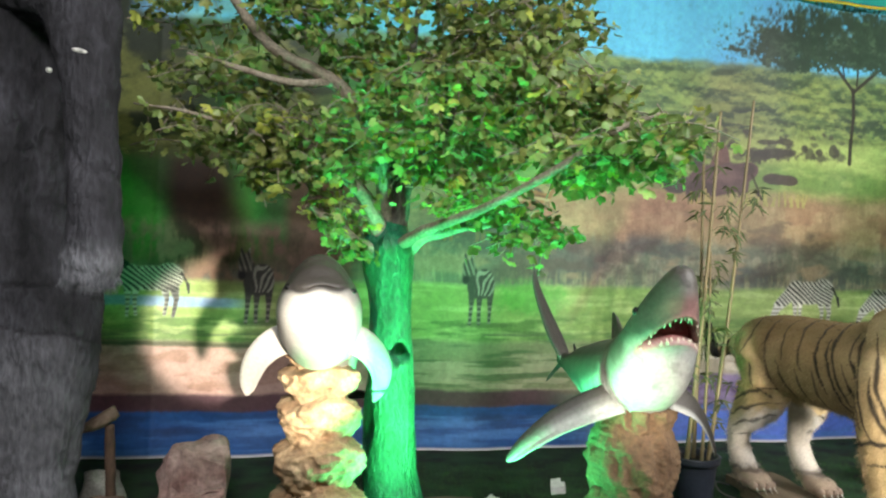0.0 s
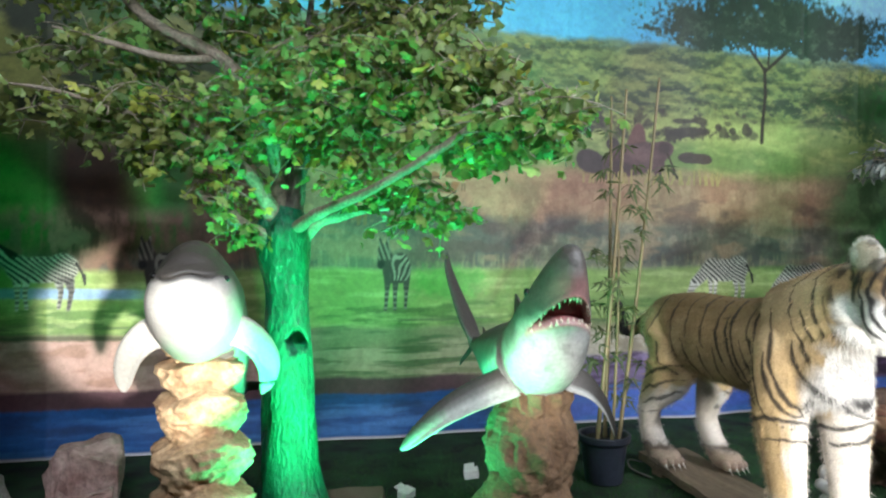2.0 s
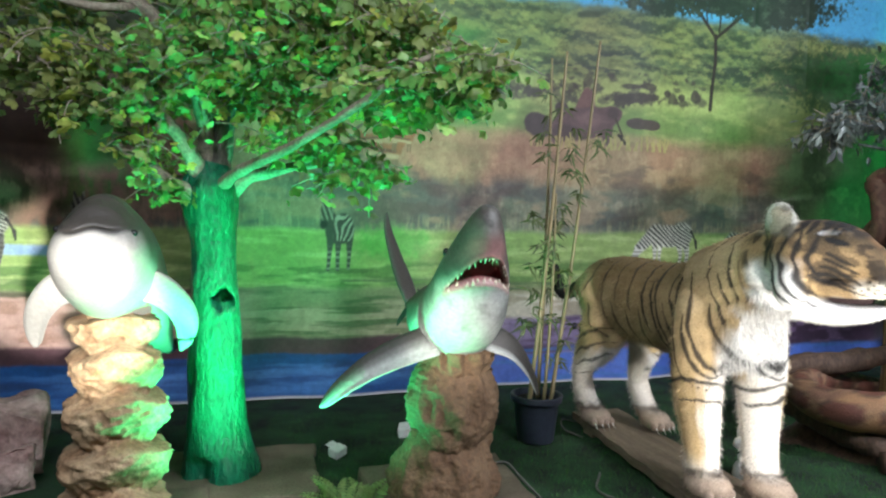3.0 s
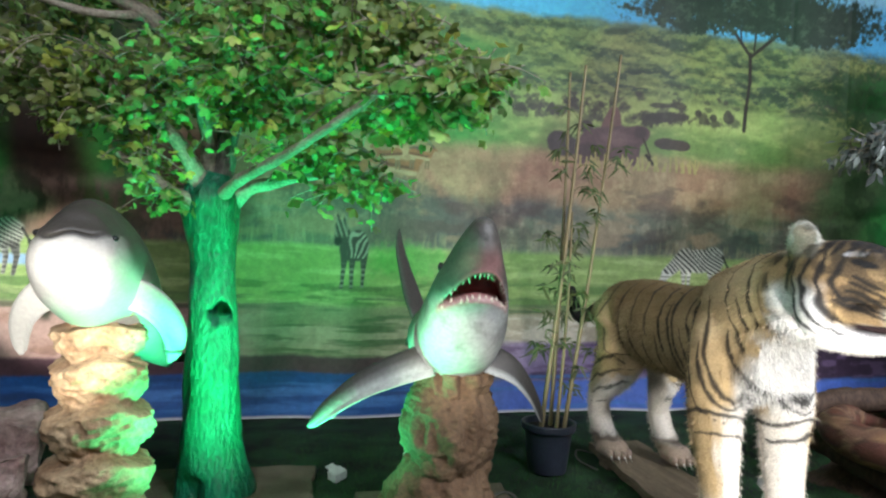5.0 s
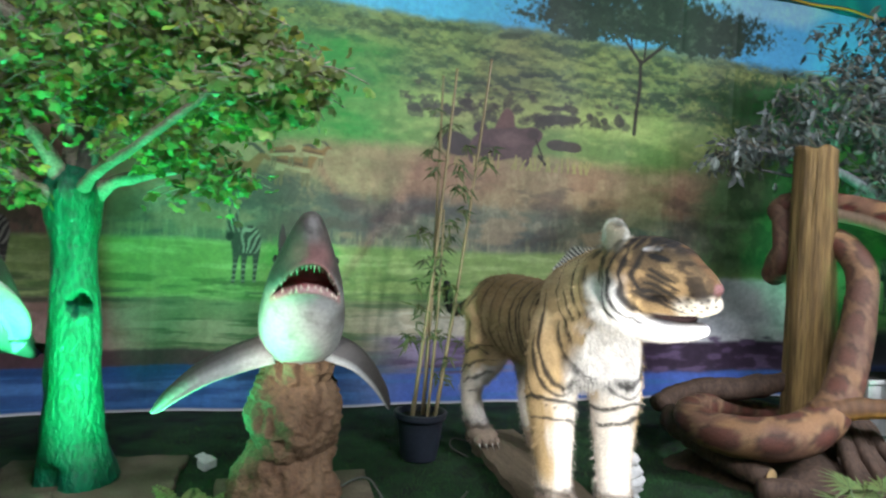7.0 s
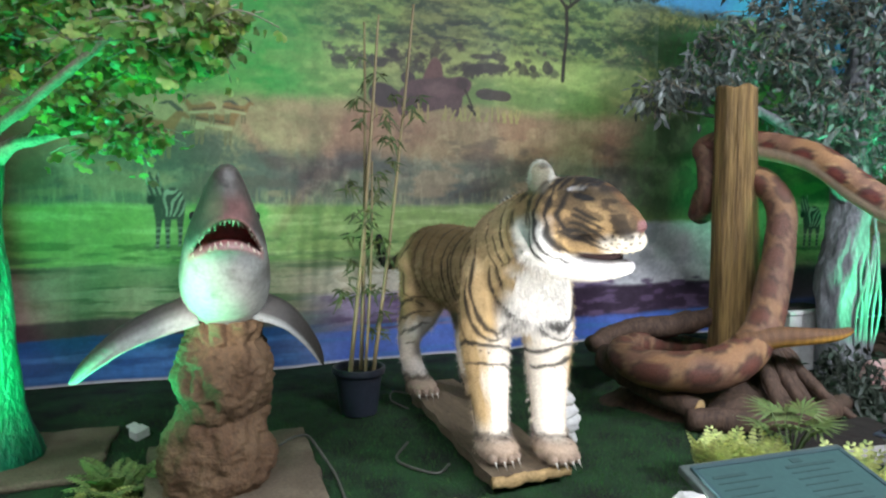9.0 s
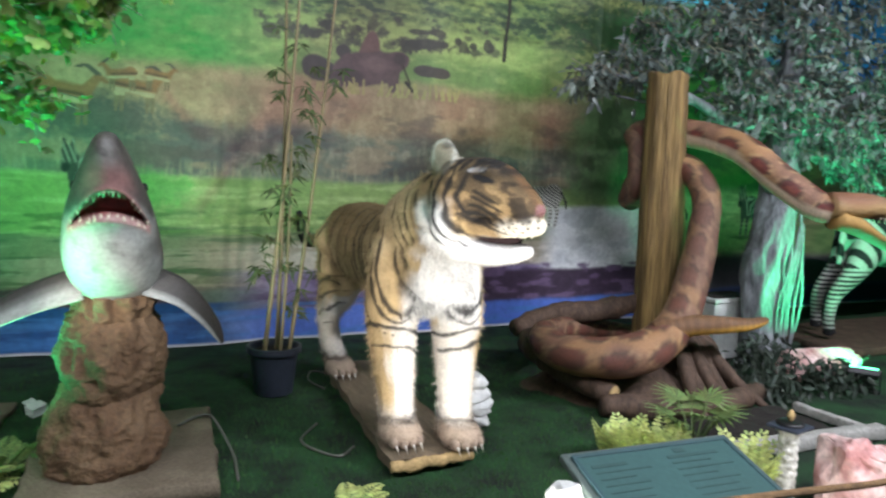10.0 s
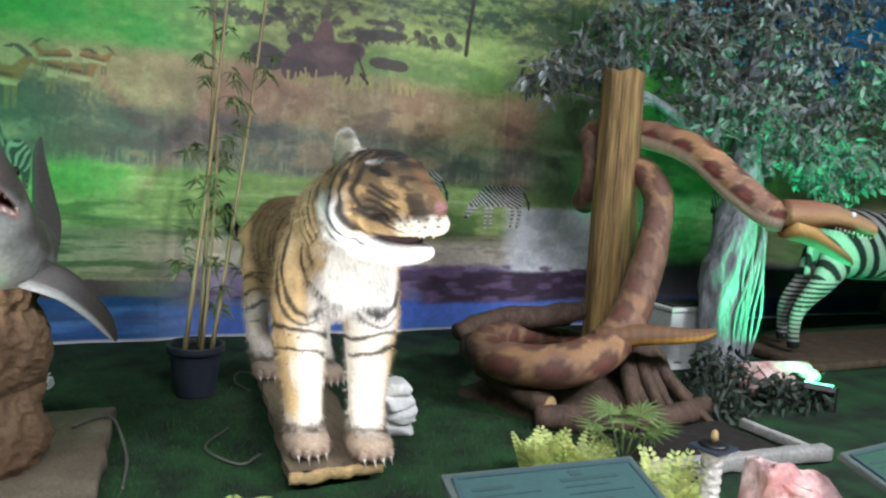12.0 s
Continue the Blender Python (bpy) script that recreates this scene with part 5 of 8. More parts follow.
    tv, tf = tube([hp(0.02, 0, -0.110) + (0.066, 0.045), hp(0.11, 0, -0.116) + (0.060, 0.044), hp(0.17, 0, -0.124) + (0.050, 0.038), hp(0.215, 0, -0.130) + (0.036, 0.024), hp(0.235, 0, -0.134) + (0.016, 0.012)])
    s.add(tv, tf, rgb(0.16, 0.08, 0.09))
    s.add(*ball(hp(0.19, 0, -0.163), (0.045, 0.045, 0.010), 10, 6), rgb(0.45, 0.25, 0.25))
    for px, py in ((2.44, 2.44), (2.67, 2.34), (2.49, 3.47), (2.78, 3.32)):
        for k in (-1.5, -0.5, 0.5, 1.5):
            tx = px + k * 0.036
            s.add(*ball((tx, py - 0.088 + 0.012 * abs(k), 0.108), (0.021, 0.032, 0.026), 10, 7), rgb(0.62, 0.54, 0.47))
            s.add(*cone((tx, py - 0.108 + 0.012 * abs(k), 0.11), (tx, py - 0.145 + 0.012 * abs(k), 0.076), 0.0065, 5), rgb(0.86, 0.84, 0.78))
    base = (2.55, 2.8, 0.074)
    return put("tiger_statue", s.mesh("tiger_statue", base), M_FUR, base, label="orange striped furry tiger statue standing on a plank", category="statue")


build_tiger()


def snake_paint(v, along, a, belly_lo, back, calm, radius):
    """Tan skin with staggered red-brown saddles in dark rims and pale halos, fine scales, cream belly."""
    brown, tan, red, rim, cream, halo = (np.array(rgb(*k)) for k in ((0.53, 0.39, 0.31), (0.67, 0.50, 0.34), (0.40, 0.18, 0.15), (0.22, 0.15, 0.12), (0.86, 0.77, 0.66), (0.82, 0.69, 0.50)))
    c = tan + (brown - tan) * step(-0.4, 0.5, noise3(v, 7) + 0.7 * calm)[:, None]
    near = np.full(len(v), 9.0)
    for k in range(4):
        da = (a - k * math.pi / 2 + math.pi) % (2 * math.pi) - math.pi
        dl = ((along + 0.5 * (k % 2) * 0.21) % 0.21) - 0.105
        near = np.minimum(near, np.hypot(dl / 0.080, da * radius / 0.058) / (0.74 + 0.26 * np.clip(2 * calm, 0, 1)) + 0.12 * noise3(v, 14))
    ring = step(1.32, 1.18, near)
    c = c + (halo - c) * (ring * (0.38 - 0.25 * calm))[:, None]
    c = c + (rim - c) * (step(1.14, 1.04, near) * 0.85)[:, None]
    core = red * (1 + 0.30 * noise3(v, 26))[:, None]
    core = core + (brown * 0.8 - core) * (0.75 * calm)[:, None]
    c = c + (core - c) * step(0.94, 0.82, near)[:, None]
    c = c + (np.array(rgb(0.60, 0.34, 0.26)) - c) * (step(0.5, 0.15, near) * 0.5 * (1 - calm))[:, None]
    scales = np.sin(along * 520) * np.sin(a * 26)
    c = c * (0.92 + 0.12 * scales + 0.10 * noise3(v, 30))[:, None]
    c = c + (cream * (0.94 + 0.08 * np.sin(along * 330))[:, None] - c) * step(belly_lo, belly_lo - 0.12, back)[:, None]
    dull = np.array(rgb(0.42, 0.32, 0.27))
    return c + (dull - c) * (0.55 * calm)[:, None]


def build_python():
    s = Soup()
    r0 = 0.115
    pts = [(4.75, 3.05, 0.16, 0.05), (4.45, 3.42, 0.20, 0.065), (4.0, 3.38, 0.27, 0.075), (3.60, 3.12, 0.30, 0.090), (3.56, 2.82, 0.28, 0.104), (3.80, 2.62, 0.30, 0.118), (4.10, 2.64, 0.41, 0.106), (4.32, 2.74, 0.66, 0.096), (4.46, 2.82, 0.95, 0.088), (4.52, 2.90, 1.18, 0.084),
           (4.50, 3.10, 1.32, 0.09), (4.46, 3.38, 1.22, 0.09), (4.42, 3.42, 1.10, 0.08), (4.365, 3.30, 1.23, 0.078), (4.375, 3.32, 1.42, 0.08), (4.40, 3.34, 1.52, 0.09), (4.54, 3.08, 1.52, 0.088), (4.63, 2.76, 1.43, 0.088), (4.71, 2.54, 1.26, 0.088), (4.79, 2.37, 1.13, 0.084), (4.84, 2.29, 1.10, 0.076)]
    path = catmull([(*p, p[3] * 0.97) for p in pts], 260)
    v, f, u, a = loft(path, 28)
    cen = np.repeat(path[:, :3], 28, 0)
    off = (v - cen) / np.maximum(np.linalg.norm(v - cen, axis=1), 1e-6)[:, None]
    rise = np.abs(np.gradient(path[:, 2])) / np.linalg.norm(np.gradient(path[:, :3], axis=0), axis=1)
    rise = np.repeat(step(0.5, 0.95, rise), 28)
    back = off[:, 2] * (1 - rise) + rise * (0.1 - 0.5 * off[:, 1])
    run = np.concatenate([[0], np.cumsum(np.linalg.norm(np.diff(path[:, :3], axis=0), axis=1))])
    neck = step(0.74, 0.80, u)
    v = v + off * (0.006 * noise3(v, 12) * (1 - neck))[:, None]
    s.add(v, f, snake_paint(v, np.repeat(run, 28), a, -0.12 - 2 * (1 - neck), back, np.clip(1 - 1.1 * neck, 0, 1) * (0.42 + 0.42 * rise), np.repeat(path[:, 3], 28)))
    # head: upper and lower jaw, open
    hd = np.array([0.97, -0.06, -0.02])
    up = catmull([(4.80, 2.29, 1.13, 0.078, 0.068), (4.90, 2.25, 1.13, 0.098, 0.072), (5.02, 2.22, 1.13, 0.095, 0.066), (5.18, 2.20, 1.105, 0.074, 0.056), (5.31, 2.185, 1.075, 0.058, 0.046), (5.365, 2.18, 1.065, 0.026, 0.024)], 36)
    v, f, u, a = loft(up, 24)
    yellow, brown, red = np.array(rgb(0.66, 0.53, 0.36)), np.array(rgb(0.50, 0.40, 0.29)), np.array(rgb(0.50, 0.22, 0.18))
    c = yellow + (brown - yellow) * step(-0.1, 0.6, np.sin(a))[:, None]
    c = c + (red - c) * (step(0.55, 0.2, u) * step(0.0, 0.5, np.sin(a) + 0.4 * noise3(v, 18)) * 0.35)[:, None]
    c = c + (np.array(rgb(0.28, 0.12, 0.10)) - c) * (step(-0.6, -0.8, np.sin(a)) * step(0.3, 0.4, u))[:, None]
    s.add(v, f, c)
    lo = catmull([(4.82, 2.27, 1.06, 0.078, 0.060), (4.93, 2.24, 1.03, 0.084, 0.050), (5.05, 2.215, 0.975, 0.066, 0.036), (5.17, 2.20, 0.920, 0.048, 0.026), (5.235, 2.195, 0.885, 0.020, 0.014)], 30)
    v, f, u, a = loft(lo, 20)
    jaw = np.array(rgb(0.64, 0.50, 0.28))
    c = jaw + (np.array(rgb(0.26, 0.12, 0.11)) - jaw) * (step(0.35, 0.7, np.sin(a)) * step(0.2, 0.4, u))[:, None]
    c = c + (np.array(rgb(0.42, 0.31, 0.20)) - c) * (0.7 * step(0.35, 0.8, u))[:, None]
    s.add(v, f, c)
    for sx in (-1, 1):
        s.add(*ball((5.12, 2.205 + sx * 0.072, 1.145), (0.016, 0.012, 0.016), 10, 7), rgb(0.82, 0.82, 0.78))
        for k in range(9):
            t = k / 8
            s.add(*cone((5.02 + 0.3 * t, 2.213 - 0.02 * t + sx * (0.066 - 0.03 * t), 1.075 - 0.04 * t), (5.02 + 0.3 * t, 2.213 - 0.02 * t + sx * (0.06 - 0.03 * t), 1.054 - 0.04 * t), 0.005, 5), rgb(0.86, 0.82, 0.72))
    # the tail end that sticks out over the roots
    tail = catmull([(3.98, 2.64, 0.40, 0.07, 0.07), (4.15, 2.58, 0.45, 0.066, 0.06), (4.35, 2.50, 0.46, 0.052, 0.046), (4.48, 2.46, 0.465, 0.042, 0.034), (4.58, 2.455, 0.48, 0.026, 0.022), (4.61, 2.455, 0.485, 0.010, 0.010)], 60)
    v, f, u, a = loft(tail, 20)
    cc = np.array(rgb(0.44, 0.32, 0.22)) + (np.array(rgb(0.80, 0.60, 0.26)) - np.array(rgb(0.44, 0.32, 0.22))) * step(0.4, -0.2, np.sin(a) + 0.5 * step(0.6, 0.2, u))[:, None]
    s.add(v, f, cc * (0.85 + 0.3 * step(0, 0.4, np.sin(u * 120 + 3 * np.abs(np.cos(a)))))[:, None])
    base = (4.2, 2.9, 0.14)
    return put("python_statue", s.mesh("python_statue", base), M_SNAKE, base, label="brown blotched python statue coiled round a wooden post", category="statue")


build_python()


def build_zebra():
    def tube(pts, n=16):
        v, f, _, _ = loft(catmull(pts, 6 * len(pts)), n)
        return v, f
    shapes = [
        tube([(6.66, 3.42, 0.82, 0.10, 0.12), (6.80, 3.42, 0.86, 0.23, 0.25), (7.05, 3.44, 0.88, 0.26, 0.28), (7.6, 3.46, 0.86, 0.26, 0.28), (8.6, 3.48, 0.90, 0.24, 0.27), (8.85, 3.48, 0.95, 0.12, 0.14)], 20),
        tube([(6.84, 3.36, 0.82, 0.13, 0.19), (6.62, 3.32, 0.60, 0.085, 0.10), (6.38, 3.31, 0.40, 0.05, 0.06), (6.34, 3.31, 0.22, 0.04, 0.045), (6.36, 3.31, 0.10, 0.045, 0.05)]),
        tube([(6.90, 3.55, 0.82, 0.13, 0.19), (6.76, 3.56, 0.60, 0.085, 0.10), (6.56, 3.57, 0.40, 0.05, 0.06), (6.54, 3.57, 0.22, 0.04, 0.045), (6.56, 3.57, 0.10, 0.045, 0.05)]),
        tube([(8.62, 3.38, 0.80, 0.12, 0.15), (8.65, 3.36, 0.50, 0.07, 0.08), (8.65, 3.36, 0.10, 0.045, 0.05)]),
        tube([(8.62, 3.58, 0.80, 0.12, 0.15), (8.60, 3.58, 0.50, 0.07, 0.08), (8.60, 3.58, 0.10, 0.045, 0.05)]),
        tube([(8.35, 3.48, 1.0, 0.15, 0.2), (8.65, 3.46, 1.28, 0.10, 0.14), (8.9, 3.44, 1.5, 0.09, 0.11)]),
        tube([(8.8, 3.44, 1.52, 0.09, 0.10), (9.05, 3.40, 1.42, 0.07, 0.08), (9.25, 3.38, 1.28, 0.05, 0.06)]),
        tube([(6.68, 3.42, 0.96, 0.03, 0.03), (6.62, 3.46, 0.86, 0.025, 0.025), (6.62, 3.46, 0.62, 0.03, 0.03)], 10),
    ]
    v, f, nr = fused(shapes, 0.011, 4)
    x, y, z = v.T
    white, black = np.array(rgb(0.62, 0.62, 0.59)), np.array(rgb(0.08, 0.08, 0.08))
    leg = z < 0.62
    w = np.where(leg, z * 185, (x + 0.75 * (z - 0.7) * np.sign(7.2 - x)) * 40 + 0.9 * noise3(v, 3))
    c = white + (black - white) * step(-0.05, 0.2, np.sin(w))[:, None]
    c = np.where((z < 0.13)[:, None], black, c)
    s = Soup().add(v, f, c)
    base = (7.1, 3.45, 0.05)
    return put("zebra_statue", s.mesh("zebra_statue", base), M_FUR, base, label="black and white striped zebra statue on a low base", category="statue")


build_zebra()


def build_ape():
    def tube(pts, n=18):
        v, f, _, _ = loft(catmull(pts, 6 * len(pts)), n, up=(0, 1, 0))
        return v, f
    shapes = [
        tube([(-1.52, 3.40, 0.80, 0.34, 0.26), (-1.50, 3.40, 1.20, 0.46, 0.30), (-1.48, 3.38, 1.65, 0.50, 0.30), (-1.46, 3.34, 2.05, 0.52, 0.28), (-1.46, 3.25, 2.40, 0.42, 0.24), (-1.46, 2.92, 2.55, 0.16, 0.16)], 20),
        ball((-1.46, 2.82, 2.70), (0.20, 0.22, 0.24), 16, 12),
        # hanging arm and wrist
        tube([(-1.10, 3.15, 2.42, 0.19, 0.19), (-0.90, 2.98, 2.27, 0.155, 0.15), (-0.835, 2.90, 2.02, 0.112, 0.11), (-0.81, 2.89, 1.72, 0.095, 0.095), (-0.79, 2.88, 1.45, 0.098, 0.098), (-0.795, 2.88, 1.25, 0.108, 0.10), (-0.805, 2.88, 1.16, 0.085, 0.08)]),
        # legs
        tube([(-1.30, 3.38, 1.50, 0.24, 0.24), (-1.20, 3.38, 1.16, 0.30, 0.24), (-1.16, 3.36, 0.88, 0.28, 0.23), (-1.14, 3.34, 0.60, 0.225, 0.20), (-1.14, 3.32, 0.32, 0.185, 0.18), (-1.12, 3.32, 0.06, 0.18, 0.18)]),
        tube([(-1.78, 3.08, 1.25, 0.24, 0.22), (-1.86, 3.10, 0.88, 0.22, 0.22), (-1.86, 3.10, 0.40, 0.15, 0.15), (-1.86, 3.10, 0.06, 0.14, 0.14)]),
        tube([(-1.80, 2.95, 2.35, 0.17, 0.17), (-2.02, 2.92, 2.1, 0.13, 0.13), (-2.08, 2.88, 1.6, 0.10, 0.10), (-2.06, 2.86, 1.2, 0.10, 0.10)]),
        ball((-1.07, 3.2, 0.045), (0.15, 0.24, 0.05), 14, 8), ball((-1.86, 3.0, 0.045), (0.15, 0.24, 0.05), 14, 8),
    ]
    v, f, nr = fused(shapes, 0.014, 6)
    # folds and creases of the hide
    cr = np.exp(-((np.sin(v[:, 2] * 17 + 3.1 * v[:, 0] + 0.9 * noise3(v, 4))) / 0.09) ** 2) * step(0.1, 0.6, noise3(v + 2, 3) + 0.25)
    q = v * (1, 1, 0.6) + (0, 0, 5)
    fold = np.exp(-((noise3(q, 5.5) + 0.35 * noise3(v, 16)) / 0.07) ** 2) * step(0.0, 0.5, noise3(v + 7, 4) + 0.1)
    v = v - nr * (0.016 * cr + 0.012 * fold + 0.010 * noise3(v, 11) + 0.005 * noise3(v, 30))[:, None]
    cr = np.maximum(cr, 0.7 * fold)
    base_c, pale = np.array(rgb(0.21, 0.21, 0.225)), np.array(rgb(0.43, 0.435, 0.45))
    c = base_c * (1 + 0.45 * noise3(v, 8) + 0.30 * noise3(v * (1, 1, 0.4), 34))[:, None].clip(0.3, 3)
    wrist = step(1.36, 1.24, v[:, 2]) * (v[:, 0] > -0.97) * (v[:, 2] > 1.05)
    wrist = wrist * (v[:, 1] < 3.0)
    c = c + (pale - c) * np.clip(wrist + 0.5 * step(1.05, 0.7, v[:, 2] + 0.1 * noise3(v, 5)), 0, 1)[:, None]
    # crease shade put into the hide colour
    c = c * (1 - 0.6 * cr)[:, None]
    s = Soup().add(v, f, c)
    rng = np.random.RandomState(4)
    hairs(s, v, nr, c, 16000, 0.02, 0.0014, (0, 0, -0.9), rng)
    tip = np.where((wrist > 0.4) & (v[:, 2] < 1.20))[0]
    hairs(s, v[tip], nr[tip], c[tip] * 1.15, 700, 0.035, 0.0016, (0, 0, -1.6), rng)
    # torn seam at the elbow with pale stuffing
    sv, sf = ball((-0.835, 2.79, 2.035), (0.030, 0.012, 0.010), 12, 8, (0, 8, 0))
    s.add(sv, sf, rgb(0.86, 0.86, 0.82))
    sv, sf = ball((-0.945, 2.81, 1.96), (0.012, 0.01, 0.010), 10, 6)
    s.add(sv, sf, rgb(0.80, 0.80, 0.76))
    base = (-1.45, 3.05, 0)
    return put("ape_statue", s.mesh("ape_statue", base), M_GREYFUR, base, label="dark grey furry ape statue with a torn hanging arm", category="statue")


build_ape()


# ---------------------------------------------------------------- rock columns and plinths
def rock_column(name, label, path, lumps, seed, mat, ridge, deep=0.22):
    """A rough stacked column: path rows (x, y, z, radius)."""
    n, m = 230, 96
    p = catmull(path, n)
    ang = np.arange(m) * 2 * math.pi / m
    z = np.repeat(p[:, 2], m)
    a = np.tile(ang, n)
    t = np.repeat(np.linspace(0, 1, n), m)
    r = np.repeat(p[:, 3], m)
    q = np.c_[np.cos(a), np.sin(a), z * 7 + seed]
    ph = (t * lumps + 0.10 * np.sin(a * 2 + seed) + 0.06 * np.sin(a * 3 + 2 * seed)) % 1.0
    bulge = step(0.0, 0.62, ph) ** 0.7 * step(1.0, 0.80, ph) if deep > 0.3 else np.sin(math.pi * ph) ** 0.6
    r = r * (1.06 - deep + deep * bulge) * (1 + 0.06 * noise3(q, 1.3) + 0.03 * noise3(q, 2.9))
    rip = np.abs(noise3(np.c_[np.cos(a) * 3, np.sin(a) * 3, z * ridge], 2.2)) + 0.5 * np.abs(noise3(np.c_[np.cos(a) * 7, np.sin(a) * 7, z * ridge * 2], 2.1))
    ledge = noise3(np.c_[np.cos(a) * 2.2, np.sin(a) * 2.2, z * 58 + 6 * np.sin(a * 2)], 1.0)
    r = r - 0.017 * rip + 0.006 + (0.006 if deep > 0.3 else 0.002) * ledge + 0.005 * noise3(np.c_[np.cos(a) * 11, np.sin(a) * 11, z * 40], 1.6) + (0.0 if deep > 0.3 else 0.014) * noise3(np.c_[np.cos(a) * 5, np.sin(a) * 5, z * 9], 1.3)
    v = np.c_[np.repeat(p[:, 0], m) + r * np.cos(a), np.repeat(p[:, 1], m) + r * np.sin(a), z]
    f = [(i * m + j, i * m + (j + 1) % m, (i + 1) * m + (j + 1) % m, (i + 1) * m + j) for i in range(n - 1) for j in range(m)]
    f += [tuple(range(m - 1, -1, -1)), tuple((n - 1) * m + j for j in range(m))]
    base = (path[0][0], path[0][1], path[0][2])
    s = Soup().add(v, f)
    return put(name, s.mesh(name, base, paint=False), mat, base, label=label, category="rock")


def plinth(name, label, corners, thick, seed):
    """A worn flat slab from four corners."""
    rng = np.random.RandomState(seed)
    k = 14
    c = np.array(corners, float)
    rim = np.concatenate([c[i] + (c[(i + 1) % 4] - c[i]) * np.linspace(0, 1, k, endpoint=False)[:, None] for i in range(4)])
    rim = rim + rng.normal(0, 0.006, rim.shape)
    mid = c.mean(0)
    n = len(rim)
    rows = []
    for sc, z in ((1.0, 0.0), (1.004, thick * 0.5), (0.992, thick * 0.92), (0.965, thick), (0.6, thick + 0.004), (0.3, thick + 0.003)):
        rows.append(np.c_[mid + (rim - mid) * sc, np.full(n, z) + rng.normal(0, 0.0012, n)])
    v = np.concatenate(rows)
    f = [(i * n + j, i * n + (j + 1) % n, (i + 1) * n + (j + 1) % n, (i + 1) * n + j) for i in range(5) for j in range(n)]
    f += [tuple(range(n - 1, -1, -1)), tuple(5 * n + j for j in range(n))]
    base = (mid[0], mid[1], 0)
    s = Soup().add(v, f)
    return put(name, s.mesh(name, base, paint=False), M_SLAB, base, label=label, category="plinth", group="statue plinths")


plinth("plinth", "worn beige board plinth under the shark column", [(1.04, 2.36), (1.70, 2.34), (1.76, 3.18), (1.06, 3.16)], 0.07, 1)
plinth("plinth", "worn beige board plinth under the dolphin column", [(-0.26, 2.48), (0.42, 2.46), (0.40, 3.14), (-0.24, 3.12)], 0.06, 2)
plinth("plinth", "worn beige board plinth under the tree trunk", [(0.12, 3.02), (0.86, 3.00), (0.92, 3.66), (0.10, 3.68)], 0.03, 3)
rock_column("rock_column", "sandy stacked rock column carrying the dolphin", [(0.075, 2.78, 0.05, 0.19), (0.075, 2.78, 0.25, 0.185), (0.075, 2.78, 0.45, 0.175), (0.075, 2.78, 0.65, 0.160), (0.07, 2.78, 0.82, 0.15), (0.07, 2.78, 0.93, 0.12)], 5.6, 1.0, M_SAND, 14, 0.40)
rock_column("rock_column", "brown rough rock column carrying the shark", [(1.30, 2.66, 0.062, 0.225), (1.31, 2.66, 0.16, 0.215), (1.325, 2.66, 0.33, 0.185), (1.345, 2.66, 0.47, 0.185), (1.35, 2.66, 0.60, 0.165), (1.355, 2.66, 0.72, 0.145)], 2.3, 4.0, M_CLAY, 9)


# ---------------------------------------------------------------- trees
def trunk_mesh(name, path, mat, parent, seed, rough=0.12, n=70, m=40, hole=None, torn=False):
    p = catmull(path, n)
    v, f, u, a = loft(np.c_[p[:, :3], p[:, 3], p[:, 3]], m, up=(0, 1, 0))
    c = np.repeat(p[:, :3], m, 0)
    q = np.c_[np.cos(a) * 2, np.sin(a) * 2, v[:, 2] * 5 + seed]
    k = 1 + rough * 0.6 * noise3(q, 1.2) + rough * 0.35 * noise3(q * (3, 3, 1.4), 1.9)
    v = c + (v - c) * k[:, None]
    if torn:
        v = v + (v - c) * (step(0.25, 0.0, v[:, 2]) * 0.22)[:, None]
        tear = np.exp(-((a - 5.3) / 0.35) ** 2) * step(0.16, 0.10, v[:, 2])
        v = c + (v - c) * (1 - 0.45 * tear)[:, None]
    if hole is not None:
        d = np.hypot((v[:, 0] - hole[0]) / 0.050, (v[:, 2] - hole[1] + 0.25 * np.abs(v[:, 0] - hole[0] - 0.01)) / 0.034) + 0.35 * noise3(v, 34)
        inn = step(1.15, 0.8, d) * (v[:, 1] < c[:, 1])
        lip = np.exp(-((d - 1.35) / 0.25) ** 2) * (v[:, 1] < c[:, 1])
        v = v + np.outer(inn * 0.10 - lip * 0.008, (0, 1, 0))
    s = Soup().add(v, f)
    return put(name, s.mesh(name, parent.location, paint=False), mat, (0, 0, 0), parent)


def limb(name, path, mat, parent, seed):
    p = catmull(path, 8 * len(path))
    v, f, u, a = loft(np.c_[p[:, :3], p[:, 3], p[:, 3]], 12, up=(0.2, 1, 0.1))
    c = np.repeat(p[:, :3], 12, 0)
    v = c + (v - c) * (1 + 0.16 * noise3(v + seed, 22))[:, None]
    s = Soup().add(v, f)
    return put(name, s.mesh(name, parent.location, paint=False), mat, (0, 0, 0), parent)


def fan_leaf(size):
    """A lobed fan-shaped leaf with a cupped blade; stalk at the origin, along +y."""
    out = [(0, 0, 0)]
    for a, r in ((-74, 0.55), (-58, 0.90), (-40, 0.94), (-25, 0.70), (-10, 0.98), (10, 0.98), (25, 0.70), (40, 0.94), (58, 0.90), (74, 0.55)):
        t = radians(a)
        out.append((r * math.sin(t), r * math.cos(t), 0.22 * abs(math.sin(t)) + 0.05 * math.cos(t * 5)))
    v = np.array(out) * size
    return v, [(0, k + 1, k) for k in range(1, 10)]


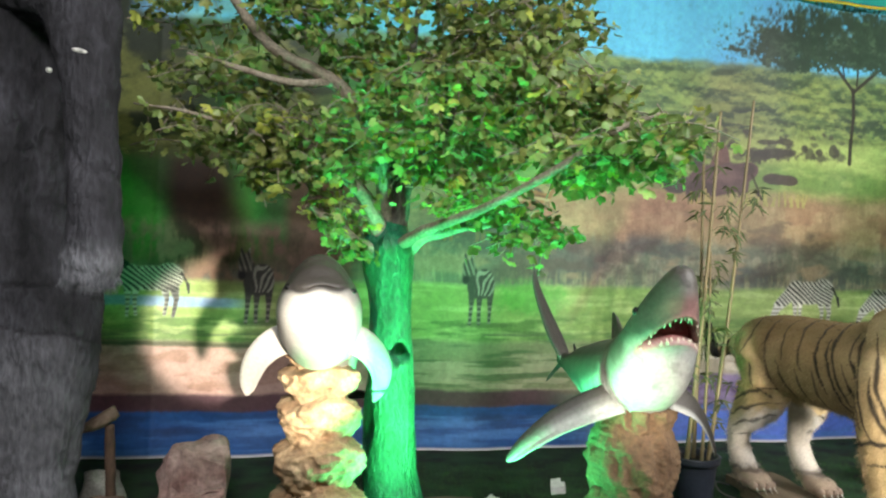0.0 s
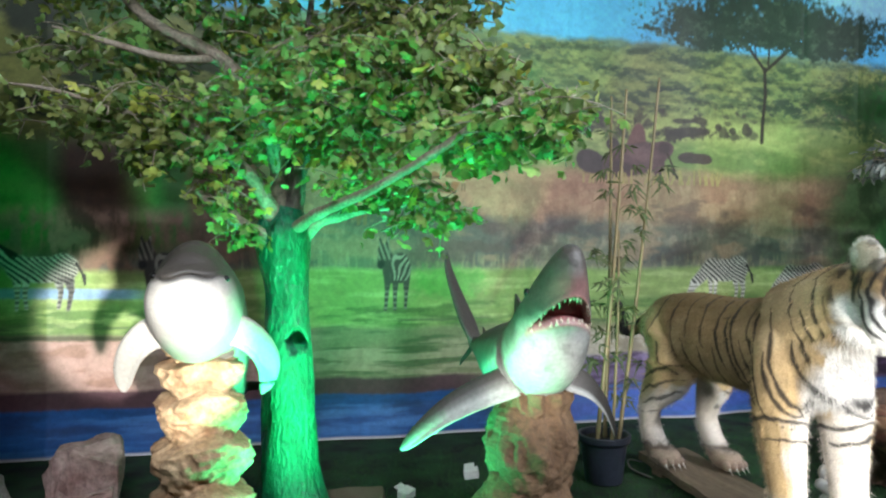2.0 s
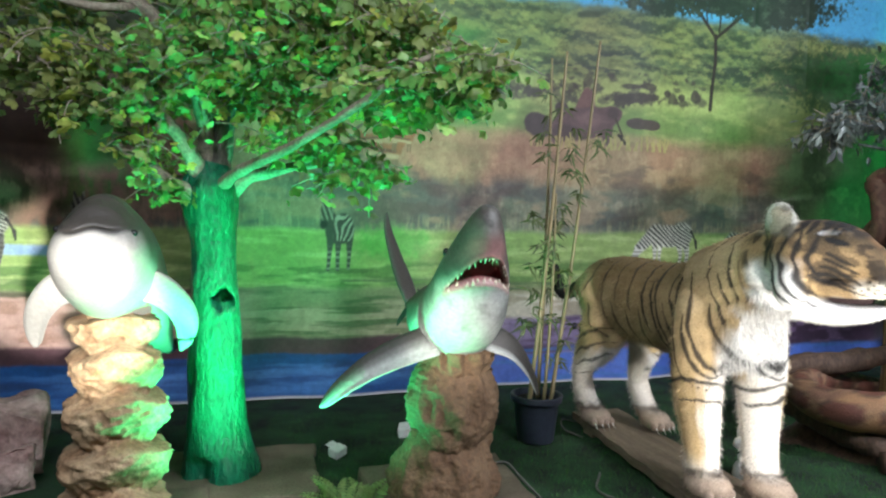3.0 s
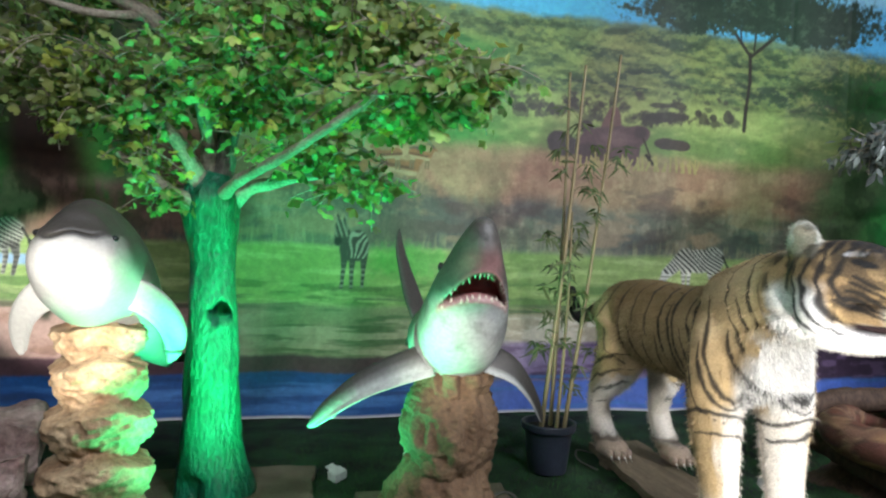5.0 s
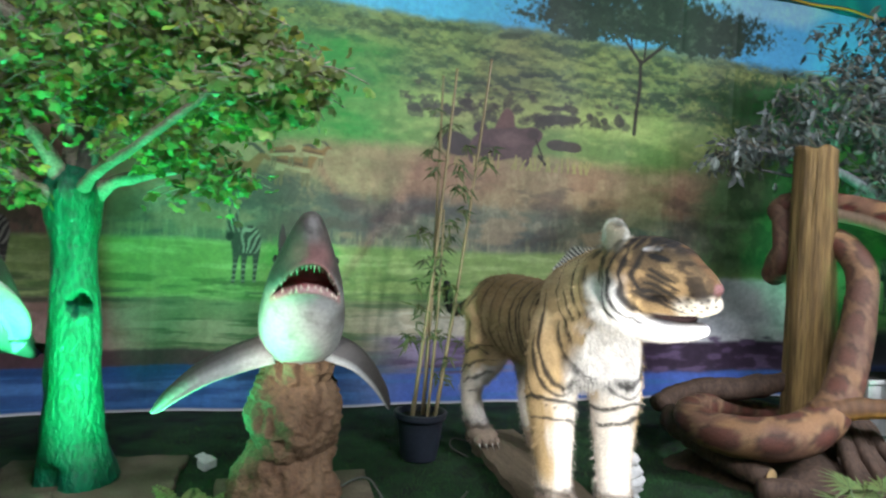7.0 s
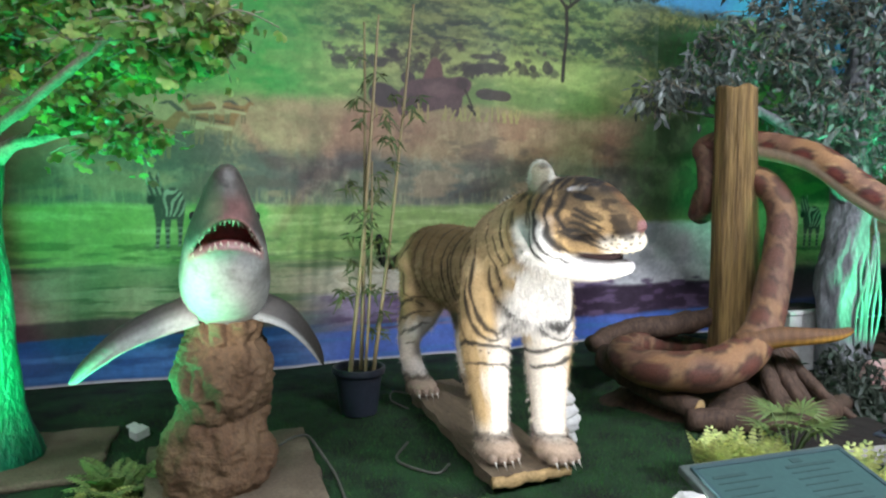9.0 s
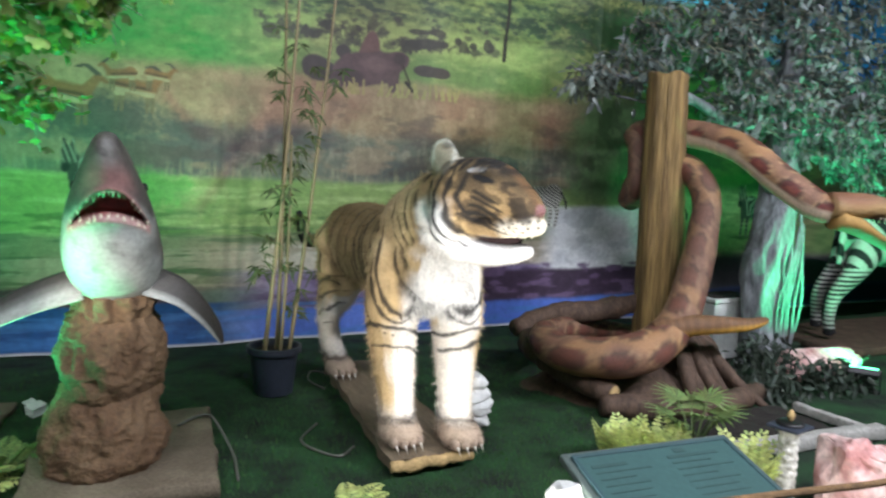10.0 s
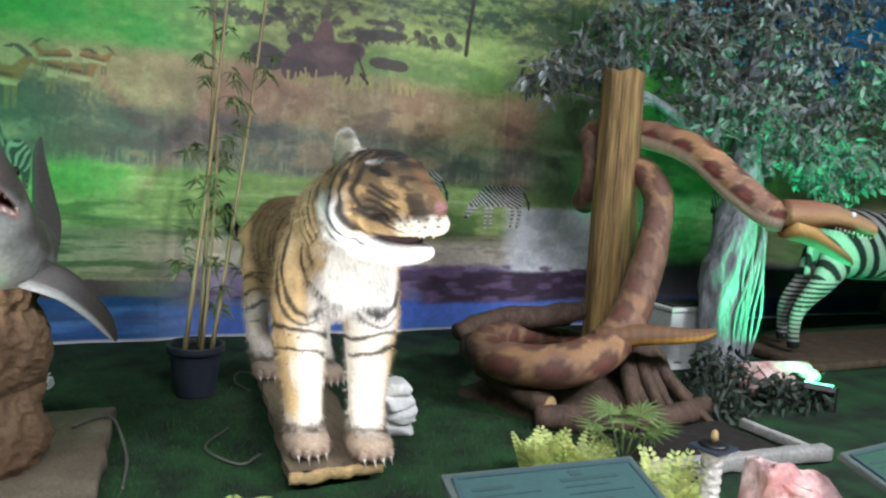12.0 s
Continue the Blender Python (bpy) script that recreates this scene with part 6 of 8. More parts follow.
def oval_leaf(size):
    v = np.array([(0, 0, 0), (0.17, 0.28, 0.05), (0.20, 0.55, 0.04), (0, 1.05, -0.10), (-0.20, 0.55, 0.04), (-0.17, 0.28, 0.05), (0, 0.45, -0.02)]) * size
    return v, [(0, 1, 6), (1, 2, 6), (2, 3, 6), (3, 4, 6), (4, 5, 6), (5, 0, 6)]


def turn_of(rng, droop=0.4):
    """A random leaf turn: blade facing outwards and hanging a little."""
    e = Euler((rng.uniform(-1.9, 0.6) - droop, rng.normal(0, 0.5), rng.uniform(0, 6.283)))
    return np.array(e.to_matrix())


def foliage(root, clouds, count, single, leaf, mat, mat1, yellow, rng, spray=7, sizes=(0.036, 0.062), front=1e9):
    """Leaves in sprays inside uneven clouds; some are single parts, the others joined."""
    total = sum(c[6] for c in clouds)
    base = np.array(root.location)
    joined, ylw, twigs, made = Soup(), Soup(), Soup(), 0
    meshes = []
    for k in range(5):
        v, f = leaf(sizes[0] + (sizes[1] - sizes[0]) * k / 4)
        v = v.copy()
        v[:, 2] += v[:, 0] * 0.15 * (k - 2)
        s = Soup().add(v, f)
        meshes.append((s.mesh("leaf", paint=False), v, f))
        meshes[-1][0].materials.append(mat1)
    for cx, cy, cz, rx, ry, rz, w in clouds:
        for _ in range(int(count * w / total / spray)):
            d = rng.normal(0, 1, 3)
            d /= np.linalg.norm(d)
            c = np.array([cx, cy, cz]) + d * rng.uniform(0.25, 1.0) ** 0.6 * np.array([rx, ry, rz])
            way = np.array([rng.normal(0, 0.6) + d[0] * 0.6, rng.normal(0, 0.6) + d[1] * 0.5 - 0.2, rng.normal(-0.1, 0.35)])
            way /= np.linalg.norm(way)
            ln = rng.uniform(0.10, 0.22)
            tp = np.array([c - way * ln * 0.4, c + way * ln * 0.3 + (0, 0, 0.01), c + way * ln * 0.9 - (0, 0, 0.02)])
            tv, tf, _, _ = loft(np.c_[catmull(tp, 6), np.full(6, 0.0026), np.full(6, 0.0026)], 4)
            twigs.add(tv - base, tf)
            yel = rng.rand() < yellow
            for k in range(spray):
                at = tp[0] + (tp[2] - tp[0]) * (k + 0.5) / spray + rng.normal(0, 0.024, 3)
                me, v, f = meshes[rng.randint(5)]
                r = turn_of(rng)
                if made < single and at[1] < front and rng.rand() < 0.35:
                    ob = put("leaf", me, None, parent=root)
                    ob.matrix_basis = Matrix.Translation(Vector(at - base)) @ Matrix(r.tolist()).to_4x4()
                    made += 1
                else:
                    (ylw if yel and rng.rand() < 0.8 else joined).add(v @ r.T + at - base, f)
    put("foliage", joined.mesh("foliage", paint=False, smooth=False), mat, parent=root, kind="stuff")
    if ylw.k:
        put("foliage", ylw.mesh("foliage", paint=False, smooth=False), M_LEAFY, parent=root, label="yellowing leaves", kind="stuff")
    put("twig_mass", twigs.mesh("twig_mass", paint=False), M_TWIG, parent=root, kind="stuff")


def build_vine_tree():
    rng = np.random.RandomState(21)
    root = thing("artificial_tree", (0.45, 3.33, 0.03), "artificial tree with green-lit bark colour and lobed green leaves", "tree")
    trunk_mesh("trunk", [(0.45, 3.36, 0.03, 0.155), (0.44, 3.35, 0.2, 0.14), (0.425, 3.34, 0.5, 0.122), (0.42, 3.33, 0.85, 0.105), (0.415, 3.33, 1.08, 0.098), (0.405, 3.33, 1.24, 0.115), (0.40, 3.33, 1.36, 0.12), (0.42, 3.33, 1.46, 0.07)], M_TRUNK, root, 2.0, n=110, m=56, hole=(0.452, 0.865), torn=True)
    limbs = [
        [(0.44, 3.28, 1.36, 0.036), (0.52, 3.06, 1.42, 0.023), (0.70, 2.72, 1.505, 0.018), (0.90, 2.46, 1.635, 0.015), (1.10, 2.32, 1.785, 0.012), (1.25, 2.27, 1.84, 0.006)],
        [(0.36, 3.30, 1.30, 0.045), (0.24, 3.26, 1.36, 0.034), (0.13, 3.22, 1.45, 0.026), (0.02, 3.20, 1.52, 0.012)],
        [(0.38, 3.31, 1.36, 0.05), (0.32, 3.26, 1.48, 0.04), (0.24, 3.22, 1.60, 0.03), (0.02, 3.18, 1.78, 0.022), (-0.2, 3.14, 1.86, 0.010)],
        [(0.39, 3.36, 1.40, 0.05), (0.37, 3.37, 1.64, 0.042), (0.29, 3.32, 1.93, 0.040), (0.11, 3.28, 2.11, 0.032), (-0.15, 3.26, 2.23, 0.026), (-0.28, 3.24, 2.36, 0.022), (-0.40, 3.22, 2.52, 0.014)],
        [(0.43, 3.35, 1.40, 0.05), (0.47, 3.33, 1.64, 0.036), (0.57, 3.28, 1.82, 0.03), (0.66, 3.22, 1.96, 0.024), (0.78, 3.2, 2.2, 0.014)],
        [(0.42, 3.36, 1.42, 0.05), (0.43, 3.45, 1.75, 0.038), (0.5, 3.55, 2.15, 0.028), (0.55, 3.6, 2.6, 0.014)],
        [(0.47, 3.34, 1.32, 0.045), (0.56, 3.30, 1.40, 0.03), (0.70, 3.26, 1.44, 0.024), (0.95, 3.2, 1.52, 0.01)],
        [(0.11, 3.28, 2.11, 0.022), (-0.08, 3.22, 2.08, 0.018), (-0.32, 3.18, 2.12, 0.012), (-0.52, 3.16, 2.16, 0.006)],
        [(0.02, 3.18, 1.78, 0.014), (-0.2, 3.16, 1.82, 0.012), (-0.5, 3.14, 1.9, 0.008), (-0.72, 3.12, 1.92, 0.004)],
        [(0.66, 3.22, 1.96, 0.016), (0.85, 3.0, 2.15, 0.012), (1.05, 2.8, 2.3, 0.006)],
        [(0.70, 3.26, 1.44, 0.014), (0.85, 3.12, 1.46, 0.012), (0.98, 3.02, 1.48, 0.008), (1.06, 3.0, 1.42, 0.004)],
    ]
    for k, p in enumerate(limbs):
        limb("branch", p, M_TWIG if k not in (4, 5) else M_BARK, root, k * 3.1)
    clouds = [
        (0.62, 3.10, 1.97, 0.52, 0.40, 0.30, 2.4), (0.94, 2.86, 2.02, 0.36, 0.30, 0.22, 1.6), (0.52, 3.25, 2.38, 0.72, 0.42, 0.26, 2.2),
        (0.92, 2.95, 2.38, 0.34, 0.36, 0.22, 1.2), (0.36, 3.30, 1.84, 0.30, 0.24, 0.20, 0.8),
        (-0.30, 3.24, 1.86, 0.42, 0.22, 0.13, 1.1), (-0.02, 3.22, 1.70, 0.26, 0.18, 0.13, 0.7), (-0.34, 3.40, 2.14, 0.34, 0.24, 0.12, 0.5), (-0.38, 3.45, 2.50, 0.52, 0.30, 0.20, 0.9), (0.0, 3.45, 2.72, 0.60, 0.35, 0.20, 0.9),
        (0.10, 3.20, 1.52, 0.13, 0.12, 0.09, 0.25), (0.18, 3.20, 1.40, 0.07, 0.10, 0.07, 0.12),
        (0.76, 3.02, 1.60, 0.22, 0.18, 0.12, 0.6), (0.98, 3.00, 1.43, 0.14, 0.13, 0.09, 0.28), (1.09, 2.62, 1.71, 0.22, 0.16, 0.11, 0.75), (1.19, 2.32, 1.73, 0.17, 0.17, 0.10, 0.6), (1.31, 2.27, 1.77, 0.10, 0.11, 0.06, 0.25), (1.11, 2.66, 1.94, 0.20, 0.18, 0.10, 0.55),
    ]
    foliage(root, clouds, 8200, 290, fan_leaf, M_LEAF, M_LEAF1, 0.12, rng, spray=8, sizes=(0.027, 0.047), front=2.9)


build_vine_tree()


def build_grey_tree():
    rng = np.random.RandomState(33)
    root = thing("artificial_tree", (5.36, 3.12, 0.0), "artificial tree with grey trunk and small grey-green leaves", "tree")
    trunk_mesh("trunk", [(5.38, 3.10, 0.0, 0.17), (5.36, 3.12, 0.2, 0.13), (5.35, 3.14, 0.5, 0.12), (5.42, 3.16, 0.8, 0.13), (5.50, 3.18, 1.1, 0.12), (5.52, 3.2, 1.5, 0.10), (5.55, 3.22, 1.9, 0.07), (5.6, 3.25, 2.4, 0.04)], M_GREYBARK, root, 5.0, rough=0.28)
    for k in range(7):
        t = k / 6
        x = 5.44 + 0.13 * t + rng.normal(0, 0.02)
        limb("aerial_root", [(x + 0.06, 3.06 + 0.02 * k % 0.05, 1.0 + rng.uniform(-0.1, 0.1), 0.010), (x + rng.normal(0, 0.02), 3.01, 0.72, 0.011), (x - 0.05 + rng.normal(0, 0.03), 2.99, 0.42, 0.010), (x - 0.08 + rng.normal(0, 0.03), 3.0, 0.02, 0.012)], M_GREYBARK, root, k)
    for k, p in enumerate([
        [(5.50, 3.18, 1.15, 0.06), (5.2, 3.2, 1.45, 0.045), (4.8, 3.3, 1.75, 0.03), (4.3, 3.38, 1.86, 0.016), (3.9, 3.4, 1.88, 0.006)],
        [(5.52, 3.2, 1.4, 0.06), (5.8, 3.2, 1.7, 0.045), (6.3, 3.2, 1.9, 0.03), (6.8, 3.2, 2.0, 0.012)],
        [(5.55, 3.22, 1.8, 0.05), (5.3, 3.3, 2.1, 0.035), (5.0, 3.35, 2.4, 0.016)],
        [(4.8, 3.3, 1.75, 0.02), (4.5, 3.35, 1.72, 0.014), (4.2, 3.36, 1.74, 0.006)],
    ]):
        limb("branch", p, M_GREYBARK, root, k)
    clouds = [
        (5.45, 3.25, 2.15, 0.75, 0.42, 0.42, 3.2), (6.25, 3.25, 2.05, 0.65, 0.42, 0.50, 2.8), (5.25, 3.15, 1.72, 0.42, 0.28, 0.18, 1.3), (5.85, 3.12, 1.58, 0.50, 0.28, 0.22, 1.6), (6.35, 3.12, 1.42, 0.36, 0.26, 0.16, 0.9),
        (4.75, 3.34, 2.18, 0.40, 0.32, 0.26, 1.1), (4.35, 3.40, 1.95, 0.28, 0.24, 0.14, 0.6), (3.98, 3.40, 1.86, 0.20, 0.18, 0.09, 0.45), (5.4, 3.4, 2.6, 0.8, 0.45, 0.25, 1.4), (6.2, 3.35, 2.62, 0.6, 0.4, 0.22, 0.9), (6.75, 3.2, 1.75, 0.25, 0.3, 0.4, 0.7),
    ]
    foliage(root, clouds, 9000, 290, oval_leaf, M_GLEAF, M_GLEAF1, 0.0, rng, spray=9, sizes=(0.050, 0.085), front=3.05)


build_grey_tree()


# ---------------------------------------------------------------- bamboo in its pot
def build_bamboo():
    rng = np.random.RandomState(8)
    root = thing("potted_bamboo", (2.13, 3.50, 0.0), "tall thin bamboo canes in a dark plastic pot", "plant")
    def ring(rows, m=36):
        v = np.array([(r * math.cos(k * 2 * math.pi / m), r * math.sin(k * 2 * math.pi / m), z) for r, z in rows for k in range(m)])
        f = [(i * m + j, i * m + (j + 1) % m, (i + 1) * m + (j + 1) % m, (i + 1) * m + j) for i in range(len(rows) - 1) for j in range(m)]
        return v, f
    pot = put("pot", Soup().add(*ring([(0.001, 0.0), (0.098, 0.0), (0.102, 0.01), (0.125, 0.215), (0.126, 0.222), (0.140, 0.224), (0.143, 0.232), (0.143, 0.258), (0.139, 0.262), (0.130, 0.262), (0.127, 0.25), (0.122, 0.20)])).mesh("pot", paint=False), M_POT, parent=root)
    put("rim", Soup().add(*ring([(0.141, 0.250), (0.146, 0.253), (0.146, 0.260), (0.140, 0.265), (0.134, 0.264)])).mesh("rim", paint=False), M_POT, parent=pot, label="rolled pot rim")
    v, f = ring([(0.0005, 0.232), (0.06, 0.235), (0.124, 0.228)])
    v[:, 2] += 0.006 * noise3(v, 60)
    put("soil", Soup().add(v, f).mesh("soil", paint=False), M_SOIL, parent=root)
    canes = [((-0.06, -0.03, 0.2), (0.10, -0.04, 2.15), 0.0155), ((0.02, 0.03, 0.2), (0.04, 0.02, 2.12), 0.0145), ((0.07, -0.03, 0.2), (0.29, -0.06, 2.22), 0.0145), ((0.02, -0.05, 0.2), (0.07, -0.02, 1.38), 0.012)]
    for a, b, r in canes:
        a, b = np.array(a), np.array(b)
        z = np.linspace(0, 1, 60)
        node = np.abs(((z * 9.3 + r * 100) % 1) - 0.5) * 2
        rr = 0.85 * r * (1 - 0.45 * z) * (1 + 0.16 * np.exp(-((1 - node) / 0.09) ** 2))
        bend = np.outer(np.sin(z * math.pi), (0.012, 0, 0))
        c = a + np.outer(z, b - a) + bend
        v, f, _, _ = loft(np.c_[c, rr, rr], 10, up=(0, 1, 0))
        cane = put("cane", Soup().add(v, f).mesh("cane", paint=False), M_BAMBOO, parent=root)
        # side shoots with narrow drooping leaves
        s = Soup()
        for k in range(13):
            t = rng.uniform(0.16, 0.72) if k < 11 else rng.uniform(0.7, 0.95)
            at = a + (b - a) * t
            th = rng.uniform(0, 6.28)
            tip = at + np.array([math.cos(th) * 0.09, math.sin(th) * 0.07, 0.05])
            v, f, _, _ = loft(np.c_[catmull([at, (at + tip) / 2 + (0, 0, 0.02), tip], 5), np.full(5, 0.0018), np.full(5, 0.0018)], 4)
            s.add(v, f)
            for _ in range(rng.randint(4, 8)):
                w = np.array([rng.normal(0, 1), rng.normal(0, 0.7), rng.uniform(-1.3, 0.2)])
                w /= np.linalg.norm(w)
                side = np.cross(w, (0.2, 1, 0.1))
                side /= np.linalg.norm(side)
                ln = rng.uniform(0.05, 0.10)
                p = tip + rng.normal(0, 0.012, 3)
                s.add([p, p + w * ln * 0.35 + side * 0.007, p + w * ln - (0, 0, 0.01), p + w * ln * 0.35 - side * 0.007], [(0, 1, 2), (0, 2, 3)])
        put("shoot_foliage", s.mesh("shoot_foliage", paint=False, smooth=False), M_BLEAF, parent=root, kind="stuff")


build_bamboo()


# ---------------------------------------------------------------- the tiger's board and stones
def build_board():
    root = thing("plank", (2.52, 2.95, 0.0), "weathered grey plank with a pale split front end", "board")
    s = Soup()
    rng = np.random.RandomState(2)
    n, m = 30, 8
    for k in range(1):
        ys, xs = np.linspace(2.27, 3.72, n), np.linspace(-0.5, 0.5, m)
        top, bot = [], []
        for y in ys:
            t = (y - 2.27) / 1.45
            cx, w = 2.515 + 0.12 * t, 0.36 - 0.05 * t
            for x in xs:
                jx = cx + x * w + 0.006 * math.sin(y * 23 + x)
                top.append((jx, y + 0.012 * math.sin(x * 9) * (1 - t), 0.074 + 0.002 * math.sin(x * 30)))
                bot.append((jx, y, 0.028))
        v = np.array(top + bot) - np.array(root.location)
        f = [(i * m + j, i * m + j + 1, (i + 1) * m + j + 1, (i + 1) * m + j) for i in range(n - 1) for j in range(m - 1)]
        o = n * m
        f += [(o + i * m + j, o + (i + 1) * m + j, o + (i + 1) * m + j + 1, o + i * m + j + 1) for i in range(n - 1) for j in range(m - 1)]
        f += [(i * m, (i + 1) * m, o + (i + 1) * m, o + i * m) for i in range(n - 1)] + [((i + 1) * m + m - 1, i * m + m - 1, o + i * m + m - 1, o + (i + 1) * m + m - 1) for i in range(n - 1)]
        f += [((n - 1) * m + j, (n - 1) * m + j + 1, o + (n - 1) * m + j + 1, o + (n - 1) * m + j) for j in range(m - 1)]
        s.add(v, f)
    put("board", s.mesh("board", paint=False, smooth=False), M_PLANK, parent=root)
    v, f, _, _ = loft(catmull([(2.335, 2.268, 0.05, 0.02, 0.024), (2.45, 2.262, 0.051, 0.014, 0.025), (2.58, 2.268, 0.052, 0.016, 0.024), (2.70, 2.272, 0.05, 0.016, 0.022)], 30), 10)
    v = v + 0.005 * noise3(v, 50)[:, None]
    put("front_edge", Soup().add(v - np.array(root.location), f).mesh("front_edge", paint=False), M_RAWWOOD, parent=root, label="pale split wooden edge")
    for x, y in ((2.40, 2.45), (2.64, 2.45), (2.50, 3.5), (2.74, 3.5)):
        bm = bmesh.new()
        box(bm, (x - 0.04 - 2.52, y - 0.05 - 2.95, 0.0), (x + 0.04 - 2.52, y + 0.05 - 2.95, 0.03), 0.004)
        part("block", bm, M_PLANK, root)


build_board()


def boulder(name, label, centre, radii, mat, seed, rough=0.2, category="rock", group=""):
    v, f = ball((0, 0, 0), (1, 1, 1), 40, 28)
    q = v + seed
    k = 1 + rough * noise3(q, 1.3) + rough * 0.45 * noise3(q, 3.1) + 0.05 * noise3(q, 8)
    # facets
    rng = np.random.RandomState(int(seed * 10))
    for _ in range(9):
        d = rng.normal(0, 1, 3)
        d /= np.linalg.norm(d)
        h = v @ d
        lim = rng.uniform(0.68, 0.9)
        k = np.where(h * k > lim, lim / np.maximum(h, 0.05), k)
    v = v * k[:, None] * np.array(radii)
    low = -radii[2] * 0.55
    v[:, 2] = np.maximum(v[:, 2], low)
    base = (centre[0], centre[1], centre[2])
    v[:, 2] -= low
    return put(name, Soup().add(v, f).mesh(name, paint=False), mat, base, label=label, category=category, group=group)


def crag(label, centre, size, mat, seed, name="rock", category="rock", corners=15, lean=(0.0, 0.0), slope=0.0):
    """An angular broken stone: the hull of scattered corners, its faces chipped and roughened."""
    rng = np.random.RandomState(seed)
    p = rng.uniform(-1, 1, (corners, 3))
    p /= (0.45 * np.abs(p).max(1) + 0.55 * np.linalg.norm(p, axis=1))[:, None]
    p = p * rng.uniform(0.82, 1.0, (corners, 1)) * np.array(size) * (0.5, 0.5, 0.5)
    p[:, 2] += size[2] / 2
    foot = rng.uniform(-1, 1, (8, 2)) * np.array(size[:2]) * 0.5
    p = np.vstack([p, np.c_[foot, np.zeros(8)]])
    p[:, :2] += np.outer(p[:, 2] / size[2], lean)
    p[:, 2] *= 1 - slope * np.clip(p[:, 0] / size[0] + 0.25, 0, 1)
    p[:, 2] = np.maximum(p[:, 2], 0)
    bm = bmesh.new()
    for q in p:
        bm.verts.new(q)
    r = bmesh.ops.convex_hull(bm, input=bm.verts)
    bmesh.ops.delete(bm, geom=list({g for g in r["geom_interior"] + r["geom_unused"] if isinstance(g, bmesh.types.BMVert)}), context="VERTS")
    bmesh.ops.bevel(bm, geom=list(bm.edges), offset=min(size) * 0.025, segments=1, affect="EDGES")
    bmesh.ops.triangulate(bm, faces=bm.faces)
    bmesh.ops.subdivide_edges(bm, edges=list(bm.edges), cuts=3, use_grid_fill=True)
    bm.normal_update()
    co = np.array([v.co for v in bm.verts]) + seed
    h = 0.030 * noise3(co, 9) + 0.016 * noise3(co, 24) + 0.008 * noise3(co, 60)
    for v, k in zip(bm.verts, h):
        v.co += v.normal * float(k) * min(1.0, max(size) * 1.6) * (v.co.z > 0.004)
        v.co.z = max(v.co.z, 0.0)
    me = bpy.data.meshes.new(name)
    bm.to_mesh(me)
    bm.free()
    return put(name, me, mat, centre, label=label, category=category)


crag("pink and white broken boulder on the turf", (-0.50, 3.44, 0.0), (0.42, 0.24, 0.24), M_DUSTY, 4)
crag("dusty pink boulder with a tall flat back", (-0.50, 3.74, 0.0), (0.40, 0.30, 0.37), M_DUSTY, 9, corners=12)
crag("low tan boulder beside the ape statue", (-0.92, 3.50, 0.0), (0.36, 0.24, 0.18), M_TAN, 12)
crag("pale flat stone behind the low boulder", (-0.96, 3.84, 0.0), (0.26, 0.20, 0.20), M_CONC, 15)
crag("pale pink boulder beside the information sign", (3.93, 1.38, 0.0), (0.52, 0.30, 0.33), M_PINK, 31, corners=30, lean=(-0.03, 0.0), slope=0.6)
crag("white jagged stone beside the information sign", (2.49, 1.34, 0.0), (0.13, 0.18, 0.40), M_WHITE, 27, corners=10)
boulder("rock", "dark brown rock standing behind the zebra", (9.25, 4.15, 0.0), (0.42, 0.28, 0.42), M_ROOT, 4.4, 0.2)
boulder("rock", "purplish stone with pale layers near the grey tree", (5.45, 2.75, 0.0), (0.30, 0.2, 0.14), M_PINK, 8.1, 0.2)
for k, (x, y, z, rx, rz) in enumerate(((2.93, 2.72, 0.0, 0.10, 0.062), (2.94, 2.71, 0.062, 0.095, 0.058), (2.92, 2.72, 0.122, 0.09, 0.055), (2.925, 2.73, 0.18, 0.075, 0.052))):
    boulder("stone", "white foam stone in a small stack behind the tiger", (x, y, z), (rx, 0.085, rz), M_WHITE, 9.3 + k, 0.12, group="stacked white stones")


def debris(at, size, turn, label):
    root = thing("carton", at, label, "box")
    bm = bmesh.new()
    box(bm, (-size[0] / 2, -size[1] / 2, 0), (size[0] / 2, size[1] / 2, size[2]), 0.004, pose(0, 0, 0, 8, -10, turn))
    for v in bm.verts:
        v.co.z += 0.008
    part("shell", bm, M_WHITE, root)
    bm = bmesh.new()
    box(bm, (-size[0] / 2 + 0.004, -size[1] / 2, size[2] + 0.001), (size[0] / 2 - 0.02, size[1] / 2 + 0.03, size[2] + 0.005), 0.001, pose(0, 0, 0, 14, -10, turn))
    for v in bm.verts:
        v.co.z += 0.008
    part("flap", bm, M_WHITE, root)


debris((1.02, 3.50, 0.0), (0.075, 0.06, 0.045), 35, "small crumpled white carton lying on the turf")
debris((1.44, 3.72, 0.0), (0.08, 0.06, 0.045), -20, "small open white carton lying on the turf")


def cable(name, label, pts, r=0.006):
    p = catmull(pts, 40)
    v, f, _, _ = loft(np.c_[p, np.full(40, r), np.full(40, r)], 8)
    base = np.array(pts[0])
    return put(name, Soup().add(v - base, f).mesh(name, paint=False), M_CABLE, tuple(base), label=label, category="cable")


